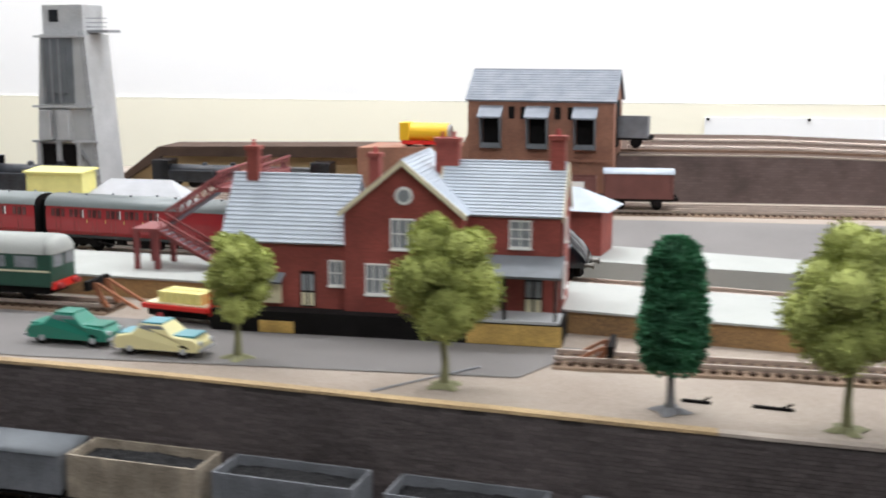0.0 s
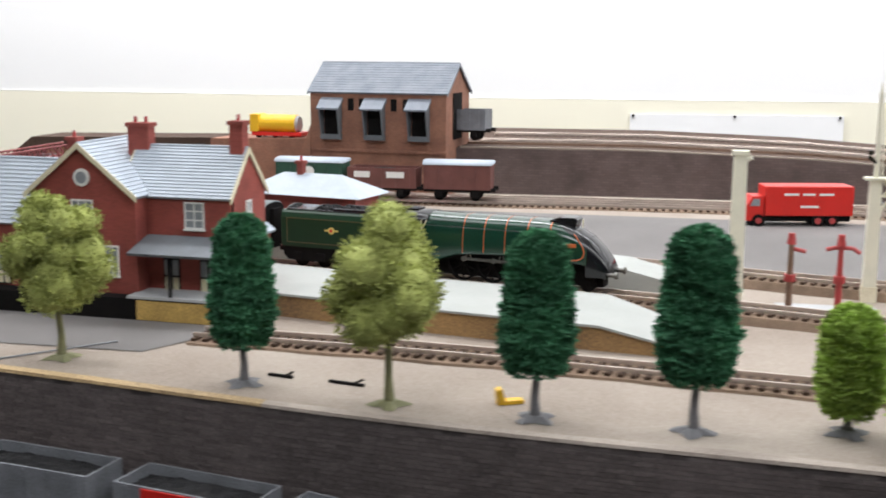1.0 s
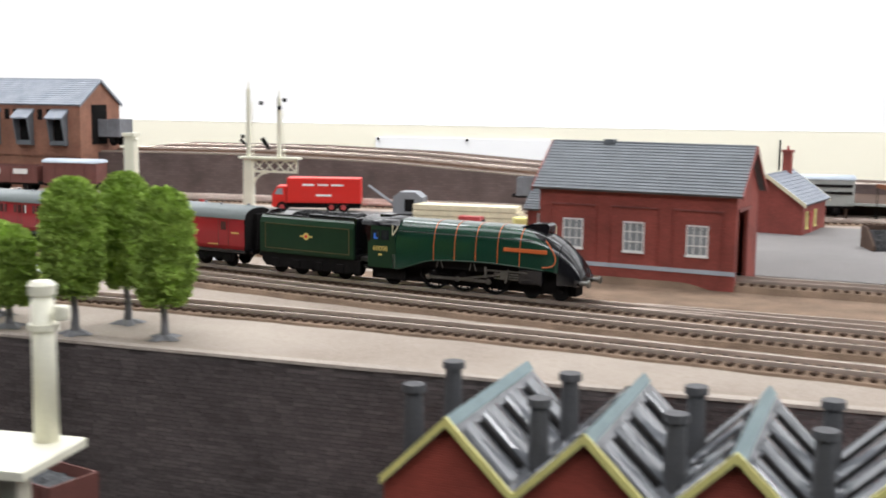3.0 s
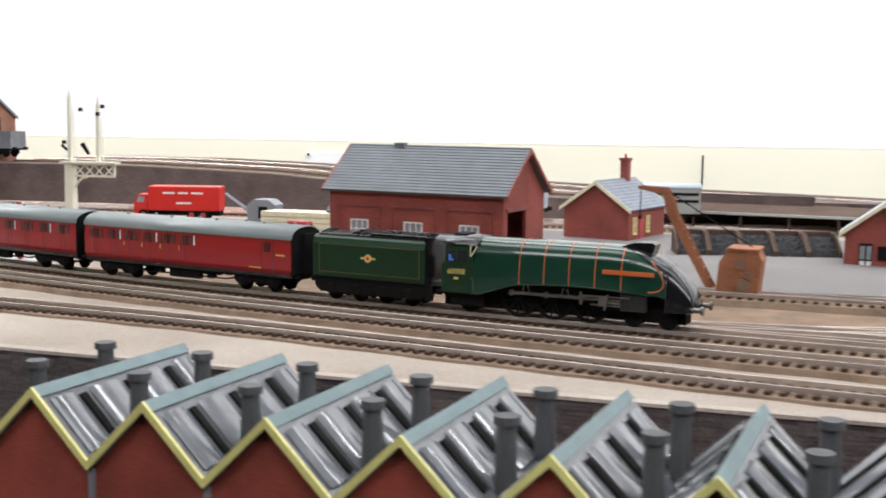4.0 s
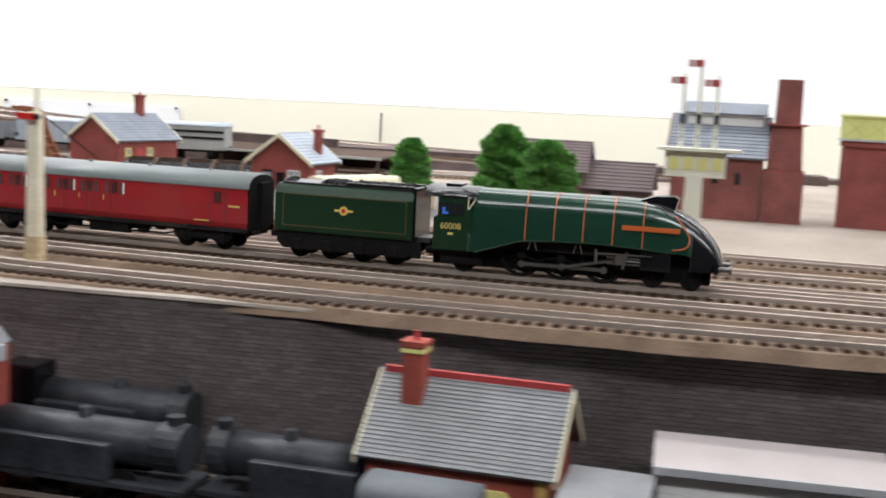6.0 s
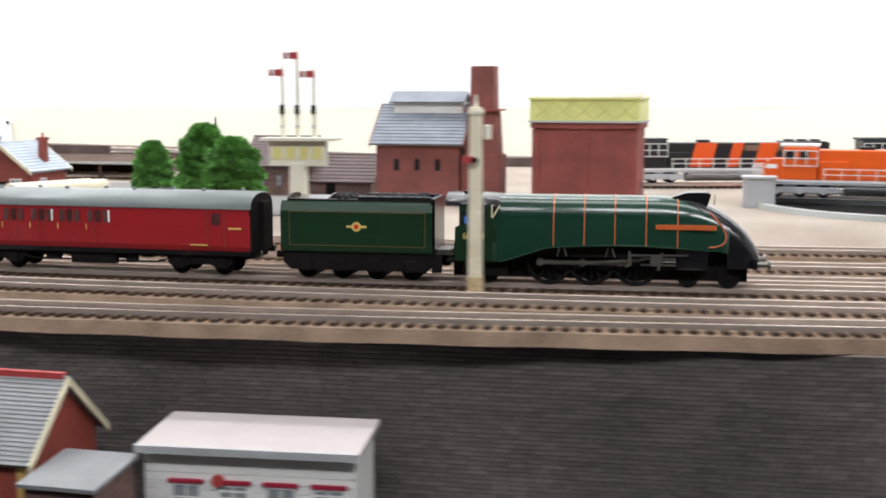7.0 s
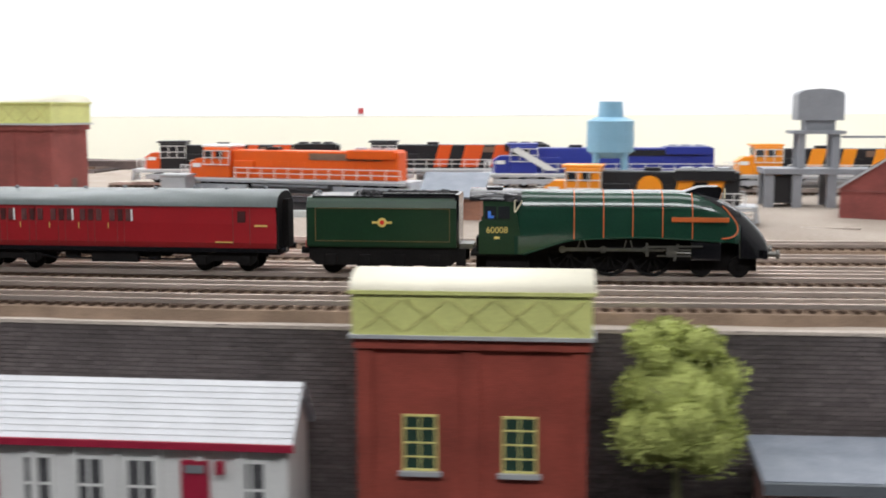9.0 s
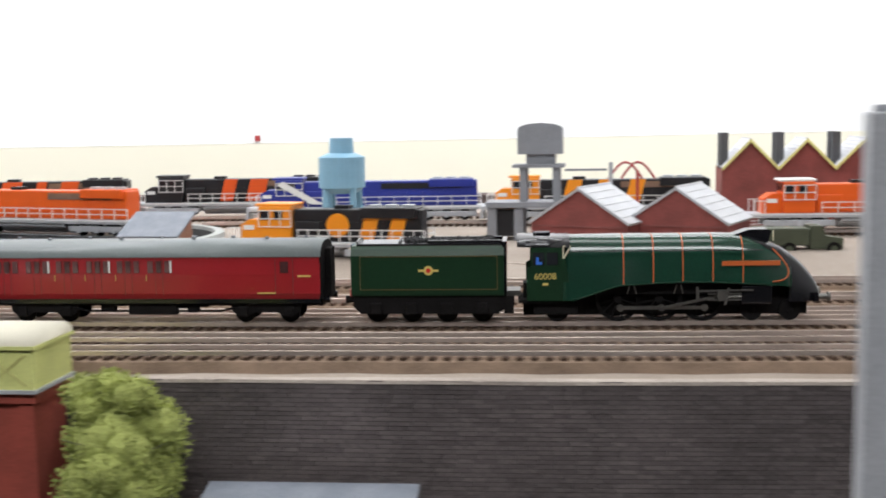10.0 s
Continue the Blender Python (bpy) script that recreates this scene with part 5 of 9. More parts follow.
wagon(on_track(YARD2, 1.63, 0.0145), "wagon_grey", "grey steel open wagon beside the embankment", 0.090, 0.022)
wagon(pose(0.992, 1.97, 0.071, 0, 0, -6), "wagon_grey", "grey mineral wagon standing in the coal stage doorway", 0.062, 0.024)
wagon(on_track(YARD2, 1.742, 0.0145), "slate_pale", "pale grey long wagon behind the goods shed", 0.10, 0.026, roof="slate_pale", open_top=False)
simple_em = wagon(on_track(YARD2, 1.93, 0.0145), "platform", "white slatted cattle van behind the goods shed", 0.085, 0.03, roof="slate_pale", open_top=False)
# the side is solid; black strips paint the shade between slats
part("slat_gap", box(B(), -0.04, 0.04, -0.0166, -0.0162, 0.026, 0.029), "soot_and_shade", simple_em)
part("slat_gap", box(B(), -0.04, 0.04, -0.0166, -0.0162, 0.034, 0.037), "soot_and_shade", simple_em)
tube(bm := B(), (-0.0, -0.0155, 0.0275), (0, -0.0168, 0.0275), 0.007, seg=20)
em = part("emblem", bm, "white")
em.parent = bpy.data.objects["goods_wagon"]

# coal train on the lower siding
for i, (x, body, load, lab) in enumerate(((0.543, "dark_slate_and_shade", None, "grey covered van with a flat dark roof"), (0.630, "wagon_grey", None, "grey covered goods van on the lower siding"),
                                          (0.717, "weathered_wood", "coal", "weathered pale wooden coal wagon"), (0.810, "wagon_grey", "coal", "weathered grey steel coal wagon"),
                                          (0.911, "wagon_grey", "coal", "pale grey steel coal wagon with ribs"), (1.011, "wagon_grey", "coal", "grey coal wagon with a red side panel"),
                                          (1.107, "wagon_grey", "coal", "grey coal wagon with low sides"), (1.200, "wagon_red", "coal", "rusty red-brown coal wagon"),
                                          (1.288, "wagon_red", "coal", "red-brown steel coal wagon"), (1.376, "wagon_red", "coal", "red-brown coal wagon with a white stripe"), (1.465, "bauxite", "coal", "dark brown coal wagon"))):
    m = on_track(LOWL, x, LOWT)
    if load is None:
        wagon(m, "wagon_grey", lab, 0.080, 0.024, roof="dark_slate_and_shade", open_top=False)
    else:
        wagon(m, body, lab, 0.084, 0.026, load="dusty_coal" if i > 6 else load, sheet="red" if i == 5 else None, rim={7: "weathered_wood", 8: "wagon_grey", 9: "wagon_grey"}.get(i))

# the brown embankment with a running line on top
EMB = Line((0.95, 1.955), (1.3, 1.965), (1.6, 1.96), (2.0, 1.98), (2.4, 2.03), (2.8, 2.1))


def emb_top(v):
    return float(np.interp(v, [0.9, 1.2, 1.4, 1.6, 1.8, 2.1, 2.5], [0.062, 0.062, 0.056, 0.043, 0.034, 0.026, 0.012]))


bm = B()
prev = None
for i in range(50):
    v = 0.97 + 1.6 * i / 49
    y, z = EMB(v), emb_top(v)
    ring = [bm.verts.new(p) for p in ((v, y - 0.004, 0.004), (v, y, z), (v, y + 0.33, z), (v, y + 0.34, 0.0))]
    if prev:
        for j in range(3):
            bm.faces.new((prev[j], prev[j + 1], ring[j + 1], ring[j]))
    else:
        bm.faces.new(ring[::-1])
    prev = ring
tagged(part("embankment", bm, "embank"), "brown stone-faced embankment falling away along the yard", "embankment", "", "structure")
for dy, zz, m in ((0.0, 0.0022, "cream"), (0.045, 0.004, "brown_deck")):
    bm = B()
    prev = None
    for i in range(50):
        v = 0.99 + 1.56 * i / 49
        y, z = EMB(v) + dy, emb_top(v)
        ring = [bm.verts.new(p) for p in ((v, y, z + 0.0004), (v, y, z + zz), (v, y + 0.005, z + zz), (v, y + 0.005, z + 0.0004))]
        if prev:
            for j in range(3):
                bm.faces.new((prev[j], prev[j + 1], ring[j + 1], ring[j]))
        prev = ring
    tagged(part("embankment_edging", bm, "railside" if m == "brown_deck" else "ground"), "narrow edging strip along the top of the embankment", "edging", "", "structure")
for dy in (0.09, 0.2):
    ln = offset(EMB, dy, 0.97, 2.5)
    track(ln, 1.0, 2.45, 0.07, "track on top of the brown embankment", bed=False, z_of=lambda v: emb_top(v) + 0.0048)
# low brown wall that carries on behind the yard
bm = B()
for a, b, y0, z in ((2.0, 2.28, 2.06, 0.032), (2.28, 2.75, 2.16, 0.022), (2.75, 3.6, 2.2, 0.016)):
    box(bm, a, b, y0, y0 + 0.05, 0.0, z)
tagged(part("back_retaining_wall", bm, "embank"), "low brown wall along the back of the yard", "wall", "", "structure")
bm = B()
prev = None
for i in range(50):
    v = 0.98 + 1.58 * i / 49
    y, z = EMB(v), emb_top(v)
    ring = [bm.verts.new(p) for p in ((v, y + 0.0055, z + 0.0005), (v, y + 0.0055, z + 0.0014), (v, y + 0.33, z + 0.0014), (v, y + 0.33, z + 0.0005))]
    if prev:
        for j in range(3):
            bm.faces.new((prev[j], prev[j + 1], ring[j + 1], ring[j]))
    prev = ring
tagged(part("embankment_deck", bm, "brown_deck"), "dark brown painted deck on the embankment", "deck", "", "structure")
bm = B()
prism(bm, [(0.325, 0.0), (0.72, 0.0), (0.72, 0.050), (0.395, 0.048)], 2.010, 2.2, "y")
tagged(part("bank_face", bm, "tan_board"), "tan painted board below the raised bank", "embankment", "", "structure")
bm = B()
prism(bm, [(0.340, 0.012), (0.352, 0.012), (0.410, 0.0485), (0.72, 0.0505), (0.72, 0.0655), (0.405, 0.0605)], 1.995, 2.07, "y")
tagged(part("left_embankment", bm, "brown_deck"), "dark brown raised bank leading up to the coal stage", "embankment", "", "structure")

# ---------------- trees ----------------


def tree(m, height, width, foot, style, label, seed):
    """A model tree: moulded base, tapered trunk with limbs, and a crown of many small leaves with gaps."""
    rng = random.Random(seed)
    leaf = {"olive": "leaf_olive", "dark": "leaf_dark", "light": "leaf_light", "mid": "leaf_mid"}[style]
    bark = "trunk_olive" if style == "olive" else "trunk"
    tr = thing("model_tree", m, label, "tree", "trees")
    bm = B()
    n = 14
    ring = []
    for i in range(n):
        a = 2 * math.pi * i / n
        r = 0.0098 * (1 + 0.35 * math.sin(a * 4 + seed))
        ring.append((r * math.cos(a), r * math.sin(a), 0.0004))
    vs = [bm.verts.new(p) for p in ring]
    top = [bm.verts.new((p[0] * 0.45, p[1] * 0.45, 0.0028)) for p in ring]
    for i in range(n):
        bm.faces.new((vs[i], vs[(i + 1) % n], top[(i + 1) % n], top[i]))
    bm.faces.new(top)
    part("base", bm, bark, tr, "moulded plastic foot")
    bm = B()
    pts = [Vector((0, 0, 0.001)), Vector((0.0006, 0, foot * 0.5)), Vector((-0.0004, 0.0005, foot)), Vector((0, 0, height * 0.75))]
    rad = (0.0031, 0.0022, 0.0019, 0.0008)
    for a, b, r0, r1 in zip(pts, pts[1:], rad, rad[1:]):
        tube(bm, a, b, r0, r1, 9)
    for k in range(8):
        a, z = rng.random() * 6.28, foot + (height - foot) * (0.05 + 0.6 * k / 8)
        tube(bm, (0, 0, z), (math.cos(a) * width * 0.34, math.sin(a) * width * 0.34, z + height * 0.12), 0.0009, 0.0003, 6)
    part("trunk", bm, bark, tr, "slim moulded trunk and limbs")
    h = height - foot
    lobes = []
    if style == "olive":
        for k in range(24):
            a, t = rng.random() * 6.28, rng.random()
            r = width * (0.30 * math.sin(math.pi * (0.12 + 0.75 * t)) * (0.5 + 0.6 * rng.random()))
            lobes.append((Vector((math.cos(a) * r, math.sin(a) * r, foot + h * (0.14 + 0.74 * t))), width * (0.15 + 0.08 * rng.random()) * (1.1 - 0.4 * t)))
        lobes.append((Vector((0, 0, foot + h * 0.5)), width * 0.3))

    def profile(t):
        if style == "dark":
            return 0.36 + 0.64 * math.sin(math.pi * (0.16 + 1.1 * t)) if t < 0.3 else (1 - 0.30 * ((t - 0.3) / 0.7)) * max(0.0, 1 - max(0, (t - 0.82) / 0.18) ** 2) ** 0.5
        if style == "mid":
            return (1.02 - 0.30 * t) * max(0.0, 1 - max(0, (t - 0.60) / 0.40) ** 2.2) ** 0.5
        return min(1, 0.62 + 1.6 * t) * (1 - 0.12 * t) * max(0.0, 1 - max(0, (t - 0.72) / 0.28) ** 2) ** 0.5

    verts, faces = [], []

    def leaflet(p, nrm, size):
        u = nrm.orthogonal().normalized()
        u = Matrix.Rotation(rng.random() * 6.28, 3, nrm) @ u
        v = nrm.cross(u)
        k = len(verts)
        tip = p + nrm * size * (0.5 + rng.random()) + u * size * 0.3
        verts.extend((p - v * size * 0.55, p + v * size * 0.55, tip + v * size * 0.22, tip - v * size * 0.22))
        faces.append((k, k + 1, k + 2, k + 3))
    count = int(7600 * min(1.6, max(0.7, width * h / 0.0032)))
    for i in range(count):
        a = rng.random() * 6.2832
        if lobes:
            c, r = rng.choice(lobes)
            z = 2 * rng.random() - 1
            d = Vector((math.cos(a) * math.sqrt(1 - z * z), math.sin(a) * math.sqrt(1 - z * z), z * 0.85))
            p = c + d * r * (0.72 + 0.28 * rng.random())
            nrm = (d + Vector((rng.random() - 0.5, rng.random() - 0.5, rng.random() - 0.3))).normalized()
            leaflet(p, nrm, 0.0010 + 0.0008 * rng.random())
        else:
            t = rng.random()
            tiers = (0.87 if style == "mid" else 0.95) + (0.13 if style == "mid" else 0.05) * math.sin(t * (46 if style != "mid" else 26) + a * 2 + 2 * noise.noise(Vector((math.cos(a) * 2, math.sin(a) * 2, t * 5 + seed))))
            lump = 1 + 0.06 * noise.noise(Vector((math.cos(a) * 1.5, math.sin(a) * 1.5, t * 4 + seed * 3)))
            r = width / 2 * profile(t) * tiers * lump * (0.86 + 0.14 * rng.random())
            p = Vector((math.cos(a) * r, math.sin(a) * r, foot + h * t))
            nrm = Vector((math.cos(a), math.sin(a), -0.15 + t * 0.9 + 0.5 * (rng.random() - 0.5))).normalized()
            leaflet(p, nrm, (0.0013 + 0.0008 * rng.random()) * (1.7 if style == "mid" else 1.15))
    # inner mass so that the crown is not see-through
    core = B()
    if lobes:
        for c, r in lobes:
            bmesh.ops.create_icosphere(core, subdivisions=2, radius=r * 0.74, matrix=Matrix.Translation(c))
    else:
        rings = []
        for j in range(17):
            t = j / 16
            rings.append([Vector((math.cos(2 * math.pi * i / 18) * max(0.0004, width / 2 * profile(t) * 0.82), math.sin(2 * math.pi * i / 18) * max(0.0004, width / 2 * profile(t) * 0.82), foot + h * (0.02 + 0.95 * t))) for i in range(19)])
        loft(core, rings)
    core.verts.ensure_lookup_table()
    k = len(verts)
    core.verts.index_update()
    verts.extend(v.co.copy() for v in core.verts)
    faces.extend(tuple(v.index + k for v in f.verts) for f in core.faces)
    core.free()
    me = bpy.data.meshes.new("crown")
    me.from_pydata(verts, [], faces)
    me.materials.append(M[leaf])
    cr = new("crown", me)
    cr.parent = tr
    tagged(cr, "", "", "", "stuff")
    return tr


DK, OL, LT = "dark green bottle-brush model tree on a grey base", "olive green bushy model tree on a moulded base", "light green upright model tree on a grey base"
for i, (x, y, h, w, f, style, lab) in enumerate((
        (0.751, 1.262, 0.083, 0.046, 0.026, "olive", OL), (0.889, 1.222, 0.105, 0.062, 0.027, "olive", OL), (1.017, 1.195, 0.096, 0.041, 0.023, "dark", DK),
        (1.106, 1.176, 0.109, 0.074, 0.031, "olive", OL), (1.185, 1.169, 0.097, 0.043, 0.025, "dark", DK), (1.264, 1.166, 0.103, 0.044, 0.026, "dark", DK),
        (1.338, 1.180, 0.065, 0.037, 0.010, "light", "small " + LT), (1.368, 1.148, 0.066, 0.043, 0.015, "light", "small " + LT),
        (1.420, 1.139, 0.099, 0.046, 0.025, "light", LT), (1.435, 1.180, 0.100, 0.042, 0.025, "light", LT), (1.480, 1.142, 0.094, 0.046, 0.022, "light", LT))):
    tree(pose(x, y, ground_z(x, y), 0, 0, i * 47), h, w * {"olive": 1.18, "dark": 0.93, "light": 0.9}[style], f, style, lab, i + 1)
for i, (x, y, h, w) in enumerate(((2.243, 1.712, 0.052, 0.044), (2.367, 1.510, 0.076, 0.058), (2.409, 1.458, 0.069, 0.060))):
    tree(on(x, y), h, w, 0.004, "mid", "dense bright green model tree beside the yard", 30 + i)
tree(pose(3.333, 0.998, LOW), 0.113, 0.084, 0.036, "olive", "olive green bushy model tree below the wall", 40)

# ---------------- goods yard ----------------


def goods_shed():
    gs = thing("goods_shed", pose(1.671, 1.452, -0.003, 0, 0, -13.5), "red brick goods shed with grey slate roof and pale blue band", "goods shed")
    L, D, ze, zr = 0.164, 0.084, 0.0775, 0.1105
    part("front_wall", box(B(), 0, L, 0, 0.003, 0, ze), "red_brick", gs)
    part("back_wall", box(B(), 0, L, D - 0.003, D, 0, ze), "red_brick", gs)
    for x0 in (0.0, L - 0.003):
        end = [(0.0032, 0), (0.008, 0), (0.008, 0.062), (0.046, 0.062), (0.046, 0), (D - 0.0032, 0), (D - 0.0032, ze), (D / 2, zr), (0.0032, ze)]
        part("end_wall", prism(B(), end, x0, x0 + 0.003, "x"), "red_brick", gs, "brick gable wall with a wide doorway")
    part("floor_slab", box(B(), 0.003, L - 0.003, 0.003, D - 0.003, 0, 0.004), "soot_and_shade", gs)
    gable_roof(gs, 0, L, 0, D, ze, zr, m="dark_slate_and_shade", n=16, over=0.005, barge="red_brick")
    simple("painted_band", gs, "slate_pale", -0.0008, L + 0.0008, -0.0008, 0.0005, 0.0125, 0.0158, label="pale blue painted band")
    for x in (0.030, 0.082, 0.134):
        bm = prism(B(), [(x - 0.020, 0.062), (x + 0.020, 0.062), (x + 0.020, 0.0632), (x - 0.020, 0.0632)], -0.001, 0.001)
        part("brick_arch", bm, "maroon_brick", gs)
        for s in (-0.0205, 0.0195):
            simple("pilaster", gs, "red_brick", x + s, x + s + 0.001, -0.0012, 0.001, 0.016, 0.0632)
        window(gs, x, 0.0265, 0.0175, 0.0245, 0.0, bars=(3, 3), glass="grey_glass")
    # doorway in the end wall, rails run in
    simple("lintel", gs, "maroon_brick", L, L + 0.0014, 0.005, 0.049, 0.0622, 0.065)
    simple("roof_vent", gs, "dark_slate_and_shade", 0.041, 0.051, D / 2 - 0.003, D / 2 + 0.003, zr, zr + 0.0048)
    # small office at the left end
    part("office_wall", gable_shell(B(), -0.030, 0, 0.047, 0.080, 0, 0.052, 0.066), "red_brick", gs)
    gable_roof(gs, -0.030, -0.001, 0.047, 0.080, 0.052, 0.066, m="dark_slate_and_shade", n=8, over=0.003)
    window(gs, -0.014, 0.030, 0.012, 0.018, 0.047, bars=(2, 3))
    prism(bm := B(), [(-0.055, 0.0), (-0.030, 0.0), (-0.030, 0.018)], 0.045, 0.060)
    part("steps", bm, "concrete", gs, "pale steps up to the office")


goods_shed()


def yard_office():
    of = thing("yard_office", pose(1.905, 1.715, 0.006, 0, 0, -18), "small red brick yard office with hipped grey roof", "office")
    part("wall", gable_shell(B(), -0.074, 0, 0, 0.100, 0, 0.036, 0.062, "y"), "red_brick", of)
    gable_roof(of, -0.074, 0, 0, 0.100, 0.036, 0.062, "y", m="slate", n=10, over=0.004, barge="cream")
    chimney(of, -0.037, 0.075, 0.05, 0.088, 0.009, 0.008)
    window(of, 0.016, 0.010, 0.009, 0.017, face_x=0.0, side=1, frame="yellow_trim", bars=(2, 2))
    window(of, 0.052, 0.010, 0.009, 0.017, face_x=0.0, side=1, frame="yellow_trim", bars=(2, 2))
    simple("door", of, "dull_red", -0.0005, 0.001, 0.029, 0.039, 0.001, 0.026)


def weigh_hut():
    hu = thing("weighbridge_hut", pose(2.106, 1.585, 0.003, 0, 0, -10), "small red brick hut with pale slate roof and white windows", "hut")
    part("wall", gable_shell(B(), 0, 0.064, 0, 0.058, 0, 0.036, 0.060, "y"), "red_brick", hu)
    gable_roof(hu, 0, 0.064, 0, 0.058, 0.036, 0.060, "y", m="slate_pale", n=10, over=0.005, barge="cream")
    chimney(hu, 0.056, 0.034, 0.036, 0.068, 0.007, 0.007)
    window(hu, 0.047, 0.012, 0.013, 0.015, 0.0, bars=(2, 2), glass="grey_glass")
    door(hu, 0.018, 0.0, 0.011, 0.026, 0.0, lower="white")
    simple("notice_board", hu, "soot_and_shade", 0.028, 0.037, -0.0012, 0.0004, 0.012, 0.024)
    window(hu, 0.020, 0.012, 0.010, 0.015, face_x=0.064, side=1, bars=(2, 2))


yard_office()
weigh_hut()


def hipped_hut():
    hh = thing("platform_shelter", on(0.925, 1.60, -12, 0.0172), "low brick platform shelter with a pale hipped roof", "shelter")
    part("wall", box(B(), -0.055, 0.055, -0.022, 0.022, 0, 0.040), "red_brick", hh)
    bm = B()
    a = [bm.verts.new(p) for p in ((-0.063, -0.030, 0.039), (0.063, -0.030, 0.039), (0.063, 0.030, 0.039), (-0.063, 0.030, 0.039))]
    r = [bm.verts.new(p) for p in ((-0.030, 0, 0.056), (0.030, 0, 0.056))]
    for q in ((a[0], a[1], r[1], r[0]), (a[2], a[3], r[0], r[1]), (a[1], a[2], r[1]), (a[3], a[0], r[0]), (a[3], a[2], a[1], a[0])):
        bm.faces.new(q)
    part("roof", bm, "slate_pale", hh, "pale grey hipped roof")
    chimney(hh, -0.012, 0.0, 0.050, 0.068, 0.006, 0.006)


hipped_hut()


def wheels(parent, xs, half, r, m="soot_and_shade", hub="dull_red"):
    for x in xs:
        for s in (-1, 1):
            tube(bm := B(), (x, s * (half - 0.003), r), (x, s * half, r), r, seg=16)
            wh = part("wheel", bm, m, parent)
            tube(bm := B(), (x, s * half, r), (x, s * (half + 0.0004), r), r * 0.5, seg=12)
            part("hub", bm, hub, wh)


def lorry(m):
    lo = thing("delivery_lorry", m, "bright red box lorry with white lettering bars", "lorry")
    part("box_body", box(B(), -0.030, 0.056, -0.015, 0.015, 0.011, 0.040, bevel=0.001), "red", lo)
    prism(bm := B(), [(-0.048, 0.006), (-0.031, 0.006), (-0.031, 0.030), (-0.042, 0.030), (-0.0475, 0.021)], -0.013, 0.013)
    part("cab", bm, "red", lo)
    for s in (-1, 1):
        prism(bm := B(), [(-0.0445, 0.0205), (-0.035, 0.0205), (-0.035, 0.0275), (-0.0415, 0.0275)], s * 0.0132 - 0.0003, s * 0.0132 + 0.0003)
        part("cab_window", bm, "grey_glass", lo)
    for x0, x1, z0 in ((-0.012, 0.002, 0.031), (0.006, 0.018, 0.031), (0.022, 0.036, 0.031), (0.004, 0.022, 0.019)):
        simple("lettering", lo, "white", x0, x1, -0.0155, -0.0149, z0, z0 + 0.0022)
    simple("chassis", lo, "soot_and_shade", -0.046, 0.055, -0.010, 0.010, 0.005, 0.011)
    wheels(lo, (-0.036, 0.022, 0.036), 0.0145, 0.0062)


lorry(pose(1.358, 1.785, ground_z(1.36, 1.785), 0, 0, 12))


def flatbed(m, body, label, load=None):
    fb = thing("flatbed_lorry", m, label, "lorry")
    prism(bm := B(), [(-0.036, 0.006), (-0.020, 0.006), (-0.020, 0.026), (-0.030, 0.026), (-0.0345, 0.016)], -0.012, 0.012)
    part("cab", bm, body, fb)
    part("deck", box(B(), -0.019, 0.036, -0.014, 0.014, 0.0105, 0.0135), body, fb)
    part("deck_planking", box(B(), -0.017, 0.034, -0.012, 0.012, 0.0137, 0.0145), "pale_grey" if not load else "wood", fb)
    for s in (-1, 1):
        simple("cab_window", fb, "dark_glass", -0.031, -0.023, s * 0.0122 - 0.0003, s * 0.0122 + 0.0003, 0.017, 0.023)
    if load:
        for j in range(5):
            for k in range(2):
                simple("crate", fb, "yellow_trim", -0.012 + j * 0.0075, -0.0055 + j * 0.0075, -0.010 + k * 0.0105, -0.0005 + k * 0.0105, 0.0147, 0.0225, bevel=0.0004)
    simple("chassis", fb, "soot_and_shade", -0.034, 0.034, -0.009, 0.009, 0.0045, 0.0105)
    wheels(fb, (-0.026, 0.020), 0.0138, 0.0055)


flatbed(pose(1.573, 1.595, ground_z(1.573, 1.595), 0, 0, -105), "dull_red", "dull red flatbed lorry with a pale grey deck")
flatbed(pose(0.690, 1.352, -0.005, 0, 0, 166), "red", "red flatbed lorry loaded with yellow crates", load=True)
mt = thing("maroon_tractor", pose(1.632, 1.60, ground_z(1.632, 1.60), 0, 0, -70), "dark maroon small goods tractor with yellow load", "tractor")
part("bonnet", prism(B(), [(-0.020, 0.005), (0.018, 0.005), (0.018, 0.018), (0.004, 0.020), (-0.006, 0.016), (-0.020, 0.015)], -0.010, 0.010), "bauxite", mt)
part("load", box(B(), 0.000, 0.014, -0.008, 0.008, 0.018, 0.026, bevel=0.002), "yellow_trim", mt)
wheels(mt, (-0.013, 0.011), 0.0115, 0.005)

pl = thing("timber_stack", pose(1.556, 1.735, ground_z(1.556, 1.735), 0, 0, -2), "stack of long pale sawn timber planks in the yard", "timber stack")
for j in range(3):
    for k in range(3):
        simple("plank", pl, "wood", -0.062 + 0.002 * k, 0.060 - 0.003 * j, -0.015 + k * 0.0098, -0.006 + k * 0.0098, 0.0005 + j * 0.0062, 0.0060 + j * 0.0062)


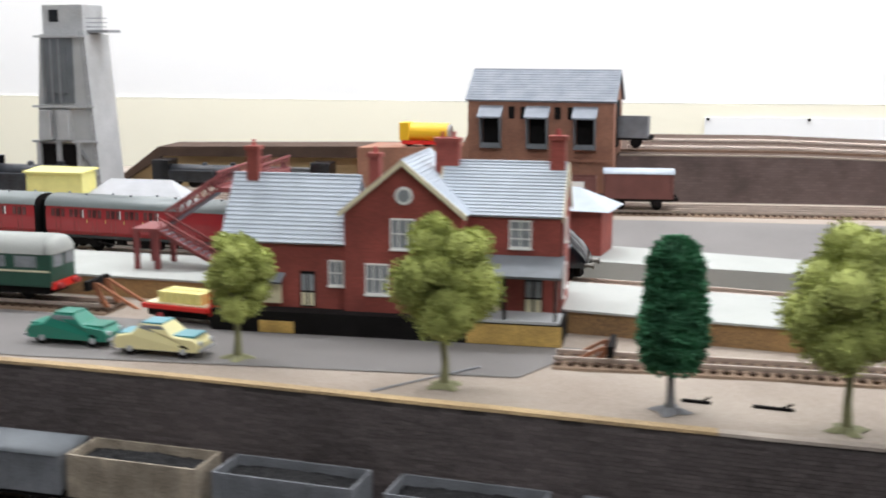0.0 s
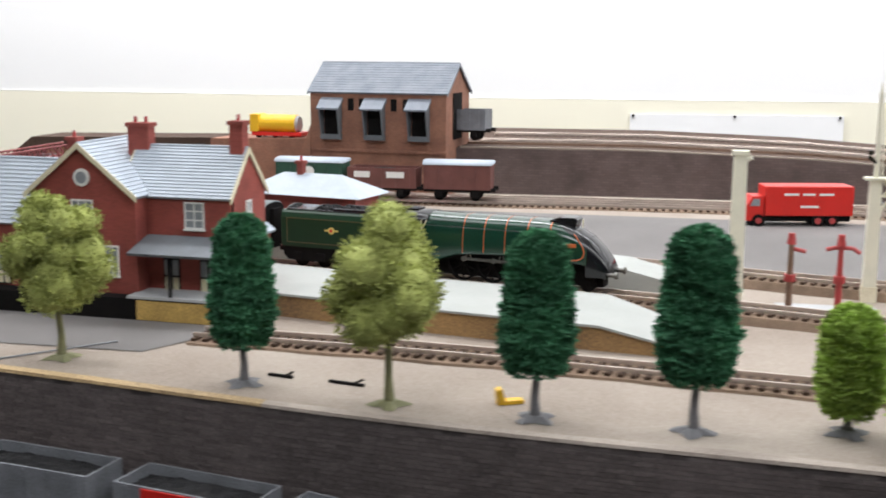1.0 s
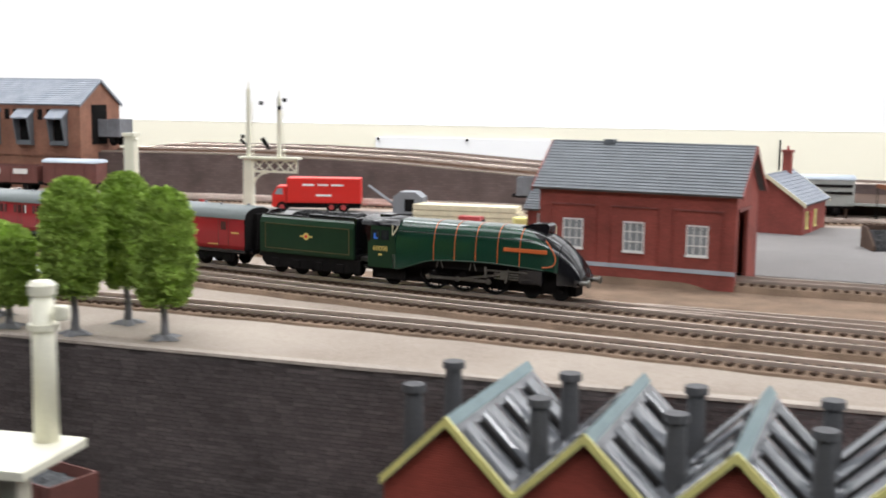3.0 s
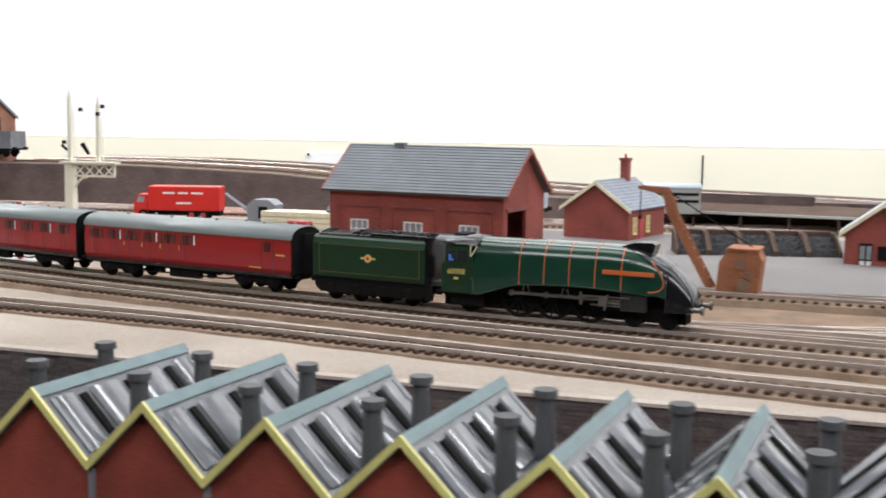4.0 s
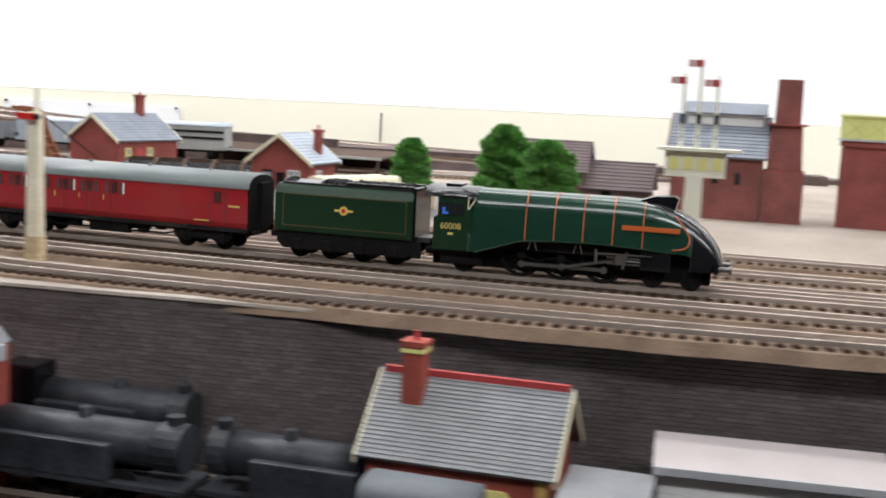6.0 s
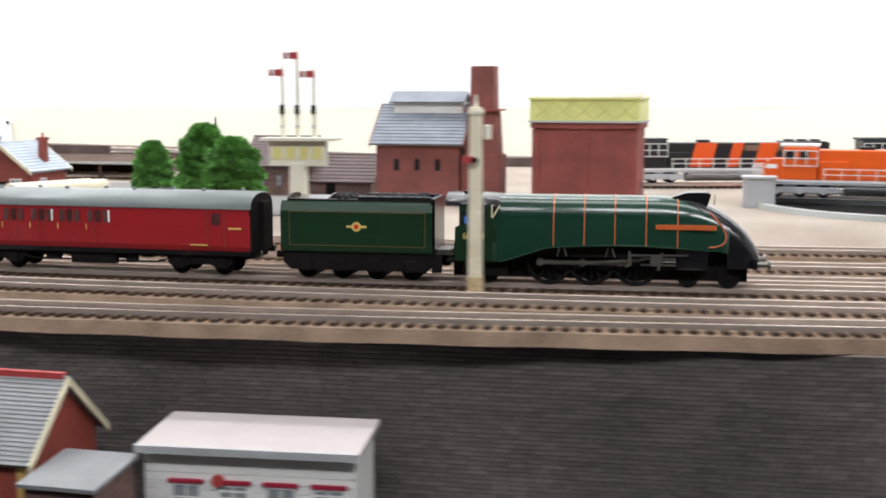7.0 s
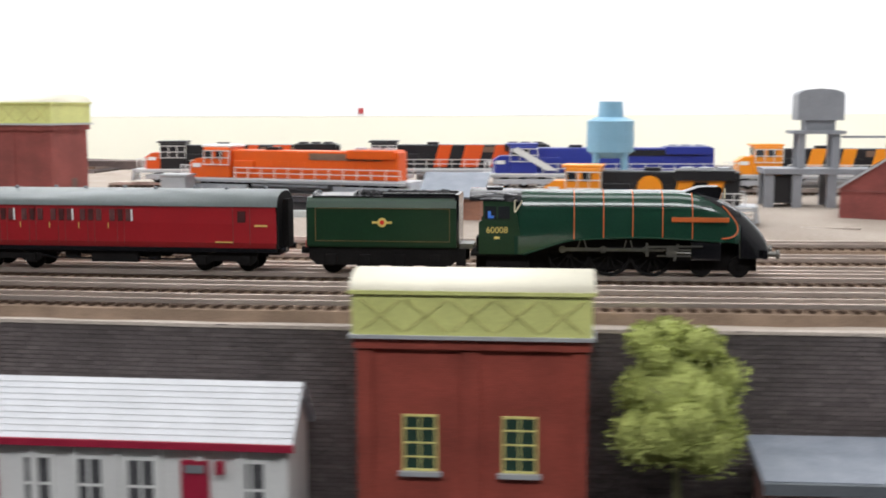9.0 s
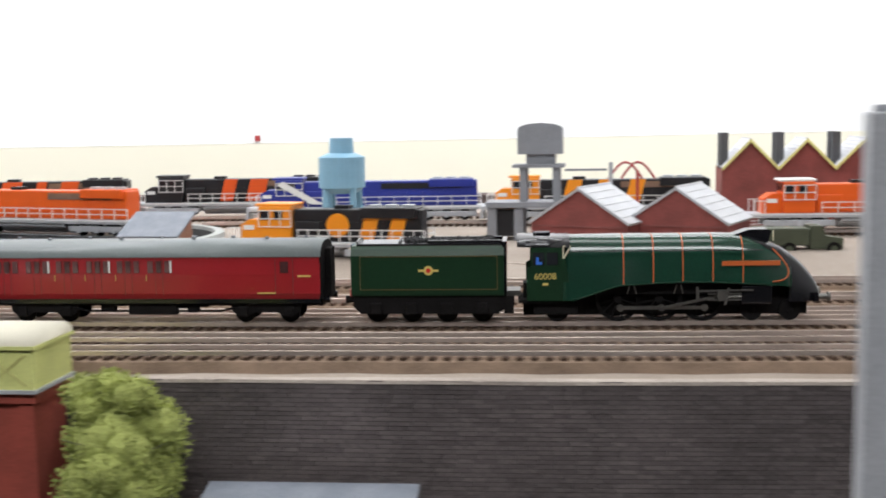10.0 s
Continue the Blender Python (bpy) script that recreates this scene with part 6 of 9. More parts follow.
def grey_crane():
    gc = thing("grey_yard_crane", pose(1.476, 1.775, ground_z(1.476, 1.775), 0, 0, 0), "dark grey cabin crane with a thin jib", "crane")
    out = [(-0.016, 0.003), (0.018, 0.003), (0.018, 0.022), (0.010, 0.028), (-0.008, 0.028), (-0.016, 0.022)]
    part("cabin", prism(B(), out, -0.013, 0.013), "grey", gc)
    simple("cabin_door", gc, "soot_and_shade", -0.002, 0.009, -0.0136, -0.0126, 0.006, 0.020)
    tube(bm := B(), (-0.014, -0.004, 0.010), (-0.046, -0.010, 0.034), 0.0012, seg=6)
    tube(bm, (-0.014, 0.004, 0.010), (-0.046, -0.006, 0.034), 0.0012, seg=6)
    part("jib", bm, "grey", gc)
    part("base", box(B(), -0.012, 0.014, -0.011, 0.011, 0, 0.003), "soot_and_shade", gc)


def rusty_crane():
    rc = thing("rusty_yard_crane", pose(2.014, 1.428, 0.0, 0, 0, -8) @ Matrix.Diagonal((0.92, 1, 0.9, 1)), "rusty brown hand crane with a swan-neck jib", "crane")
    part("base", box(B(), -0.028, 0.022, -0.020, 0.020, -0.005, 0.003, bevel=0.0015), "rust", rc)
    part("house", prism(B(), [(-0.016, 0.003), (0.018, 0.003), (0.021, 0.032), (0.017, 0.041), (-0.006, 0.043), (-0.014, 0.030)], -0.014, 0.014), "rust", rc)
    part("house_lip", box(B(), -0.0075, 0.0185, -0.0155, 0.0155, 0.0405, 0.0425), "rust", rc)
    for x, z, r in ((0.006, 0.011, 0.0055), (0.004, 0.029, 0.0042), (0.010, 0.020, 0.003)):
        part("gear_wheel", tube(B(), (x, -0.0141, z), (x, -0.0165, z), r, seg=16), "railside", rc)
    for s in (-1, 1):
        out = [(-0.018, 0.004), (-0.026, 0.006), (-0.050, 0.050), (-0.061, 0.069), (-0.064, 0.085), (-0.086, 0.090), (-0.086, 0.0925), (-0.062, 0.0910), (-0.056, 0.082), (-0.053, 0.070), (-0.044, 0.053)]
        part("jib_cheek", prism(B(), out, s * 0.0055 - 0.0007, s * 0.0055 + 0.0007), "rust", rc, "rusty curved jib plate")
    for k in range(9):
        t = k / 8
        x, z = -0.021 - 0.036 * t, 0.006 + 0.066 * t
        part("jib_brace", box(B(), x - 0.0018, x + 0.0018, -0.0048, 0.0048, z - 0.0006, z + 0.0006), "rust", rc)
    part("cable", tube(B(), (-0.085, 0, 0.091), (-0.085, 0, 0.066), 0.0005, seg=5), "soot_and_shade", rc)
    part("hook", box(B(), -0.0862, -0.0838, -0.0012, 0.0012, 0.0625, 0.066, bevel=0.0004), "soot_and_shade", rc)
    part("back_stay", tube(B(), (-0.058, 0, 0.086), (0.012, 0, 0.042), 0.0006, seg=5), "soot_and_shade", rc)


grey_crane()
rusty_crane()
for k in range(5):
    x, y = 1.957 + k * 0.030, 1.622 + k * 0.0055
    cb = thing("coal_bunker", on(x, y, 10), "low dark timber coal bunker heaped with coal", "coal bunker", "coal bunkers")
    for e in (0.0, 0.0285):
        part("divider", prism(B(), [(-0.018, 0.0), (0.020, 0.0), (0.020, 0.021), (0.006, 0.021), (-0.018, 0.006)], e - 0.0011, e + 0.0011, "x"), "brown_deck", cb)
    bm = B()
    g = [[bm.verts.new((0.0012 + 0.0261 * i / 8, -0.017 + 0.036 * j / 10, 0.0005 + 0.0165 * min(1.0, j / 7) ** 0.8 + 0.0022 * noise.noise(Vector((i * 0.8 + k * 9, j * 0.8, k))))) for j in range(11)] for i in range(9)]
    for i in range(8):
        for j in range(10):
            bm.faces.new((g[i][j], g[i + 1][j], g[i + 1][j + 1], g[i][j + 1]))
    part("coal", bm, "coal", cb, "heap of black coal", kind="stuff")
    part("back_board", box(B(), 0.0012, 0.0274, 0.0195, 0.0215, 0, 0.0215), "brown_deck", cb)
sh = thing("long_store_shed", on(2.06, 1.89, -10), "long low open timber store shed with a pale gutter", "shed")
part("roof", slab(B(), (-0.15, -0.03, 0.0215), (0.13, -0.03, 0.0215), (0.13, 0.05, 0.027), (-0.15, 0.05, 0.027), 0.002), "brown_deck", sh)
part("gutter", box(B(), -0.15, 0.13, -0.0325, -0.0302, 0.0195, 0.0222), "platform", sh)
part("back_wall", box(B(), -0.148, 0.128, 0.040, 0.046, 0, 0.024), "brown_deck", sh)
part("upper_board", box(B(), -0.148, 0.035, 0.0505, 0.0545, 0, 0.038), "embank", sh, "brown board rising behind the roof")
for k in range(6):
    simple("post", sh, "brown_deck", -0.146 + k * 0.0536, -0.143 + k * 0.0536, -0.028, -0.025, 0, 0.0195)

# stacked logs
lg = thing("log_pile", on(2.232, 1.487, 60), "pile of thick pale sawn logs beside the sidings", "log pile")
for j, n in enumerate((3, 2)):
    for k in range(n):
        y = (k - (n - 1) / 2) * 0.0155
        z = 0.0075 + j * 0.0132
        part("log", tube(B(), (-0.052 + 0.006 * ((k * 7 + j) % 3), y, z), (0.046 + 0.005 * ((k * 5 + j) % 3), y, z), 0.0075, 0.0070, seg=14), "log", lg)
tb = thing("timber_baulks", on(2.275, 1.466, 62), "stack of square sawn ochre timber baulks", "timber stack")
for j in range(4):
    for k in range(3):
        simple("baulk", tb, "baulk", -0.042 + 0.002 * ((j + k) % 2), 0.040 + 0.002 * k, -0.0155 + k * 0.0104, -0.0055 + k * 0.0104, 0.0003 + j * 0.0056, 0.0056 + j * 0.0056, bevel=0.0003)

# yellow tank locomotive on the coal stage ramp
yt = thing("yellow_tank_wagon", pose(0.760, 1.965, 0.069, 0, 0, -4), "small yellow tank engine with red frames on the ramp", "tank engine")
tube(bm := B(), (-0.022, 0, 0.017), (0.026, 0, 0.017), 0.0115, seg=20)
part("tank", bm, "yellow", yt)
simple("frame", yt, "red", -0.030, 0.036, -0.012, 0.012, 0.003, 0.0075)
part("cab", box(B(), -0.033, -0.021, -0.012, 0.012, 0.0075, 0.029, bevel=0.001), "yellow", yt)
tube(bm := B(), (0.026, 0, 0.017), (0.029, 0, 0.017), 0.0105, 0.009, seg=18)
part("front_plate", bm, "pale_grey", yt)
bogie_wheels(yt, (-0.022, 0.0, 0.022), 0.004, 0.004)
# black engine on the bank behind the station
be = thing("black_tank_engine", pose(0.590, 1.955, 0.0145, 0, 0, 176) @ Matrix.Diagonal((1, 0.9, 0.75, 1)), "small dark green-black steam engine below the bank", "locomotive")
tube(bm := B(), (-0.03, 0, 0.026), (0.045, 0, 0.026), 0.0105, seg=18)
part("boiler", bm, "black", be)
part("cab", box(B(), -0.055, -0.030, -0.015, 0.015, 0.012, 0.046, bevel=0.001), "black", be)
part("tank", box(B(), -0.03, 0.025, -0.016, 0.016, 0.012, 0.030, bevel=0.001), "black", be)
tube(bm := B(), (0.038, 0, 0.034), (0.038, 0, 0.048), 0.003, 0.0036, seg=12)
part("chimney", bm, "black", be)
tube(bm := B(), (0.008, 0, 0.034), (0.008, 0, 0.044), 0.004, 0.003, seg=12)
part("dome", bm, "black", be)
simple("buffer_beam", be, "black", 0.048, 0.051, -0.016, 0.016, 0.010, 0.016)
simple("footplate", be, "soot_and_shade", -0.056, 0.050, -0.015, 0.015, 0.009, 0.012)
bogie_wheels(be, (-0.025, 0.0, 0.025), 0.009, 0.009)

# ---------------- signals ----------------
M["worn_cream"] = mat("rust_streaked_cream_paint", (0.72, 0.64, 0.45), 0.6, var=0.12, scale=45, tint=(0.84, 0.80, 0.64))

M["rust_cream"] = mat("rusty_cream_paint", (0.40, 0.24, 0.10), 0.7, var=0.3, scale=60, tint=(0.70, 0.60, 0.38))


def post(parent, x, y, z0, z1, r=0.0045, m="signal_cream", name="post"):
    return part(name, box(B(), x - r, x + r, y - r, y + r, z0, z1, top=0.82, bevel=0.0006), m, parent)


def arm(parent, x, y, z, w=0.011, m="red", side=-1):
    part("signal_arm", box(B(), min(x, x + side * w), max(x, x + side * w), y - 0.0007, y + 0.0007, z - 0.0019, z + 0.0019), m, parent)
    tube(bm := B(), (x + 0.001, y - 0.0018, z), (x + 0.001, y + 0.0018, z), 0.0016, seg=10)
    part("spectacle", bm, "black", parent)


def finial(parent, x, y, z, m="signal_cream"):
    part("finial", tube(B(), (x, y, z), (x, y, z + 0.010), 0.0016, 0.0004, seg=8), m, parent)
    part("cap", box(B(), x - 0.0042, x + 0.0042, y - 0.0042, y + 0.0042, z - 0.0012, z + 0.0012, bevel=0.0004), m, parent)


s1 = thing("signal_post", on(1.293, 1.462), "plain cream wooden signal post by the platform end", "signal")
post(s1, 0, 0, 0, 0.113, 0.0058)
part("cap", box(B(), -0.006, 0.006, -0.006, 0.006, 0.1115, 0.1145), "signal_cream", s1)
tube(bm := B(), (0.004, -0.003, 0.108), (0.008, -0.004, 0.110), 0.0016, seg=8)
part("lamp", bm, "signal_cream", s1)

s2 = thing("bracket_signal", on(1.392, 1.500), "cream bracket signal with lattice arm and slender dolls", "signal")
post(s2, 0, 0, 0, 0.0925, 0.0050)
part("rust_stain", box(B(), -0.0053, 0.0053, -0.0053, 0.0053, 0, 0.012), "worn_cream", s2)
part("platform", box(B(), -0.008, 0.050, -0.006, 0.006, 0.0918, 0.0936), "signal_cream", s2)
for z in (0.080, 0.0908):
    part("lattice_chord", box(B(), 0.005, 0.047, -0.001, 0.001, z - 0.001, z + 0.001), "signal_cream", s2)
part("lattice_end", box(B(), 0.0455, 0.0475, -0.001, 0.001, 0.0812, 0.0896), "signal_cream", s2)
for k in range(4):
    for d in (0, 1):
        x = 0.005 + k * 0.0102
        part("lattice_bar", tube(B(), (x, 0, 0.080 if d else 0.0905), (x + 0.0102, 0, 0.0905 if d else 0.080), 0.0007, seg=5), "signal_cream", s2)
bm = B()
for k in range(6):
    a, b = (math.pi / 2 * k / 6, math.pi / 2 * (k + 1) / 6)
    tube(bm, (0.018 - 0.014 * math.cos(a), 0, 0.064 + 0.015 * math.sin(a)), (0.018 - 0.014 * math.cos(b), 0, 0.064 + 0.015 * math.sin(b)), 0.0011, seg=6)
part("strut", bm, "signal_cream", s2, "curved bracket strut")
for x, z in ((0.0, 0.156), (0.030, 0.148)):
    dl = post(s2, x, 0, 0.0936, z, 0.0019, name="doll")
    part("finial", tube(B(), (x, 0, z), (x, 0, z + 0.007), 0.0011, 0.0003, seg=8), "signal_cream", dl)
    part("ladder", tube(B(), (x + 0.0045, 0.001, 0.0936), (x + 0.003, 0.001, z - 0.012), 0.0005, seg=5), "signal_cream", dl)
for x, z in ((-0.005, 0.112), (0.013, 0.143), (0.031, 0.139), (0.036, 0.146)):
    part("lamp", box(B(), x - 0.0016, x + 0.0016, -0.0034, -0.0002, z - 0.0018, z + 0.0018, bevel=0.0004), "black", s2)
part("signal_arm", prism(B(), [(0.012, 0.110), (0.020, 0.100), (0.0225, 0.101), (0.016, 0.112)], -0.0026, -0.0012), "black", s2)
part("signal_arm", prism(B(), [(-0.0075, 0.108), (-0.001, 0.1035), (-0.001, 0.106), (-0.006, 0.1105)], -0.0042, -0.0028), "black", s2)

s3 = thing("home_signal", pose(2.129, 1.119, -0.005), "weathered cream signal post with a small red arm", "signal")
post(s3, 0, 0, 0, 0.094, 0.0043, "worn_cream")
part("rusty_foot", box(B(), -0.0047, 0.0047, -0.0047, 0.0047, 0.004, 0.020, top=0.96), "rust_cream", s3, "rust-stained foot")
arm(s3, 0.003, -0.006, 0.0915, 0.012)
tube(bm := B(), (0.001, 0, 0.094), (0.001, 0, 0.111), 0.0022, 0.0005, seg=8)
part("finial", bm, "signal_cream", s3)
part("balance_box", box(B(), -0.006, 0.006, -0.006, 0.006, 0.0, 0.004), "rust", s3)

s4 = thing("starter_signal", pose(2.646, 1.127, -0.005), "weathered cream signal post with a lamp bracket", "signal")
post(s4, 0, 0, 0, 0.111, 0.0040, "worn_cream")
finial(s4, 0, 0, 0.108)
part("rusty_foot", box(B(), -0.0044, 0.0044, -0.0044, 0.0044, 0.0, 0.016, top=0.96), "rust_cream", s4, "rust-stained foot")
part("lamp", box(B(), 0.0046, 0.0085, -0.003, 0.003, 0.093, 0.101, bevel=0.0006), "signal_cream", s4)
arm(s4, -0.001, -0.0058, 0.082, 0.006, "dull_red")

s5 = thing("signal_gantry", pose(2.519, 1.238, -0.004), "cream three-doll signal gantry with red arms", "signal")
post(s5, 0, 0, 0, 0.072, 0.0062)
part("girder", box(B(), -0.019, 0.019, -0.004, 0.004, 0.070, 0.0865), "signal_cream", s5)
for k in range(4):
    for s in (-1, 1):
        part("girder_hole", box(B(), -0.0165 + k * 0.009, -0.0105 + k * 0.009, s * 0.0042 - 0.0002, s * 0.0042 + 0.0002, 0.0745, 0.0825), "yellow_trim", s5)
part("platform", box(B(), -0.024, 0.028, -0.008, 0.008, 0.0866, 0.0886), "signal_cream", s5)
for x, z in ((-0.010, 0.131), (0.0, 0.142), (0.011, 0.130)):
    dl = part("doll", box(B(), x - 0.0013, x + 0.0013, -0.0013, 0.0013, 0.0887, z + 0.005, top=0.7), "signal_cream", s5)
    part("signal_arm", box(B(), x - 0.0085, x + 0.0008, -0.0034, -0.0022, z - 0.0022, z + 0.0022), "dull_red", dl)
    part("arm_stripe", box(B(), x - 0.0062, x - 0.0046, -0.0038, -0.0034, z - 0.0022, z + 0.0022), "white", dl)
    part("lamp", box(B(), x - 0.0016, x + 0.0016, -0.0034, -0.002, 0.104, 0.110), "black", dl)
    part("lower_lamp", box(B(), x - 0.0009, x + 0.0009, -0.0030, -0.002, 0.0950, 0.0968), "pale_grey", dl)


def near_bracket(m, dolls, deck, label, cap="signal_cream", white="signal_cream", foot=LOW):
    nb = thing("near_bracket_signal", m, label, "signal")
    base = foot
    post(nb, 0, 0, base, deck - 0.004, 0.006, white)
    xs_ = [d[0] for d in dolls]
    part("deck", box(B(), min(xs_) - 0.014, max(xs_) + 0.014, min(d[1] for d in dolls) - 0.008, max(d[1] for d in dolls) + 0.008, deck - 0.004, deck, bevel=0.0006), white, nb)
    for x, y, z in dolls:
        dl = part("doll", tube(B(), (x, y, deck), (x, y, z - 0.002), 0.0052, 0.0046, seg=20), white, nb, smooth=True)
        bm = tube(B(), (x, y, z - 0.0045), (x, y, z - 0.0005), 0.0056, 0.0058, seg=20)
        tube(bm, (x, y, z - 0.0005), (x, y, z + 0.0012), 0.0058, 0.0040, seg=20)
        part("cap", bm, cap, dl)
        part("lamp", box(B(), x + 0.006, x + 0.0115, y - 0.003, y + 0.003, z - 0.015, z - 0.0085, bevel=0.0016), white, dl)
        part("lamp_stem", tube(B(), (x + 0.003, y, z - 0.013), (x + 0.009, y, z - 0.011), 0.0012, seg=6), white, dl)
        part("collar", tube(B(), (x, y, z - 0.019), (x, y, z - 0.0165), 0.0060, seg=20), white, dl)
    return nb


near_bracket(pose(1.535, 0.892, 0), ((0.006, 0.016, 0.070), (-0.008, -0.016, 0.056)), 0.004, "cream two-post bracket signal on the lower level")
near_bracket(pose(1.916, 0.872, 0), ((0.0, 0.0, 0.005), (0.022, 0.0, -0.010)), -0.030, "low cream bracket signal in front of the shed")
near_bracket(pose(3.0305, 0.695, 0), ((0.0, -0.012, 0.057), (0.012, 0.004, 0.050), (-0.022, 0.0, 0.022)), -0.01, "white three-post bracket signal with grey caps", cap="slate", white="white")
part("finial", tube(B(), (0.012, 0.004, 0.051), (0.012, 0.004, 0.065), 0.002, 0.0014, seg=8), "signal_cream", bpy.data.objects["near_bracket_signal.002"])
np_ = thing("tall_grey_post", pose(3.645, 0.80, LOW), "tall pale grey post with a small bracket on top", "post")
post(np_, 0, 0, 0, 0.228, 0.0058, "pale_grey")
part("bracket", box(B(), -0.003, 0.009, -0.003, 0.003, 0.221, 0.230, bevel=0.001), "grey", np_)

# red water column on the platform end
for x, y, m, lab in ((1.365, 1.455, "dull_red", "red water column with a swinging arm"), (1.331, 1.455, "dull_red", "slim dark water crane post with red fittings")):
    wc = thing("water_column", on(x, y), lab, "water column")
    part("pillar", tube(B(), (0, 0, 0), (0, 0, 0.052), 0.0026, 0.0018, seg=12), m if x > 1.35 else "railside", wc)
    part("collar", tube(B(), (0, 0, 0.022), (0, 0, 0.027), 0.0042, seg=12), m, wc)
    part("head", tube(B(), (0, 0, 0.049), (0, 0, 0.057), 0.0034, 0.0022, seg=12), m, wc)
    bm = B()
    pts = [Vector((-0.010, 0, 0.046)), Vector((-0.004, 0, 0.0475)), Vector((0.008, 0, 0.0475)), Vector((0.013, -0.001, 0.044))] if x > 1.35 else [Vector((0, 0, 0.046)), Vector((0.010, -0.001, 0.044))]
    for a, b in zip(pts, pts[1:]):
        tube(bm, a, b, 0.0015, seg=8)
    part("swing_arm", bm, m, wc)
simple_slab = simple("water_column_base", None, "concrete", 1.322, 1.392, 1.447, 1.465, -0.0055, -0.0015)
tagged(simple_slab, "pale concrete plinth under the water columns", "plinth")

M["green_glass"] = mat("dark_green_glass", (0.03, 0.06, 0.045), 0.12, var=0.3, scale=60, bump=0.0)
M["red_plain"] = brick_mat("plain_red_brick", (0.27, 0.065, 0.055), (0.25, 0.068, 0.058), var=0.10)
M["pink_panel"] = mat("pink_brick_panel", (0.5, 0.27, 0.24), 0.7, var=0.15, scale=60)
M["red_orange"] = mat("red_orange_diesel_paint", (0.75, 0.10, 0.015), 0.35, var=0.06, scale=40, bump=0.0)
M["army"] = mat("olive_drab_paint", (0.06, 0.07, 0.04), 0.6, var=0.2, scale=60)
M["brick_red_paint"] = mat("dull_dark_red_paint", (0.22, 0.05, 0.05), 0.6, var=0.2, scale=60)

# ---------------- the lower level ----------------


def engine_shed():
    """Eight bays side by side, each with its own ridge from front to back."""
    es = thing("engine_shed", pose(1.6988, 0.9696, 0.003, 0, 0, -9.1), "long red engine shed with eight grey ridged roofs", "engine shed")
    bay, D, top, val = 0.0621, 0.111, 0.0035, -0.026
    n = 8
    out = [(-bay / 2, LOW)] + [p for i in range(n) for p in (((i - 0.5) * bay, val), (i * bay, top))] + [((n - 0.5) * bay, val), ((n - 0.5) * bay, LOW)]
    part("front_wall", prism(B(), out, 0.0, 0.004), "bright_brick", es, "bright red gabled front wall")
    part("rear_wall", prism(B(), out, D - 0.004, D), "bright_brick", es)
    part("end_wall", box(B(), -bay / 2, -bay / 2 + 0.004, 0.004, D - 0.004, LOW, val), "bright_brick", es)
    part("corner_post", box(B(), (n - 0.5) * bay - 0.005, (n - 0.5) * bay, D - 0.008, D + 0.001, LOW, val), "bright_brick", es)
    part("end_beam", box(B(), (n - 0.5) * bay - 0.006, (n - 0.5) * bay + 0.002, 0.004, D - 0.004, val - 0.008, val), "pale_grey", es)
    for i in range(n):
        x = i * bay
        for s in (-1, 1):
            q = [(x + s * bay / 2, -0.003, val), (x + s * bay / 2, D + 0.003, val), (x, D + 0.003, top + 0.001), (x, -0.003, top + 0.001)]
            rf = part("roof", slab(B(), *q, 0.002), "shed_roof", es, "glossy grey roof slope with dark louvres")
            o = [Vector(p) for p in q]
            up = (o[1] - o[0]).cross(o[3] - o[0]).normalized()
            up = up if up.z > 0 else -up
            for k in (0.22, 0.5, 0.78):
                lo, hi = o[0].lerp(o[1], k), o[3].lerp(o[2], k)
                c, d = lo.lerp(hi, 0.16), lo.lerp(hi, 0.80)
                w = Vector((0, 0.0022, 0))
                part("louvre", slab(B(), c - w + up * 0.0016, c + w + up * 0.0016, d + w + up * 0.0016, d - w + up * 0.0016, 0.002), "soot_and_shade", rf)
            for k in (0.11, 0.36, 0.64, 0.89):
                lo, hi = o[0].lerp(o[1], k), o[3].lerp(o[2], k)
                c, d = lo.lerp(hi, 0.12), lo.lerp(hi, 0.84)
                w = Vector((0, 0.0105 if 0.2 < k < 0.8 else 0.0075, 0))
                rings = []
                for j in range(9):
                    a = -1 + j / 4
                    lift = up * (0.0009 + 0.0016 * (1 - a * a))
                    rings.append([c + w * a + lift, d + w * a + lift])
                part("roof_pane", loft(B(), rings, caps=False), "roof_pane", rf, "bulging glossy grey roof pane", smooth=True)
            bb = prism(B(), [(x + s * bay / 2, val - 0.002), (x, top - 0.001), (x, top + 0.0035), (x + s * bay / 2, val + 0.0025)], -0.0048, -0.0031)
            part("barge_board", bb, "yellow_trim", es, "pale yellow barge board")
        part("ridge_cap", prism(B(), [(x - 0.0035, top - 0.001), (x, top + 0.0035), (x + 0.0035, top - 0.001)], -0.003, D + 0.003), "ridge_teal", es, "teal-grey ridge cap")
    for i in range(n + 1):
        x = (i - 0.5) * bay
        if 0 < i < n:
            part("downpipe", box(B(), x - 0.0012, x + 0.0012, -0.0022, 0.0, LOW, val - 0.002), "grey", es)
        for y in (0.034, 0.086):
            if i == 0 or i == n:
                if i == n:
                    continue
            st = part("smoke_vent", tube(B(), (x, y, val - 0.004), (x, y, 0.006), 0.0054, 0.0042, seg=12), "grey_vent", es, "dark grey smoke vent")
            part("vent_cap", tube(B(), (x, y, 0.006), (x, y, 0.0095), 0.0058, 0.0056, seg=12), "grey_vent", st)
    return es


M["shed_roof"] = mat("glossy_grey_roof", (0.15, 0.156, 0.168), 0.16, var=0.3, scale=40, bump=0.35, fine=90)
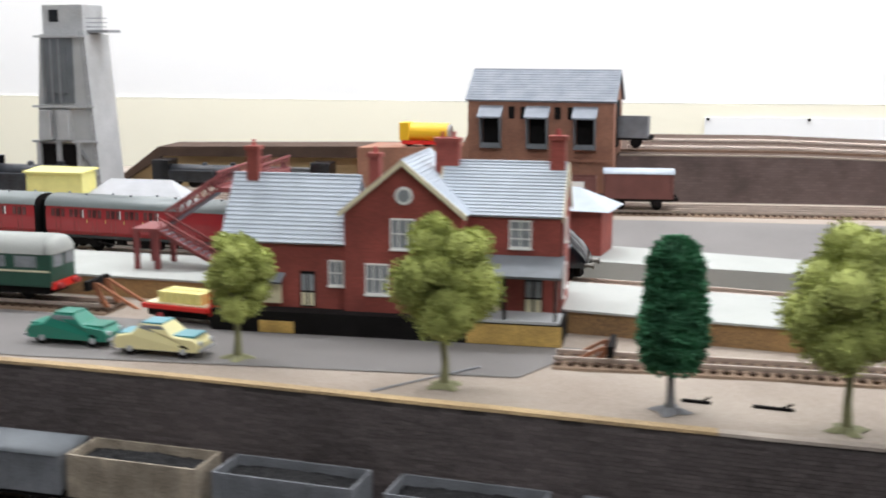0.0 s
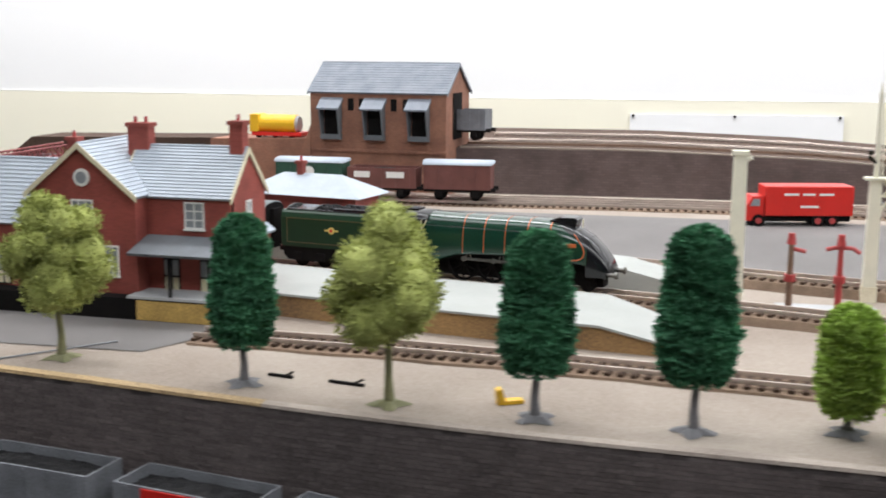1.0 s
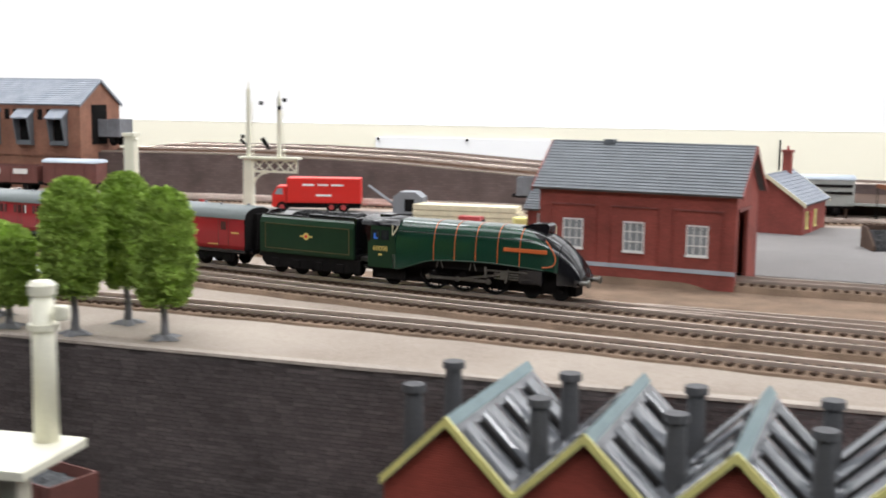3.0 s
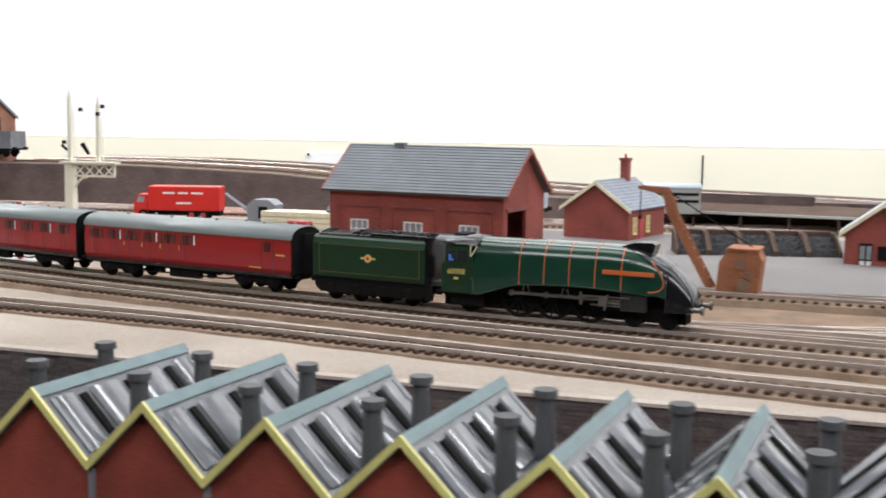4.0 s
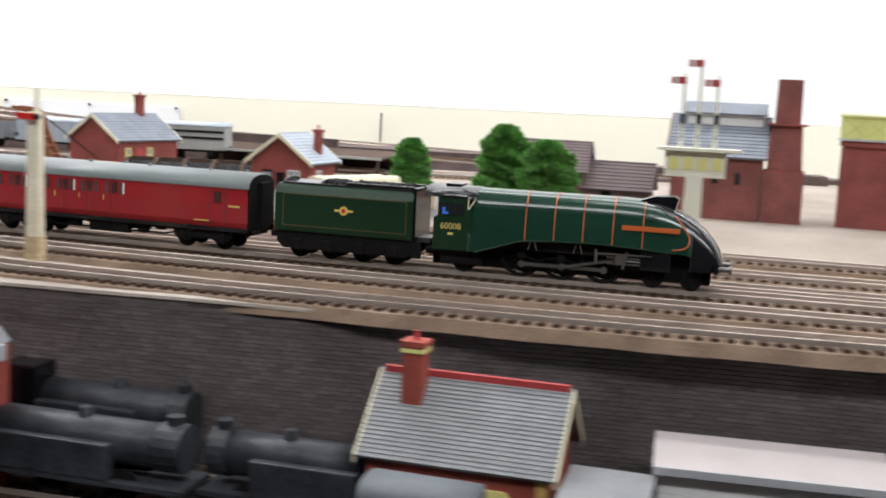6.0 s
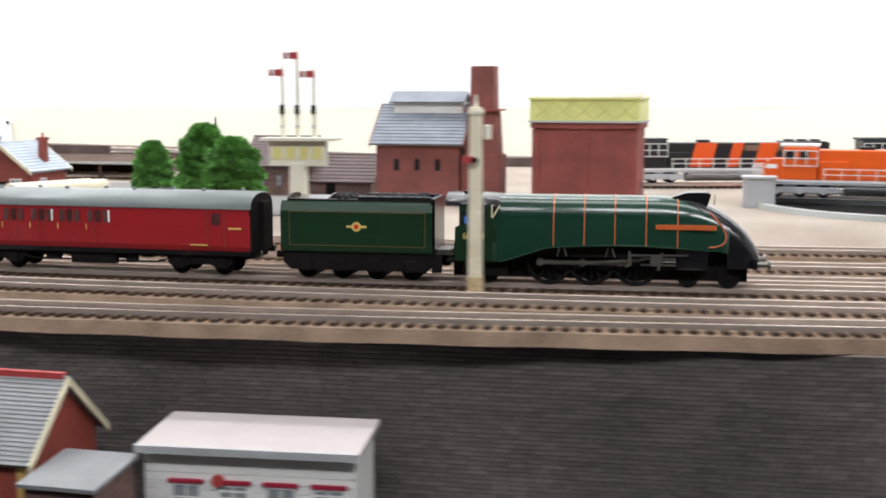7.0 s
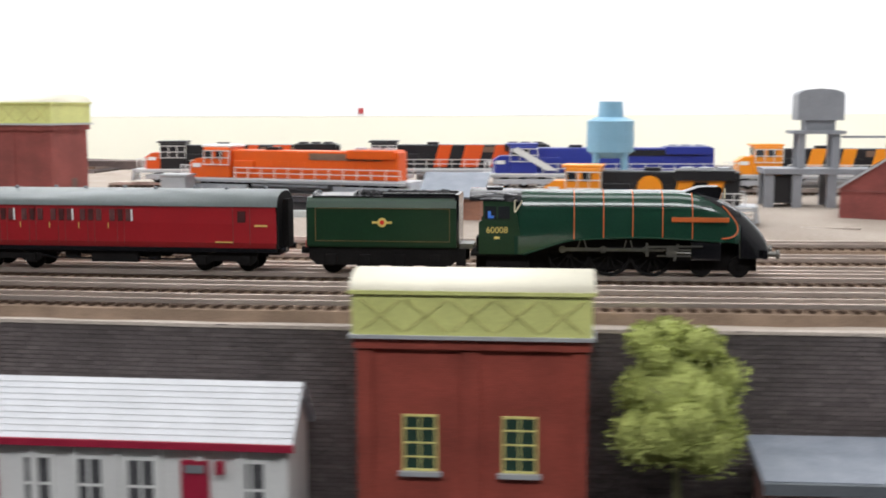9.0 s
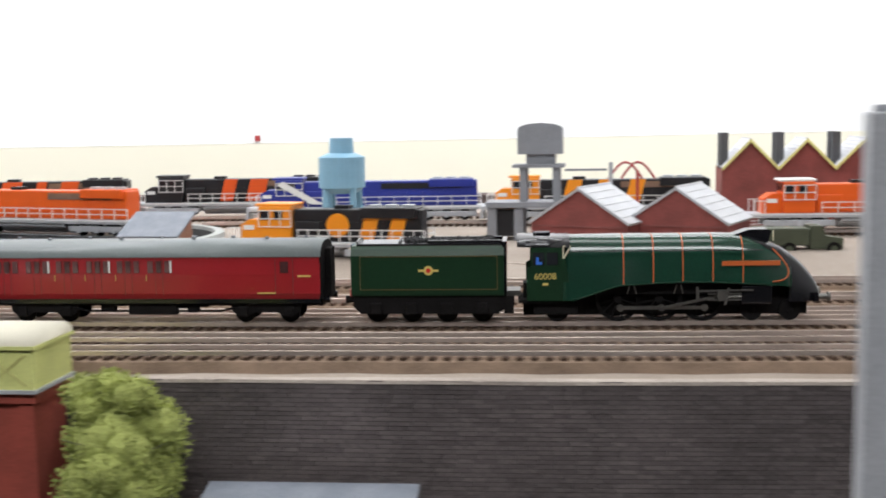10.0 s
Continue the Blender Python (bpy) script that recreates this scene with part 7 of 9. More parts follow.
M["roof_pane"] = mat("glossy_moulded_pane", (0.15, 0.158, 0.172), 0.10, var=0.25, scale=40, bump=0.25, fine=70, coat=0.5)
M["ridge_teal"] = mat("teal_grey_ridge", (0.20, 0.27, 0.28), 0.6, var=0.15, scale=60)
M["grey_vent"] = mat("dark_grey_vent", (0.075, 0.075, 0.08), 0.7, var=0.2, scale=60)
engine_shed()


def black_engine(m, label, L=0.11):
    e = thing("shunting_engine", m, label, "locomotive", "shed engines")
    part("boiler", tube(B(), (-L * 0.3, 0, 0.029), (L * 0.46, 0, 0.029), 0.0112, seg=18), "engine_grey", e, smooth=True)
    part("smokebox", tube(B(), (L * 0.40, 0, 0.029), (L * 0.5, 0, 0.029), 0.0122, seg=18), "engine_grey", e)
    part("chimney", tube(B(), (L * 0.45, 0, 0.038), (L * 0.45, 0, 0.0450), 0.0036, 0.0042, seg=12), "engine_grey", e)
    part("dome", tube(B(), (L * 0.1, 0, 0.038), (L * 0.1, 0, 0.0440), 0.0048, 0.0030, seg=12), "engine_grey", e)
    part("cab", box(B(), -L * 0.5, -L * 0.29, -0.0155, 0.0155, 0.013, 0.049, bevel=0.0012), "black", e)
    for s in (-1, 1):
        part("side_tank", box(B(), -L * 0.29, L * 0.25, s * 0.0128 - 0.0035, s * 0.0128 + 0.0035, 0.013, 0.031, bevel=0.001), "engine_grey", e)
    part("footplate", box(B(), -L * 0.52, L * 0.53, -0.0158, 0.0158, 0.0105, 0.013), "engine_grey", e)
    bogie_wheels(e, (-L * 0.28, 0, L * 0.28), 0.0088, 0.0088)


M["engine_grey"] = mat("weathered_black_engine_paint", (0.016, 0.017, 0.020), 0.4, var=0.5, scale=50, tint=(0.042, 0.046, 0.054), spec=0.3)
black_engine(pose(2.203, 1.056, LOW + 0.010, 0, 0, -6), "weathered black shunting engine leaving the shed")
black_engine(pose(2.208, 1.000, LOW + 0.010, 0, 0, -6), "weathered black tank engine beside the shed", 0.14)
black_engine(pose(0.315, 1.815, 0.0145, 0, 0, -5), "black steam engine beside the coaling tower")
black_engine(pose(0.470, 1.957, 0.0145, 0, 0, -4) @ Matrix.Diagonal((0.9, 0.9, 0.7, 1)), "dark steam engine standing below the tan bank", 0.12)
black_engine(pose(2.335, 1.004, LOW + 0.006, 0, 0, 174), "black steam engine standing by the brick house", 0.10)
for y0 in (1.056, 1.000):
    track(Line((1.68, y0 + 0.025), (2.2, y0), (2.6, y0 - 0.042)), 1.72, 2.33, LOW + 0.010, "lower-level track running out of the engine shed", bed=False)

M["slate_mid"] = mat("mid_grey_slate", (0.22, 0.225, 0.235), 0.6, var=0.2, scale=60)


def brick_house():
    h = thing("brick_cottage", pose(2.368, 0.983, LOW, 0, 0, -7), "red brick cottage with grey slate roof and tall chimney", "house")
    zE, zR = 0.051, 0.0798
    part("wall", gable_shell(B(), 0, 0.084, 0, 0.062, 0, zE, zR), "bright_brick", h)
    gable_roof(h, 0, 0.084, 0, 0.062, zE, zR, m="slate_mid", n=20, over=0.0045, barge="cream")
    part("ridge_tiles", box(B(), -0.003, 0.087, 0.0295, 0.0325, zR + 0.001, zR + 0.0045), "dull_red", h, "red ridge tiles")
    st_ = chimney(h, 0.0145, 0.022, 0.060, 0.101, 0.0098, 0.0098, m="bright_brick", pots=1)
    part("chimney_band", box(B(), 0.0145 - 0.0058, 0.0145 + 0.0058, 0.022 - 0.0058, 0.022 + 0.0058, 0.0945, 0.0965), "yellow_trim", st_)
    part("corner_trim", box(B(), 0.080, 0.0848, -0.001, 0.003, 0, zE), "ochre", h)
    window(h, 0.022, 0.012, 0.016, 0.022, 0.0, frame="yellow_trim", bars=(2, 3))
    window(h, 0.060, 0.016, 0.018, 0.020, 0.0, frame="yellow_trim", bars=(2, 3))
    prism(bm := B(), [(0.051, 0.0365), (0.069, 0.0365), (0.066, 0.040), (0.054, 0.040)], -0.002, 0.0)
    part("arch_trim", bm, "yellow_trim", h)
    # lean-to
    part("lean_to", box(B(), 0.0935, 0.128, -0.016, 0.020, 0, 0.045), "brown_brick", h)
    part("lean_to_roof", slab(B(), (0.0915, -0.019, 0.046), (0.130, -0.019, 0.046), (0.130, 0.022, 0.050), (0.0915, 0.022, 0.050), 0.002), "slate_mid", h)
    simple("blue_door", h, "blue", 0.104, 0.118, -0.0168, -0.0158, 0, 0.036)


brick_house()
vt = thing("black_motor_van", pose(2.400, 0.955, LOW, 0, 0, -8), "dark motor van with a curved pale grey roof", "van")
part("body", box(B(), -0.022, 0.022, -0.013, 0.013, 0.006, 0.040, bevel=0.002), "black", vt)
part("roof", loft(B(), [[Vector((x, y, z)) for y, z in arch(0.015, 0.040, 0.049, 12, 0.8)] for x in (-0.026, 0.024)]), "dark_slate_and_shade", vt, "", smooth=True)
wheels(vt, (-0.013, 0.013), 0.0128, 0.006)


def white_cottage():
    h = thing("white_weatherboard_office", pose(2.501, 0.993, LOW, 0, 0, -2), "white boarded office with flat pale roof and crimson trim", "office building")
    W, D, H = 0.101, 0.042, 0.0535
    part("wall", box(B(), 0, W, 0, D, 0, H), "white", h)
    for k in range(12):
        part("weatherboard", box(B(), -0.0004, W + 0.0004, -0.0005, 0.0002, k * 0.0041, k * 0.0041 + 0.0037), "white", h)
    part("roof", slab(B(), (-0.003, -0.005, H + 0.001), (W + 0.003, -0.005, H + 0.001), (W + 0.003, D + 0.003, H + 0.0035), (-0.003, D + 0.003, H + 0.0035), 0.0025), "roof_pinkish", h, "pale grey-pink sloping roof")
    part("fascia", box(B(), -0.003, W + 0.003, -0.0062, -0.0050, H - 0.0025, H + 0.0012), "pale_grey", h)
    tube(bm := B(), (0.036, -0.001, 0.038), (0.036, -0.003, 0.038), 0.003, seg=12)
    part("wall_lamp", bm, "dull_red", h)
    for x, d in ((0.020, 0), (0.043, 1), (0.066, 0), (0.089, 1)):
        window(h, x, 0.015 if not d else 0.026, 0.015, 0.021 if not d else 0.010, -0.0006, bars=(2, 3), glass="grey_glass", sill=not d)
        part("window_head", box(B(), x - 0.0085, x + 0.0085, -0.0022, -0.0006, 0.0362, 0.0380), "crimson", h)
        if d:
            part("door", box(B(), x - 0.007, x + 0.007, -0.0018, -0.0006, 0, 0.0255), "crimson", h)


M["roof_pinkish"] = mat("pale_pinkish_roof", (0.48, 0.43, 0.42), 0.6, var=0.1, scale=40)
M["crimson"] = mat("crimson_paint", (0.36, 0.02, 0.05), 0.4, var=0.08, scale=50)
white_cottage()


def white_halt():
    h = thing("white_halt_building", pose(2.966, 0.979, LOW, 0, 0, 1.5), "long white halt building with ribbed pale roof", "station building")
    W, D = 0.182, 0.046
    ze, zr = 0.046, 0.071
    part("wall", gable_shell(B(), 0.003, W - 0.003, 0.004, D, 0, ze, zr - 0.002), "white", h)
    mid = D / 2 + 0.004
    for s, ye in ((1, 0.0), (-1, D + 0.004)):
        q = [(0, ye, ze), (W, ye, ze), (W, mid, zr), (0, mid, zr)]
        rf = part("roof", slab(B(), *q, 0.002), "slate_pale", h, "ribbed pale grey roof")
        for k in range(10):
            part("roof_course", courses(B(), *q, 10, k, 0.0003), "roof_white", rf)
    part("fascia", box(B(), -0.001, W + 0.001, -0.0015, 0.0, ze - 0.0035, ze + 0.0002), "crimson", h)
    for k in range(9):
        part("pilaster", box(B(), 0.004 + k * 0.0214, 0.0075 + k * 0.0214, 0.0022, 0.0042, 0, ze - 0.002), "white", h)
    for x, d in ((0.022, 1), (0.050, 0), (0.077, 0), (0.104, 0), (0.132, 1), (0.160, 0)):
        if d:
            dr = part("door", box(B(), x - 0.007, x + 0.007, 0.0018, 0.0042, 0, 0.036), "crimson", h)
            part("fanlight", box(B(), x - 0.005, x + 0.005, 0.0012, 0.0018, 0.030, 0.034), "grey_glass", dr)
        else:
            window(h, x, 0.006, 0.0170, 0.031, 0.004, bars=(2, 2), glass="halt_glass", fw=0.0020)
    part("wall_lamp", box(B(), 0.143, 0.147, 0.0, 0.004, 0.030, 0.036), "crimson", h)


M["halt_glass"] = mat("dull_halt_glass", (0.10, 0.10, 0.105), 0.2, var=0.4, scale=200, bump=0.0)
M["roof_white"] = mat("ribbed_white_roof", (0.56, 0.57, 0.59), 0.55, var=0.1, scale=60)
white_halt()
M["red_side"] = mat("faded_red_truck", (0.42, 0.06, 0.035), 0.5, var=0.15, scale=50)
tb_ = thing("open_red_truck", pose(2.925, 0.985, LOW + 0.012), "red open truck with a white top rail", "truck")
for s in (-1, 1):
    part("side", box(B(), -0.032, 0.034, s * 0.016 - 0.001, s * 0.016 + 0.001, 0.0, 0.021), "red_side", tb_)
    part("top_rail", box(B(), -0.033, 0.035, s * 0.016 - 0.0016, s * 0.016 + 0.0016, 0.021, 0.0235), "white", tb_)
    part("end", box(B(), s * 0.033 - 0.001, s * 0.033 + 0.001, -0.015, 0.015, 0.0, 0.021), "red_side", tb_)
part("floor", box(B(), -0.032, 0.032, -0.015, 0.015, -0.012, 0.001), "soot_and_shade", tb_)


M["rib_ochre"] = mat("dull_yellow_rib", (0.54, 0.52, 0.19), 0.6, var=0.2, scale=60)


def water_tower(m, W, D, zb, zt, label, brick, lower=True):
    """Brick tank house with a panelled yellow tank and a curved roof; zero at the front left foot."""
    w = thing("water_tower", m, label, "water tower")
    part("wall", box(B(), 0, W, 0, D, 0, zb), brick, w)
    part("pier", box(B(), -0.0012, W * 0.06, -0.0012, 0.004, 0, zb - 0.006), brick, w)
    part("pier", box(B(), W * 0.94, W + 0.0012, -0.0012, 0.004, 0, zb - 0.006), brick, w)
    part("pier", box(B(), W * 0.46, W * 0.54, -0.0012, 0.004, 0, zb - 0.006), brick, w)
    part("cornice", box(B(), -0.0025, W + 0.0025, -0.0025, D + 0.0025, zb - 0.005, zb), brick, w)
    tk = part("tank", box(B(), -0.003, W + 0.003, -0.003, D + 0.003, zb + 0.0002, zt), "yellow_tank", w, "lime yellow panelled tank")
    n = 5
    for k in range(n):
        x0, x1 = W * (k + 0.06) / n, W * (k + 0.94) / n
        for a, b in (((x0, zb + 0.004), (x1, zt - 0.004)), ((x1, zb + 0.004), (x0, zt - 0.004))):
            part("panel_rib", tube(B(), (a[0], -0.0031, a[1]), (b[0], -0.0031, b[1]), 0.0005, seg=5), "rib_ochre", tk)
    for z in (zb + 0.0006, zt - 0.001):
        part("tank_rim", box(B(), -0.0045, W + 0.0045, -0.0045, D + 0.0045, z - 0.0004, z + 0.0014), "pale_grey" if z < zt - 0.002 else "yellow_tank", tk)
    ro = [(D / 2 + y, z) for y, z in arch(D / 2 + 0.004, zt + 0.0005, zt + 0.0085, 14, 1.0)]
    part("roof", loft(B(), [[Vector((x, y, z)) for y, z in ro] for x in (-0.004, W + 0.004)]), "roof_cream", w, "curved cream roof", smooth=True)
    return w


wt = water_tower(pose(3.1785, 0.9985, LOW, 0, 0, 2), 0.1105, 0.037, 0.0975, 0.121, "red water tower with a lime yellow tank below the wall", "bright_brick")
for x in (0.030, 0.079):
    window(wt, x, 0.031, 0.0172, 0.0285, 0.0, frame="yellow_trim", glass="green_glass", bars=(2, 4), sill=False)
    part("window_sill", box(B(), x - 0.0105, x + 0.0105, -0.0026, 0.0, 0.0285, 0.0308), "pale_grey", wt)
wt2 = water_tower(pose(2.664, 1.562, 0.009, 0, 0, -11), 0.0945, 0.058, 0.078, 0.1005, "red brick water tower with a pale yellow tank", "red_plain")
part("door", box(B(), 0.0942, 0.0952, 0.030, 0.038, 0, 0.024), "brown_brick", wt2)

# pale caravan-like building at the end of the lower yard
cv = thing("grey_roof_bungalow", pose(3.375, 0.990, LOW, 0, 0, 3), "low bungalow with grey roof and pink brick panels", "bungalow")
part("wall", box(B(), 0, 0.100, 0, 0.036, 0, 0.036), "pink_panel", cv)
part("roof", slab(B(), (-0.004, -0.006, 0.0375), (0.104, -0.006, 0.0375), (0.104, 0.040, 0.0465), (-0.004, 0.040, 0.0465), 0.003), "slate", cv)
part("fascia", box(B(), -0.004, 0.104, -0.0085, -0.0062, 0.0315, 0.037), "dark_slate_and_shade", cv)
for x in (0.030, 0.074):
    window(cv, x, 0.011, 0.020, 0.016, 0.0, bars=(3, 1), glass="grey_glass")

# ---------------- the power house, sheds and turntable ----------------
ph = thing("boiler_house", pose(2.515, 1.572, 0.008, 0, 0, -8), "maroon brick boiler house with slate roof and square stack", "boiler house")
part("wall", gable_shell(B(), 0, 0.080, 0, 0.072, 0, 0.061, 0.093), "maroon_brick", ph)
gable_roof(ph, 0, 0.080, 0, 0.072, 0.061, 0.093, m="slate", n=12, over=0.005, barge="maroon_brick")
part("lantern", box(B(), 0.010, 0.078, 0.026, 0.046, 0.086, 0.098), "white", ph, "white roof lantern")
part("lantern_roof", slab(B(), (0.006, 0.021, 0.098), (0.081, 0.021, 0.098), (0.081, 0.036, 0.108), (0.006, 0.036, 0.108), 0.0016), "slate", ph)
part("lantern_roof", slab(B(), (0.006, 0.051, 0.098), (0.081, 0.051, 0.098), (0.081, 0.036, 0.108), (0.006, 0.036, 0.108), 0.0016), "slate", ph)
for x in (0.020, 0.040, 0.060):
    part("arched_window", prism(B(), [(x - 0.0025, 0.034), (x + 0.0025, 0.034), (x + 0.0025, 0.0425)] + [(x + 0.0025 * math.cos(t), 0.0425 + 0.0025 * math.sin(t)) for t in (0.8, 1.57, 2.3)] + [(x - 0.0025, 0.0425)], -0.0008, 0.0002), "dark_glass", ph)
part("stack_base", box(B(), 0.082, 0.118, 0.004, 0.038, 0, 0.048), "maroon_brick", ph, "stepped stack base")
part("stack_shoulder", box(B(), 0.0845, 0.1155, 0.0065, 0.0355, 0.048, 0.091, top=0.86), "maroon_brick", ph)
part("flue_tower", box(B(), 0.0885, 0.1115, 0.0105, 0.0335, 0.091, 0.131, top=0.94), "maroon_brick", ph, "tall square brick stack")
for z in (0.047, 0.0895):
    part("string_course", box(B(), 0.0825, 0.1175, 0.0045, 0.0375, z, z + 0.0016), "red_brick", ph)

bs = thing("brown_workshop", pose(2.366, 1.655, 0.009, 0, 0, -6), "dull brown brick workshop with a tiled roof", "workshop")
part("wall", gable_shell(B(), 0, 0.066, 0, 0.06, 0, 0.032, 0.058), "brown_brick", bs)
gable_roof(bs, 0, 0.066, 0, 0.06, 0.032, 0.058, m="brown_tile", n=10, over=0.004)
part("annexe", gable_shell(B(), 0.066, 0.132, 0.002, 0.05, 0, 0.017, 0.040), "brown_brick", bs)
gable_roof(bs, 0.067, 0.132, 0.002, 0.05, 0.017, 0.040, m="brown_tile", n=8, over=0.004)
for x in (0.016, 0.034, 0.052):
    window(bs, x, 0.010, 0.007, 0.012, 0.0, frame="brown_tile", bars=(1, 2))
part("door", box(B(), 0.084, 0.094, 0.001, 0.0024, 0, 0.014), "soot_and_shade", bs)

tt = thing("turntable", pose(3.020, 1.602, 0.0095), "round turntable with a pale rim and dark pit", "turntable")
R = 0.150
bm = B()
n = 64
prev = None
for i in range(n + 1):
    a = 2 * math.pi * i / n
    c, s = math.cos(a), math.sin(a)
    ring = [bm.verts.new((c * r, s * r, z)) for r, z in ((R - 0.005, -0.004), (R - 0.005, 0.0042), (R + 0.004, 0.0042), (R + 0.008, -0.010))]
    if prev:
        for j in range(3):
            bm.faces.new((prev[j], prev[j + 1], ring[j + 1], ring[j]))
    prev = ring
part("rim", bm, "platform", tt, "pale concrete rim")
tube(bm := B(), (0, 0, -0.004), (0, 0, 0.0006), R - 0.006, seg=48)
part("pit_floor", bm, "soot_and_shade", tt, "dark pit floor")
br = part("bridge", box(B(), -R + 0.009, R - 0.009, -0.017, 0.017, 0.000, 0.0055), "grey", tt, "grey turntable bridge")
br.matrix_basis = pose(0, 0, 0, 0, 0, -14)
for s in (-1, 1):
    part("bridge_rail", box(B(), -R + 0.01, R - 0.01, s * 0.0083 - 0.0006, s * 0.0083 + 0.0006, 0.0055, 0.0075), "rail", br)
    part("girder", box(B(), -R + 0.01, R - 0.01, s * 0.0165 - 0.0008, s * 0.0165 + 0.0008, -0.001, 0.0048), "silver", br)
cbx = thing("relay_cabinet", pose(2.872, 1.58, 0.009, 0, 0, -5), "small grey equipment cabinet by the turntable", "cabinet")
part("body", box(B(), -0.014, 0.014, -0.010, 0.010, 0, 0.027, bevel=0.001), "pale_grey", cbx)
part("lid", box(B(), -0.0155, 0.0155, -0.0115, 0.0115, 0.027, 0.029), "silver", cbx)


def diesel(m, main, label, cab=None, stripe=None, bands=(), L=0.258, under="silver", rails="white", snout=None, top_dark=False):
    """A modern hood-type diesel: frame, nose, cab, long hood, fans, handrails, tank and two bogies. Its nose points to -x."""
    d = thing("diesel_locomotive", m, label, "diesel locomotive", "diesel locomotives")
    h = L / 2
    part("frame", box(B(), -h, h, -0.0165, 0.0165, 0.0125, 0.0168, bevel=0.0005), under, d)
    part("long_hood", box(B(), -h + 0.062, h - 0.012, -0.0105, 0.0105, 0.0168, 0.045, bevel=0.0014), main, d)
    prism(bm := B(), [(-h + 0.012, 0.0168), (-h + 0.031, 0.0168), (-h + 0.031, 0.036), (-h + 0.021, 0.036), (-h + 0.013, 0.031)], -0.0125, 0.0125)
    part("nose", bm, snout or cab or main, d)
    cb = part("cab", box(B(), -h + 0.0312, -h + 0.0615, -0.0155, 0.0155, 0.0168, 0.0475, bevel=0.0012), cab or main, d)
    part("cab_roof", box(B(), -h + 0.028, -h + 0.063, -0.0145, 0.0145, 0.0475, 0.0500, bevel=0.001), "white" if main == "orange" else (cab or main), cb)
    for s in (-1, 1):
        for x in (-h + 0.037, -h + 0.050):
            part("cab_window", box(B(), x - 0.004, x + 0.004, s * 0.0157 - 0.0003, s * 0.0157 + 0.0003, 0.036, 0.044), "dark_glass", cb)
        part("windscreen", box(B(), -h + 0.0306, -h + 0.0314, s * 0.0075 - 0.005, s * 0.0075 + 0.005, 0.038, 0.0455), "dark_glass", cb)
        part("number_board", box(B(), -h + 0.016, -h + 0.026, s * 0.0128 - 0.0003, s * 0.0128 + 0.0003, 0.027, 0.031), "white", d)
        part("grille", box(B(), min(-h + 0.150, h - 0.065), h - 0.030, s * 0.0107 - 0.0004, s * 0.0107 + 0.0004, 0.036, 0.0425), "railside" if main != "blue" else "charcoal", d)
    part("radiator", box(B(), h - 0.066, h - 0.016, -0.014, 0.014, 0.0375, 0.0465, bevel=0.001), main if not top_dark else "charcoal", d)
    for k in range(3):
        part("fan", tube(B(), (h - 0.026 - k * 0.015, 0, 0.0465), (h - 0.026 - k * 0.015, 0, 0.0485), 0.006, seg=16), under if not top_dark else "charcoal", d)
    part("exhaust", box(B(), -h + 0.098, -h + 0.112, -0.005, 0.005, 0.045, 0.048), "charcoal", d)
    part("blower_bulge", box(B(), -h + 0.0635, -h + 0.088, -0.0125, 0.0125, 0.0168, 0.0345, bevel=0.001), main, d)
    for x0, x1, mm in bands:
        for s in (-1, 1):
            part("livery_band", prism(B(), [(x0 - 0.003, 0.018), (x1 - 0.003, 0.018), (x1 + 0.004, 0.0448), (x0 + 0.004, 0.0448)], s * 0.01085 - 0.0003, s * 0.01085 + 0.0003), mm, d)
    if stripe:
        for s in (-1, 1):
            part("livery_stripe", prism(B(), [(-h + 0.033, 0.042), (-h + 0.040, 0.046), (-h + 0.085, 0.020), (-h + 0.072, 0.020)], s * 0.0160 - 0.0003, s * 0.0160 + 0.0003), stripe, d)
    for s in (-1, 1):
        n = 13
        for k in range(n):
            x = -h + 0.068 + (L - 0.076) * k / (n - 1)
            part("handrail_post", box(B(), x - 0.0004, x + 0.0004, s * 0.0161 - 0.0004, s * 0.0161 + 0.0004, 0.0168, 0.0275), rails, d)
        for z in (0.0222, 0.0274):
            part("handrail", box(B(), -h + 0.067, h - 0.008, s * 0.0161 - 0.0004, s * 0.0161 + 0.0004, z - 0.0004, z + 0.0004), rails, d)
        for k in range(3):
            x = -h + 0.004 + k * 0.005
            part("nose_rail", box(B(), x - 0.0004, x + 0.0004, s * 0.0150 - 0.0004, s * 0.0150 + 0.0004, 0.0168, 0.0290), rails, d)
        part("nose_handrail", box(B(), -h + 0.003, -h + 0.015, s * 0.0150 - 0.0004, s * 0.0150 + 0.0004, 0.0286, 0.0294), rails, d)
        for e in (-1, 1):
            part("bogie_frame", box(B(), e * (h - 0.047) - 0.034, e * (h - 0.047) + 0.034, s * 0.0125 - 0.0015, s * 0.0125 + 0.0015, 0.0045, 0.0105, bevel=0.001), under, d)
            for k in (-0.021, 0.0, 0.021):
                part("axlebox", tube(B(), (e * (h - 0.047) + k, s * 0.0138, 0.0062), (e * (h - 0.047) + k, s * 0.0152, 0.0062), 0.003, seg=10), under, d)
    for s in (-1, 1):
        for k in range(4):
            x = -h + 0.032 + k * 0.010
            part("cab_rail_post", box(B(), x - 0.0004, x + 0.0004, s * 0.0166 - 0.0003, s * 0.0166 + 0.0003, 0.0300, 0.0440), rails, d)
        for z in (0.0300, 0.0370, 0.0440):
            part("cab_rail", box(B(), -h + 0.0315, -h + 0.0625, s * 0.0166 - 0.0003, s * 0.0166 + 0.0003, z - 0.0004, z + 0.0004), rails, d)
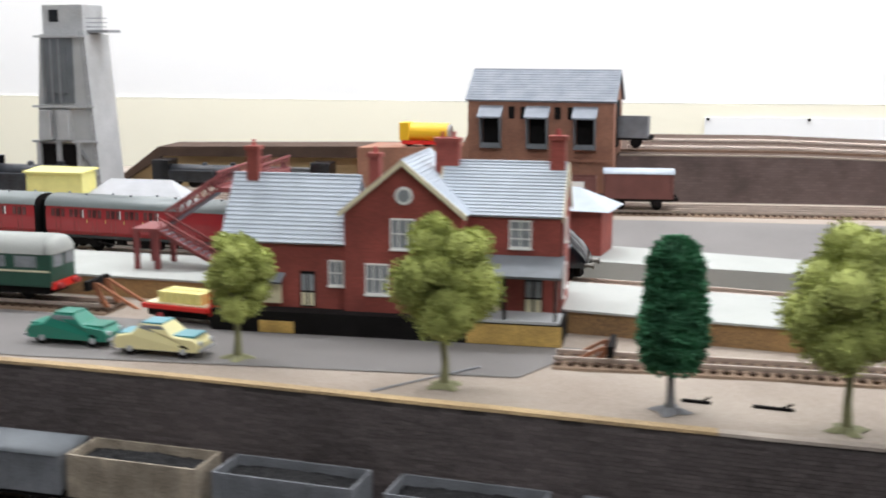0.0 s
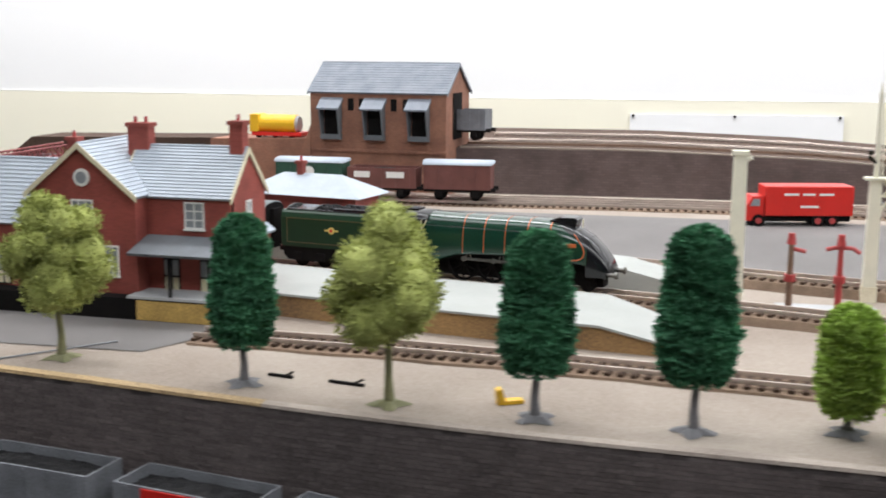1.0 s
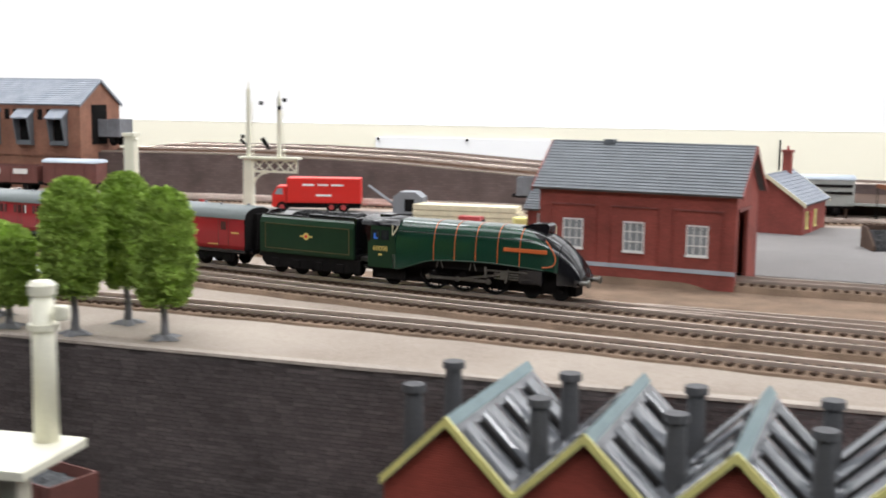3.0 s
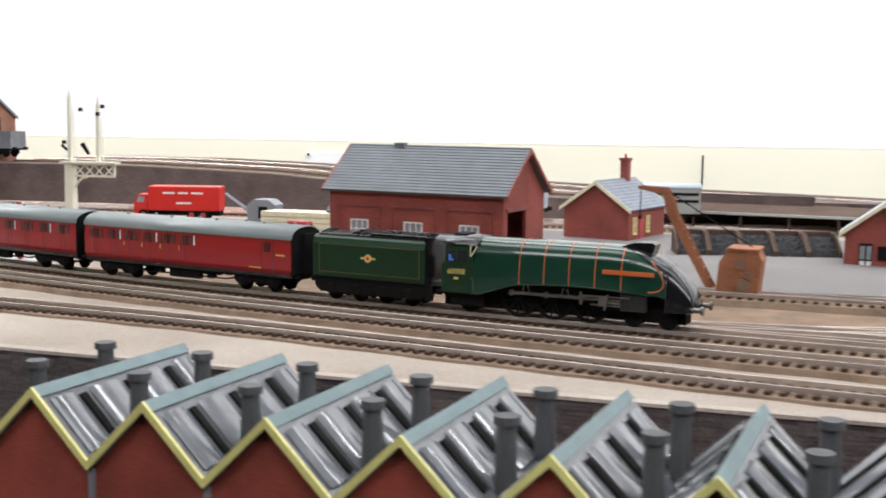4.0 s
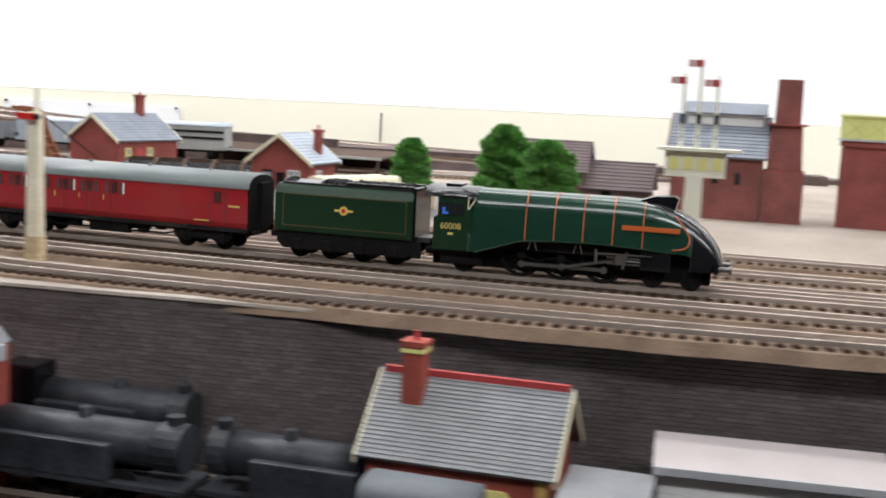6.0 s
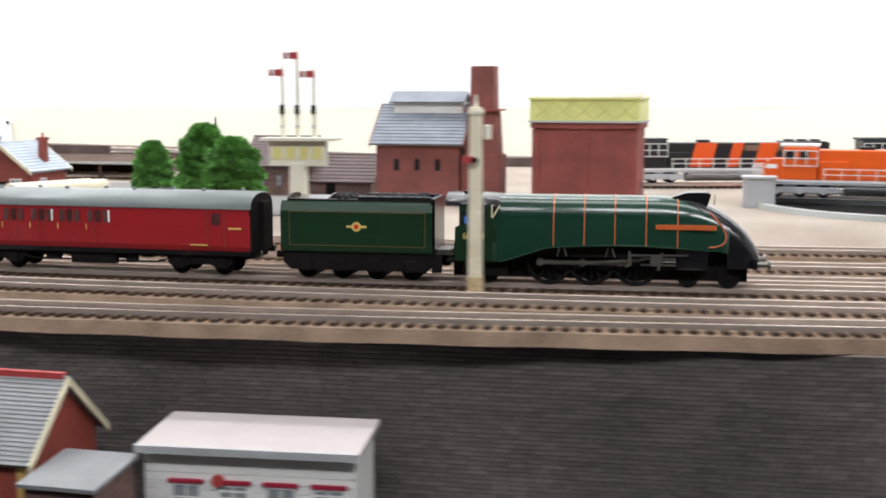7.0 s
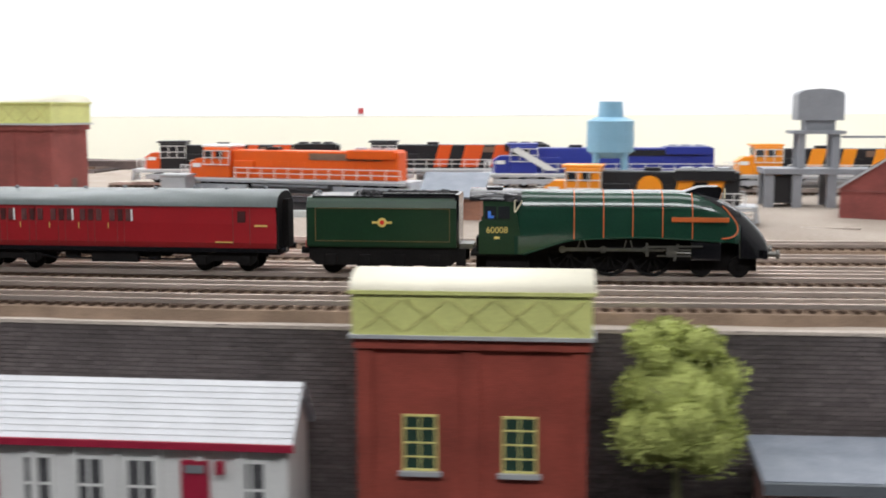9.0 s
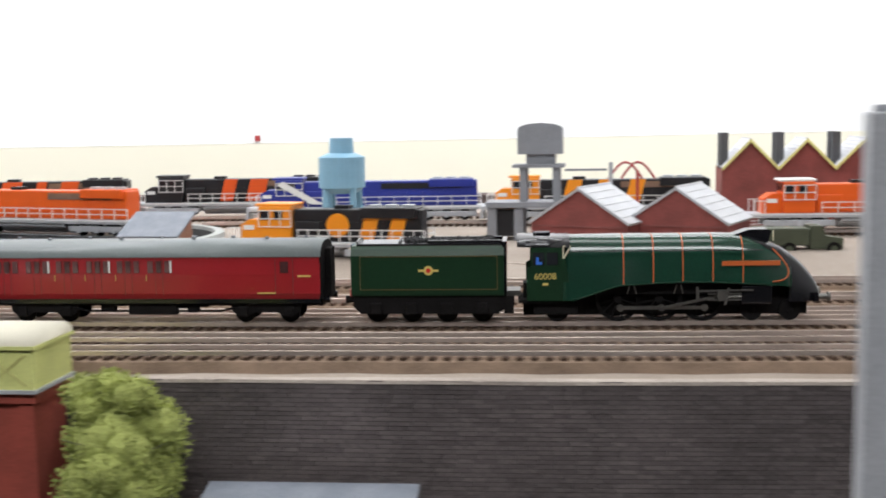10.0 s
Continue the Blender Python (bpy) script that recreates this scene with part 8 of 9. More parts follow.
        part("air_reservoir", tube(B(), (0.086 - h, s * 0.0118, 0.0105), (h - 0.086, s * 0.0118, 0.0105), 0.0026, seg=10), under, d)
        part("sill_stripe", box(B(), -h + 0.002, h - 0.002, s * 0.0167 - 0.0002, s * 0.0167 + 0.0002, 0.0152, 0.0162), "white", d)
        for k in range(int((L - 0.125) / 0.018)):
            x = -h + 0.100 + k * 0.018
            part("door_panel", box(B(), x - 0.0075, x + 0.0075, s * 0.0106 - 0.0003, s * 0.0106 + 0.0003, 0.020, 0.034), main, d)
        for e in (-1, 1):
            for k in range(4):
                part("step_tread", box(B(), e * (h - 0.006) - 0.004, e * (h - 0.006) + 0.004, s * 0.0158 - 0.0012, s * 0.0158 + 0.0012, 0.0035 + k * 0.0032, 0.0041 + k * 0.0032), rails, d)
    for e in (-1, 1):
        bogie_wheels(d, [e * (h - 0.047) + k for k in (-0.021, 0.0, 0.021)], 0.006, 0.006)
        part("pilot", prism(B(), [(e * h, 0.003), (e * (h + 0.004), 0.003), (e * (h + 0.002), 0.0165), (e * h, 0.0165)], -0.015, 0.015), under, d)
    part("fuel_tank", tube(B(), (0.085 - h, 0, 0.0085), (h - 0.085, 0, 0.0085), 0.0068, seg=14), under, d)
    return d


Z = 0.0145
tiger = ((-0.040, -0.024, "orange"), (-0.006, 0.008, "orange"), (0.028, 0.044, "orange"))
diesel(pose(2.994, 1.585, 0.0170, 0, 0, -14), "orange", "bright orange modern diesel on the turntable with white handrails")
diesel(pose(2.869, 1.815, Z, 0, 0, 8), "charcoal", "charcoal modern diesel with red-orange bands and white handrails", cab="charcoal", snout="red_orange", bands=((-0.038, -0.014, "red_orange"), (0.004, 0.016, "red_orange"), (0.034, 0.055, "red_orange")), top_dark=True)
diesel(pose(3.120, 1.850, Z, 0, 0, 4), "charcoal", "charcoal modern diesel with orange zigzag bands", cab="charcoal", bands=((-0.020, -0.004, "red_orange"), (0.012, 0.034, "red_orange"), (0.048, 0.078, "red_orange")), top_dark=True)
diesel(pose(3.299, 1.765, Z, 0, 0, 6), "blue", "royal blue modern diesel with a white flash", stripe="white", under="silver", L=0.270)
zb = diesel(pose(3.331, 1.462, 0.0055, 0, 0, -6), "charcoal", "amber and charcoal striped modern diesel", cab="orange_yellow", bands=((0.030, 0.043, "orange_yellow"), (0.055, 0.068, "orange_yellow")), under="silver", L=0.190)
tube(bm := B(), (0.008, -0.0116, 0.031), (0.008, 0.0116, 0.031), 0.0105, seg=20)
part("livery_disc", bm, "orange_yellow", zb, "amber disc")
diesel(pose(3.560, 1.765, Z, 0, 0, 2), "charcoal", "amber-cabbed charcoal diesel behind the grey tank", cab="orange_yellow", bands=tuple((a, b, "orange_yellow") for a, b, _ in tiger))
diesel(pose(3.832, 1.650, Z, 0, 0, 4), "orange", "bright orange modern diesel beside the red sheds")
for xa, ya, xb, yb in ((2.7, 1.79, 3.6, 1.88), (3.1, 1.745, 3.9, 1.78), (3.6, 1.635, 4.1, 1.67), (3.2, 1.475, 3.52, 1.445)):
    track(Line((xa, ya), ((xa + xb) / 2, (ya + yb) / 2), (xb, yb)), xa + 0.01, xb - 0.01, 0.0145 if ya > 1.6 else 0.0055, "depot storage track beside the turntable", bed=False)

bt_ = thing("pale_blue_water_tank", pose(3.306, 1.606, 0.009), "pale blue round water tank on legs", "water tank")
part("drum", tube(B(), (0, 0, 0.052), (0, 0, 0.082), 0.023, seg=24), "pale_blue", bt_)
part("dome", tube(B(), (0, 0, 0.082), (0, 0, 0.086), 0.023, 0.014, seg=24), "pale_blue", bt_)
part("neck", tube(B(), (0, 0, 0.086), (0, 0, 0.101), 0.0125, 0.0115, seg=20), "pale_blue", bt_)
part("skirt", tube(B(), (0, 0, 0.046), (0, 0, 0.052), 0.014, 0.022, seg=24), "pale_blue", bt_)
for k in range(4):
    a = math.pi / 4 + k * math.pi / 2
    part("leg", tube(B(), (0.021 * math.cos(a), 0.021 * math.sin(a), 0), (0.019 * math.cos(a), 0.019 * math.sin(a), 0.054), 0.0035, seg=8), "pale_blue", bt_)

gt_ = thing("grey_sand_tower", pose(3.503, 1.612, 0.009), "grey sanding tower with a drum on an open frame", "sand tower")
part("platform", box(B(), -0.052, 0.052, -0.024, 0.024, 0.032, 0.037), "grey", gt_)
for x in (-0.046, -0.020, 0.012, 0.046):
    for y in (-0.019, 0.019):
        part("column", box(B(), x - 0.0045, x + 0.0045, y - 0.003, y + 0.003, 0, 0.032), "grey", gt_)
part("bin", box(B(), -0.047, -0.018, -0.018, 0.018, 0.004, 0.030), "charcoal", gt_)
for x in (-0.016, 0.016):
    for y in (-0.012, 0.012):
        part("upright", box(B(), x - 0.0035, x + 0.0035, y - 0.0025, y + 0.0025, 0.037, 0.070), "grey", gt_)
part("upper_deck", box(B(), -0.026, 0.024, -0.018, 0.018, 0.070, 0.073), "grey", gt_)
part("hopper", box(B(), -0.013, 0.015, -0.012, 0.012, 0.073, 0.083), "grey", gt_)
prism(bm := B(), [(-0.021, 0.083), (0.022, 0.083), (0.022, 0.107)] + [(0.0005 + 0.0215 * math.cos(t), 0.107 + 0.006 * math.sin(t)) for t in (0.4, 0.9, 1.57, 2.2, 2.7)] + [(-0.021, 0.107)], -0.016, 0.016)
part("drum", bm, "grey", gt_, "grey riveted drum")
part("walkway", box(B(), 0.024, 0.064, -0.003, 0.003, 0.066, 0.068), "grey", gt_)
for x in (0.082, 0.094):
    bm = B()
    pts = [Vector((x - 0.016 + 0.032 * t, 0, 0.058 + 0.016 * math.sin(math.pi * t))) for t in [k / 8 for k in range(9)]]
    for a, b in zip(pts, pts[1:]):
        tube(bm, a, b, 0.0012, seg=6)
    part("sand_hose", bm, "dull_red", gt_, "red curved sand hose")
part("hose_post", box(B(), 0.066, 0.070, -0.002, 0.002, 0, 0.074), "pale_grey", gt_)
part("hose_post", box(B(), 0.092, 0.095, -0.002, 0.002, 0, 0.066), "dull_red", gt_)

ht = thing("lineside_hut", pose(3.142, 1.447, -0.003, 0, 0, -4), "small brown brick hut with a grey mono-pitch roof", "hut")
part("wall", box(B(), 0, 0.052, 0, 0.034, 0, 0.031), "orange_brick", ht)
part("roof", slab(B(), (-0.003, -0.004, 0.031), (0.055, -0.004, 0.031), (0.055, 0.036, 0.050), (-0.003, 0.036, 0.050), 0.002), "slate", ht)
part("back_gable", prism(B(), [(0.0, 0.031), (0.034, 0.031), (0.034, 0.047)], 0.0, 0.052, "x"), "orange_brick", ht)

for x in (3.544, 3.626):
    rs = thing("red_gabled_store", pose(x, 1.475, -0.002, 0, 0, -20), "red brick gabled store with a white roof", "store", "red stores")
    part("wall", gable_shell(B(), -0.0445, 0.0445, 0, 0.075, 0, 0.037, 0.066, "y"), "red_plain", rs)
    gable_roof(rs, -0.0445, 0.0445, 0, 0.075, 0.037, 0.066, "y", m="roof_white", n=6, over=0.002)
    part("string_course", box(B(), -0.044, 0.044, -0.0008, 0.0004, 0.034, 0.0355), "maroon_brick", rs)
    part("gable_frame", box(B(), -0.040, 0.040, -0.0006, 0.0004, 0.005, 0.031), "red_plain", rs)
fa = thing("red_saw_tooth_shed", pose(3.718, 1.750, 0.009, 0, 0, 0), "red shed with three gables, yellow trim and flues", "engine shed")
for k in range(4):
    x = k * 0.0585
    part("bay_wall", gable_shell(B(), x - 0.0292, x + 0.0292, 0, 0.08, 0, 0.060, 0.090, "y"), "red_plain", fa)
    gable_roof(fa, x - 0.0292, x + 0.0292, 0, 0.08, 0.060, 0.090, "y", m="roof_white", n=8, over=0.0, barge="yellow_trim", end=0.003)
    for y in (0.020, 0.045):
        part("flue", box(B(), x - 0.030, x - 0.0215, y - 0.004, y + 0.004, 0.060, 0.099), "grey_vent", fa)
ar = thing("army_truck", pose(3.735, 1.518, 0.004, 0, 0, 185), "olive green military truck beside the stores", "truck")
part("body", box(B(), -0.005, 0.040, -0.012, 0.012, 0.009, 0.024, bevel=0.001), "army", ar)
prism(bm := B(), [(-0.034, 0.006), (-0.006, 0.006), (-0.006, 0.026), (-0.016, 0.026), (-0.019, 0.017), (-0.034, 0.015)], -0.011, 0.011)
part("cab", bm, "army", ar)
wheels(ar, (-0.026, 0.012, 0.028), 0.0125, 0.006, hub="army")

# ---------------- left end: coaling tower, footbridge, railcar, cars ----------------
ct = thing("coaling_tower", pose(0.345, 1.900, 0.009, 0, 0, -4), "tall grey concrete coaling tower with steel ladders", "coaling tower")
part("body", prism(B(), [(-0.041, 0), (0.042, 0), (0.028, 0.192), (-0.028, 0.192)], -0.03, 0.03), "concrete", ct)
part("head_house", box(B(), -0.027, 0.025, -0.024, 0.024, 0.192, 0.226, bevel=0.001), "concrete", ct)
part("head_window", box(B(), -0.018, -0.006, -0.0246, -0.0236, 0.206, 0.220), "dark_glass", ct)
# no hollows here: flat dark sheets paint the shade of hoist and chute recesses
part("hoist_recess", box(B(), -0.026, 0.014, -0.0312, -0.0296, 0.112, 0.188), "dark_slate_and_shade", ct)
part("hoist_cage", box(B(), -0.019, 0.006, -0.034, -0.0312, 0.124, 0.178), "dark_slate_and_shade", ct)
part("chute_recess", box(B(), -0.034, 0.018, -0.0312, -0.0296, 0.004, 0.064), "soot_and_shade", ct)
for x in (-0.030, -0.006):
    part("chute", box(B(), x, x + 0.016, -0.040, -0.030, 0.070, 0.104, top=0.8), "concrete", ct)
for x in (-0.034, -0.008, 0.018):
    part("pier", box(B(), x - 0.0025, x + 0.0025, -0.035, -0.0296, 0, 0.066), "concrete", ct)
for x in (-0.022, -0.012, -0.002):
    part("hoist_guide", box(B(), x - 0.0008, x + 0.0008, -0.0352, -0.0340, 0.112, 0.186), "grey", ct)
part("side_stair", slab(B(), (0.036, -0.034, 0.030), (0.040, -0.034, 0.030), (0.016, -0.034, 0.066), (0.012, -0.034, 0.066), 0.003), "grey", ct)
for z in (0.066, 0.107, 0.188):
    part("ledge", box(B(), -0.047 + z * 0.07, 0.047 - z * 0.07, -0.034, -0.0296, z, z + 0.0025), "concrete", ct)
part("balcony", box(B(), 0.025, 0.052, -0.015, 0.015, 0.194, 0.197), "grey", ct)
for k in range(3):
    part("balcony_rail", box(B(), 0.025, 0.051, -0.0155, -0.0148, 0.200 + k * 0.005, 0.2008 + k * 0.005), "grey", ct)
for s in (-1, 1):
    part("ladder_stile", tube(B(), (0.043, s * 0.004 - 0.034, 0), (0.028, s * 0.004 - 0.034, 0.196), 0.0006, seg=5), "grey", ct)
for k in range(24):
    part("ladder_rung", tube(B(), (0.0424 - k * 0.0006, -0.038, 0.006 + k * 0.0077), (0.0424 - k * 0.0006, -0.030, 0.006 + k * 0.0077), 0.0005, seg=5), "grey", ct)

cr = thing("cream_hut", on(0.400, 1.735, -4), "pale yellow signal hut behind the carriages", "hut")
part("wall", box(B(), -0.031, 0.034, -0.015, 0.015, 0, 0.061, bevel=0.0006), "yellow_trim", cr)
part("roof", slab(B(), (-0.033, -0.018, 0.0625), (0.036, -0.018, 0.0625), (0.036, 0.018, 0.065), (-0.033, 0.018, 0.065), 0.002), "yellow_trim", cr)
gh = thing("grey_roofed_store", on(0.490, 1.735, -4), "low store with a pale grey hipped roof", "store")
part("wall", box(B(), -0.050, 0.050, -0.016, 0.016, 0, 0.038), "brown_brick", gh)
bm = B()
a_ = [bm.verts.new(p) for p in ((-0.056, -0.020, 0.037), (0.056, -0.020, 0.037), (0.056, 0.020, 0.037), (-0.056, 0.020, 0.037))]
r_ = [bm.verts.new(p) for p in ((-0.034, 0, 0.055), (0.036, 0, 0.055))]
for q in ((a_[0], a_[1], r_[1], r_[0]), (a_[2], a_[3], r_[0], r_[1]), (a_[1], a_[2], r_[1]), (a_[3], a_[0], r_[0]), (a_[3], a_[2], a_[1], a_[0])):
    bm.faces.new(q)
part("roof", bm, "pale_grey", gh, "pale grey hipped roof")

fb = thing("footbridge", pose(0.652, 1.470, 0.0115, 0, 0, 0) @ Matrix.Diagonal((0.86, 0.9, 0.88, 1)), "dark red lattice footbridge with covered stairs", "footbridge")
# stair flight rising to the right and back, then the span across the line
part("stair_flight", slab(B(), (0.030, -0.020, 0.002), (0.030, 0.0, 0.002), (-0.034, 0.0, 0.036), (-0.034, -0.020, 0.036), 0.002), "brick_red_paint", fb)
for k in range(12):
    x = 0.028 - k * 0.0053
    part("step", box(B(), x - 0.004, x, -0.019, -0.001, 0.003 + k * 0.0028, 0.0045 + k * 0.0028), "slate", fb)
part("landing", box(B(), -0.058, -0.032, -0.022, 0.022, 0.035, 0.038), "brick_red_paint", fb)
part("upper_flight", slab(B(), (-0.034, 0.002, 0.038), (-0.034, 0.022, 0.038), (0.020, 0.022, 0.072), (0.020, 0.002, 0.072), 0.002), "slate", fb)
part("span", box(B(), 0.018, 0.040, 0.0, 0.165, 0.070, 0.074), "brick_red_paint", fb)


def lattice(p0, p1, q0, q1, n):
    """An open lattice side between a lower rail p0-p1 and an upper rail q0-q1."""
    p0, p1, q0, q1 = (Vector(v) for v in (p0, p1, q0, q1))
    for a, b in ((p0, p1), (q0, q1)):
        part("lattice_rail", tube(B(), a, b, 0.0011, seg=6), "brick_red_paint", fb)
    for k in range(n):
        t0, t1 = k / n, (k + 1) / n
        for a, b in ((p0.lerp(p1, t0), q0.lerp(q1, t1)), (q0.lerp(q1, t0), p0.lerp(p1, t1))):
            part("lattice_bar", tube(B(), a, b, 0.0006, seg=5), "brick_red_paint", fb)


for y in (-0.0205, 0.0):
    lattice((0.030, y, 0.003), (-0.034, y, 0.037), (0.030, y, 0.015), (-0.034, y, 0.049), 8)
for y in (0.0015, 0.0225):
    lattice((-0.034, y, 0.039), (0.020, y, 0.073), (-0.034, y, 0.051), (0.020, y, 0.086), 7)
for x in (0.0185, 0.0395):
    lattice((x, 0.0, 0.075), (x, 0.165, 0.075), (x, 0.0, 0.088), (x, 0.165, 0.088), 16)
for x, y in ((-0.055, -0.019), (-0.055, 0.019), (-0.035, -0.019), (-0.035, 0.019), (0.030, 0.004), (0.030, 0.020), (0.030, 0.145), (0.030, 0.160)):
    part("column", box(B(), x - 0.0022, x + 0.0022, y - 0.0022, y + 0.0022, 0 if y < 0.1 else -0.001, 0.036 if x < 0 else 0.070), "brick_red_paint", fb)

rcx = thing("green_railcar", pose(0.485, 1.392, 0.001, 0, 0, -4), "dark green diesel railcar with a pale roof", "railcar")
part("body", box(B(), -0.16, 0.090, -0.017, 0.017, 0.011, 0.036, bevel=0.0015), "wagon_green", rcx)
ro = [(y, z) for y, z in arch(0.0178, 0.036, 0.049, 14, 0.8)]
part("roof", loft(B(), [[Vector((x, y, z)) for y, z in ro] for x in (-0.161, 0.084)]), "platform", rcx, "pale domed roof", smooth=True)
part("roof_front", loft(B(), [[Vector((x, y * k, 0.036 + (z - 0.036) * k)) for y, z in ro] for x, k in ((0.084, 1.0), (0.0885, 0.93), (0.092, 0.75))]), "platform", rcx, "", smooth=True)
for s in (-1, 1):
    for k in range(9):
        part("window", box(B(), -0.148 + k * 0.026, -0.130 + k * 0.026, s * 0.0172 - 0.0004, s * 0.0172 + 0.0004, 0.026, 0.0345), "grey_glass", rcx)
    part("waist_line", box(B(), -0.158, 0.088, s * 0.0173 - 0.0002, s * 0.0173 + 0.0002, 0.0225, 0.0238), "cream", rcx)
    part("front_window", box(B(), 0.0896, 0.0906, s * 0.008 - 0.006, s * 0.008 + 0.006, 0.026, 0.035), "grey_glass", rcx)
    tube(bm := B(), (0.090, s * 0.0114, 0.0125), (0.096, s * 0.0114, 0.0125), 0.0022, seg=10)
    part("buffer", bm, "dull_red", rcx)
part("buffer_beam", box(B(), 0.0895, 0.0915, -0.0165, 0.0165, 0.0095, 0.015), "red", rcx)
part("underframe", box(B(), -0.155, 0.085, -0.013, 0.013, 0.005, 0.011), "soot_and_shade", rcx)
bogie_wheels(rcx, (-0.13, -0.10, 0.035, 0.065), 0.006, 0.006)
track(Line((-0.9, 1.50), (0.2, 1.418), (0.48, 1.392), (0.70, 1.372)), -0.8, 0.62, 0.001, "bay platform track ending at the buffer stop")
bs_ = thing("buffer_stop", pose(0.614, 1.378, -0.003, 0, 0, -4), "rusty brown buffer stop with a dark beam", "buffer stop")
for s in (-1, 1):
    part("raker", prism(B(), [(0.0, 0.002), (0.004, 0.002), (-0.006, 0.020), (-0.010, 0.020)], s * 0.0085 - 0.001, s * 0.0085 + 0.001), "rust", bs_)
    part("back_raker", prism(B(), [(0.024, 0.002), (0.028, 0.002), (-0.004, 0.020), (-0.008, 0.020)], s * 0.0085 - 0.001, s * 0.0085 + 0.001), "rust", bs_)
part("beam", box(B(), -0.012, -0.008, -0.016, 0.016, 0.015, 0.022), "soot_and_shade", bs_)
bs2 = copy_thing(bs_, pose(0.975, 1.287, -0.012, 0, 0, 176))


def car(m, low, up, label):
    c = thing("motor_car", m, label, "car", "parked cars")
    pr = [(-0.028, 0.004), (0.029, 0.004), (0.030, 0.009), (0.026, 0.0125), (0.012, 0.0138), (0.005, 0.0205), (-0.010, 0.0208), (-0.017, 0.0142), (-0.027, 0.0125), (-0.0295, 0.009)]
    rings = []
    for y, k in ((-0.0105, 0.90), (-0.0098, 0.97), (-0.008, 1.0), (0.008, 1.0), (0.0098, 0.97), (0.0105, 0.90)):
        rings.append([Vector((x * (0.97 + 0.03 * k), y * (1 if z < 0.0145 else 0.86), 0.004 + (z - 0.004) * k)) for x, z in pr + pr[:1]])
    part("body", loft(B(), rings), low, c, smooth=False)
    part("roof", box(B(), -0.010, 0.0045, -0.0080, 0.0080, 0.0200, 0.0216, bevel=0.0006), up, c)
    part("bonnet", box(B(), 0.010, 0.0265, -0.0085, 0.0085, 0.0128, 0.0143, bevel=0.0005), up, c)
    part("boot", box(B(), -0.027, -0.0165, -0.0085, 0.0085, 0.0125, 0.0140, bevel=0.0005), up, c)
    for s in (-1, 1):
        part("side_window", prism(B(), [(-0.0140, 0.0147), (0.0085, 0.0147), (0.0042, 0.0196), (-0.0092, 0.0198)], s * 0.0091 - 0.0003, s * 0.0091 + 0.0003), "grey_glass", c)
        part("headlamp", tube(B(), (0.029, s * 0.0075, 0.0095), (0.0308, s * 0.0075, 0.0095), 0.0016, seg=10), "silver", c)
        part("bumper", box(B(), -0.0312 if s < 0 else 0.0300, -0.0300 if s < 0 else 0.0314, -0.010, 0.010, 0.0045, 0.0062), "silver", c)
    wheels(c, (-0.018, 0.019), 0.0104, 0.0042, hub="silver")


car(pose(0.632, 1.283, -0.0042, 0, 0, -6), "teal", "teal", "teal green saloon car parked on the forecourt")
car(pose(0.700, 1.266, -0.0042, 0, 0, -6), "car_cream", "car_blue", "two-tone cream and blue saloon car parked outside")

# ---------------- small things ----------------
yo = thing("yellow_bench", pose(1.168, 1.193, -0.005, 0, 0, 25), "small bright yellow plastic bench on its side", "bench")
part("seat", box(B(), -0.007, 0.007, -0.003, 0.003, 0.0002, 0.0022), "yellow", yo)
part("back", prism(B(), [(-0.007, 0.002), (-0.003, 0.002), (-0.005, 0.009), (-0.008, 0.008)], -0.003, 0.003), "yellow", yo)
for x, y, w in ((1.032, 1.213, 0.008), (1.073, 1.207, 0.011)):
    dc = thing("point_lever", pose(x, y, -0.005, 0, 0, -12), "small dark metal point lever lying on the ground", "lever")
    part("bar", box(B(), -w, w, -0.0012, 0.0012, 0.0, 0.0016, bevel=0.0004), "soot_and_shade", dc)
    part("handle", tube(B(), (w * 0.4, 0, 0.001), (w * 0.9, 0.002, 0.0035), 0.0007, seg=6), "soot_and_shade", dc)
dr = thing("ground_cable", Matrix.Identity(4), "thin dark cable lying across the forecourt edge", "cable")
part("wire", tube(B(), (0.850, 1.205, -0.0042), (0.905, 1.262, -0.0036), 0.0006, seg=6), "grey", dr)
for x, z in ((1.952, 0.052),):
    wp = thing("wall_rod", pose(x, WALL(x) - 0.006, 0.0), "thin black rod standing against the cream wall", "rod")
    part("rod", tube(B(), (0, 0, 0.006), (0, 0, 0.066), 0.0016, seg=8), "soot_and_shade", wp)
rdm = thing("red_wall_tag", pose(2.749, WALL(2.749) - 0.002, 0.088), "small red square tag on the white wall", "tag")
part("tag", box(B(), -0.006, 0.006, -0.001, 0.001, 0, 0.013), "dull_red", rdm)
sheet = thing("white_card_sheet", Matrix.Identity(4), "white card sheet pinned to the cream wall", "sheet")
v0, v1 = 1.148, 1.53
bm = B()
prev = None
for k in range(12):
    v = v0 + (v1 - v0) * k / 11
    ring = [bm.verts.new((v, WALL(v) - o, z)) for o, z in ((0.002, 0.0), (0.004, 0.0), (0.004, 0.058), (0.002, 0.058))]
    if prev:
        for j in range(4):
            bm.faces.new((prev[j], prev[(j + 1) % 4], ring[(j + 1) % 4], ring[j]))
    prev = ring
part("card", bm, "paper", sheet)
for v in (1.154, 1.337, 1.523):
    tube(bm := B(), (v, WALL(v) - 0.004, 0.055), (v, WALL(v) - 0.008, 0.055), 0.0026, seg=10)
    part("pin", bm, "soot_and_shade", sheet)

# ---------------- dressed stones of the retaining wall ----------------


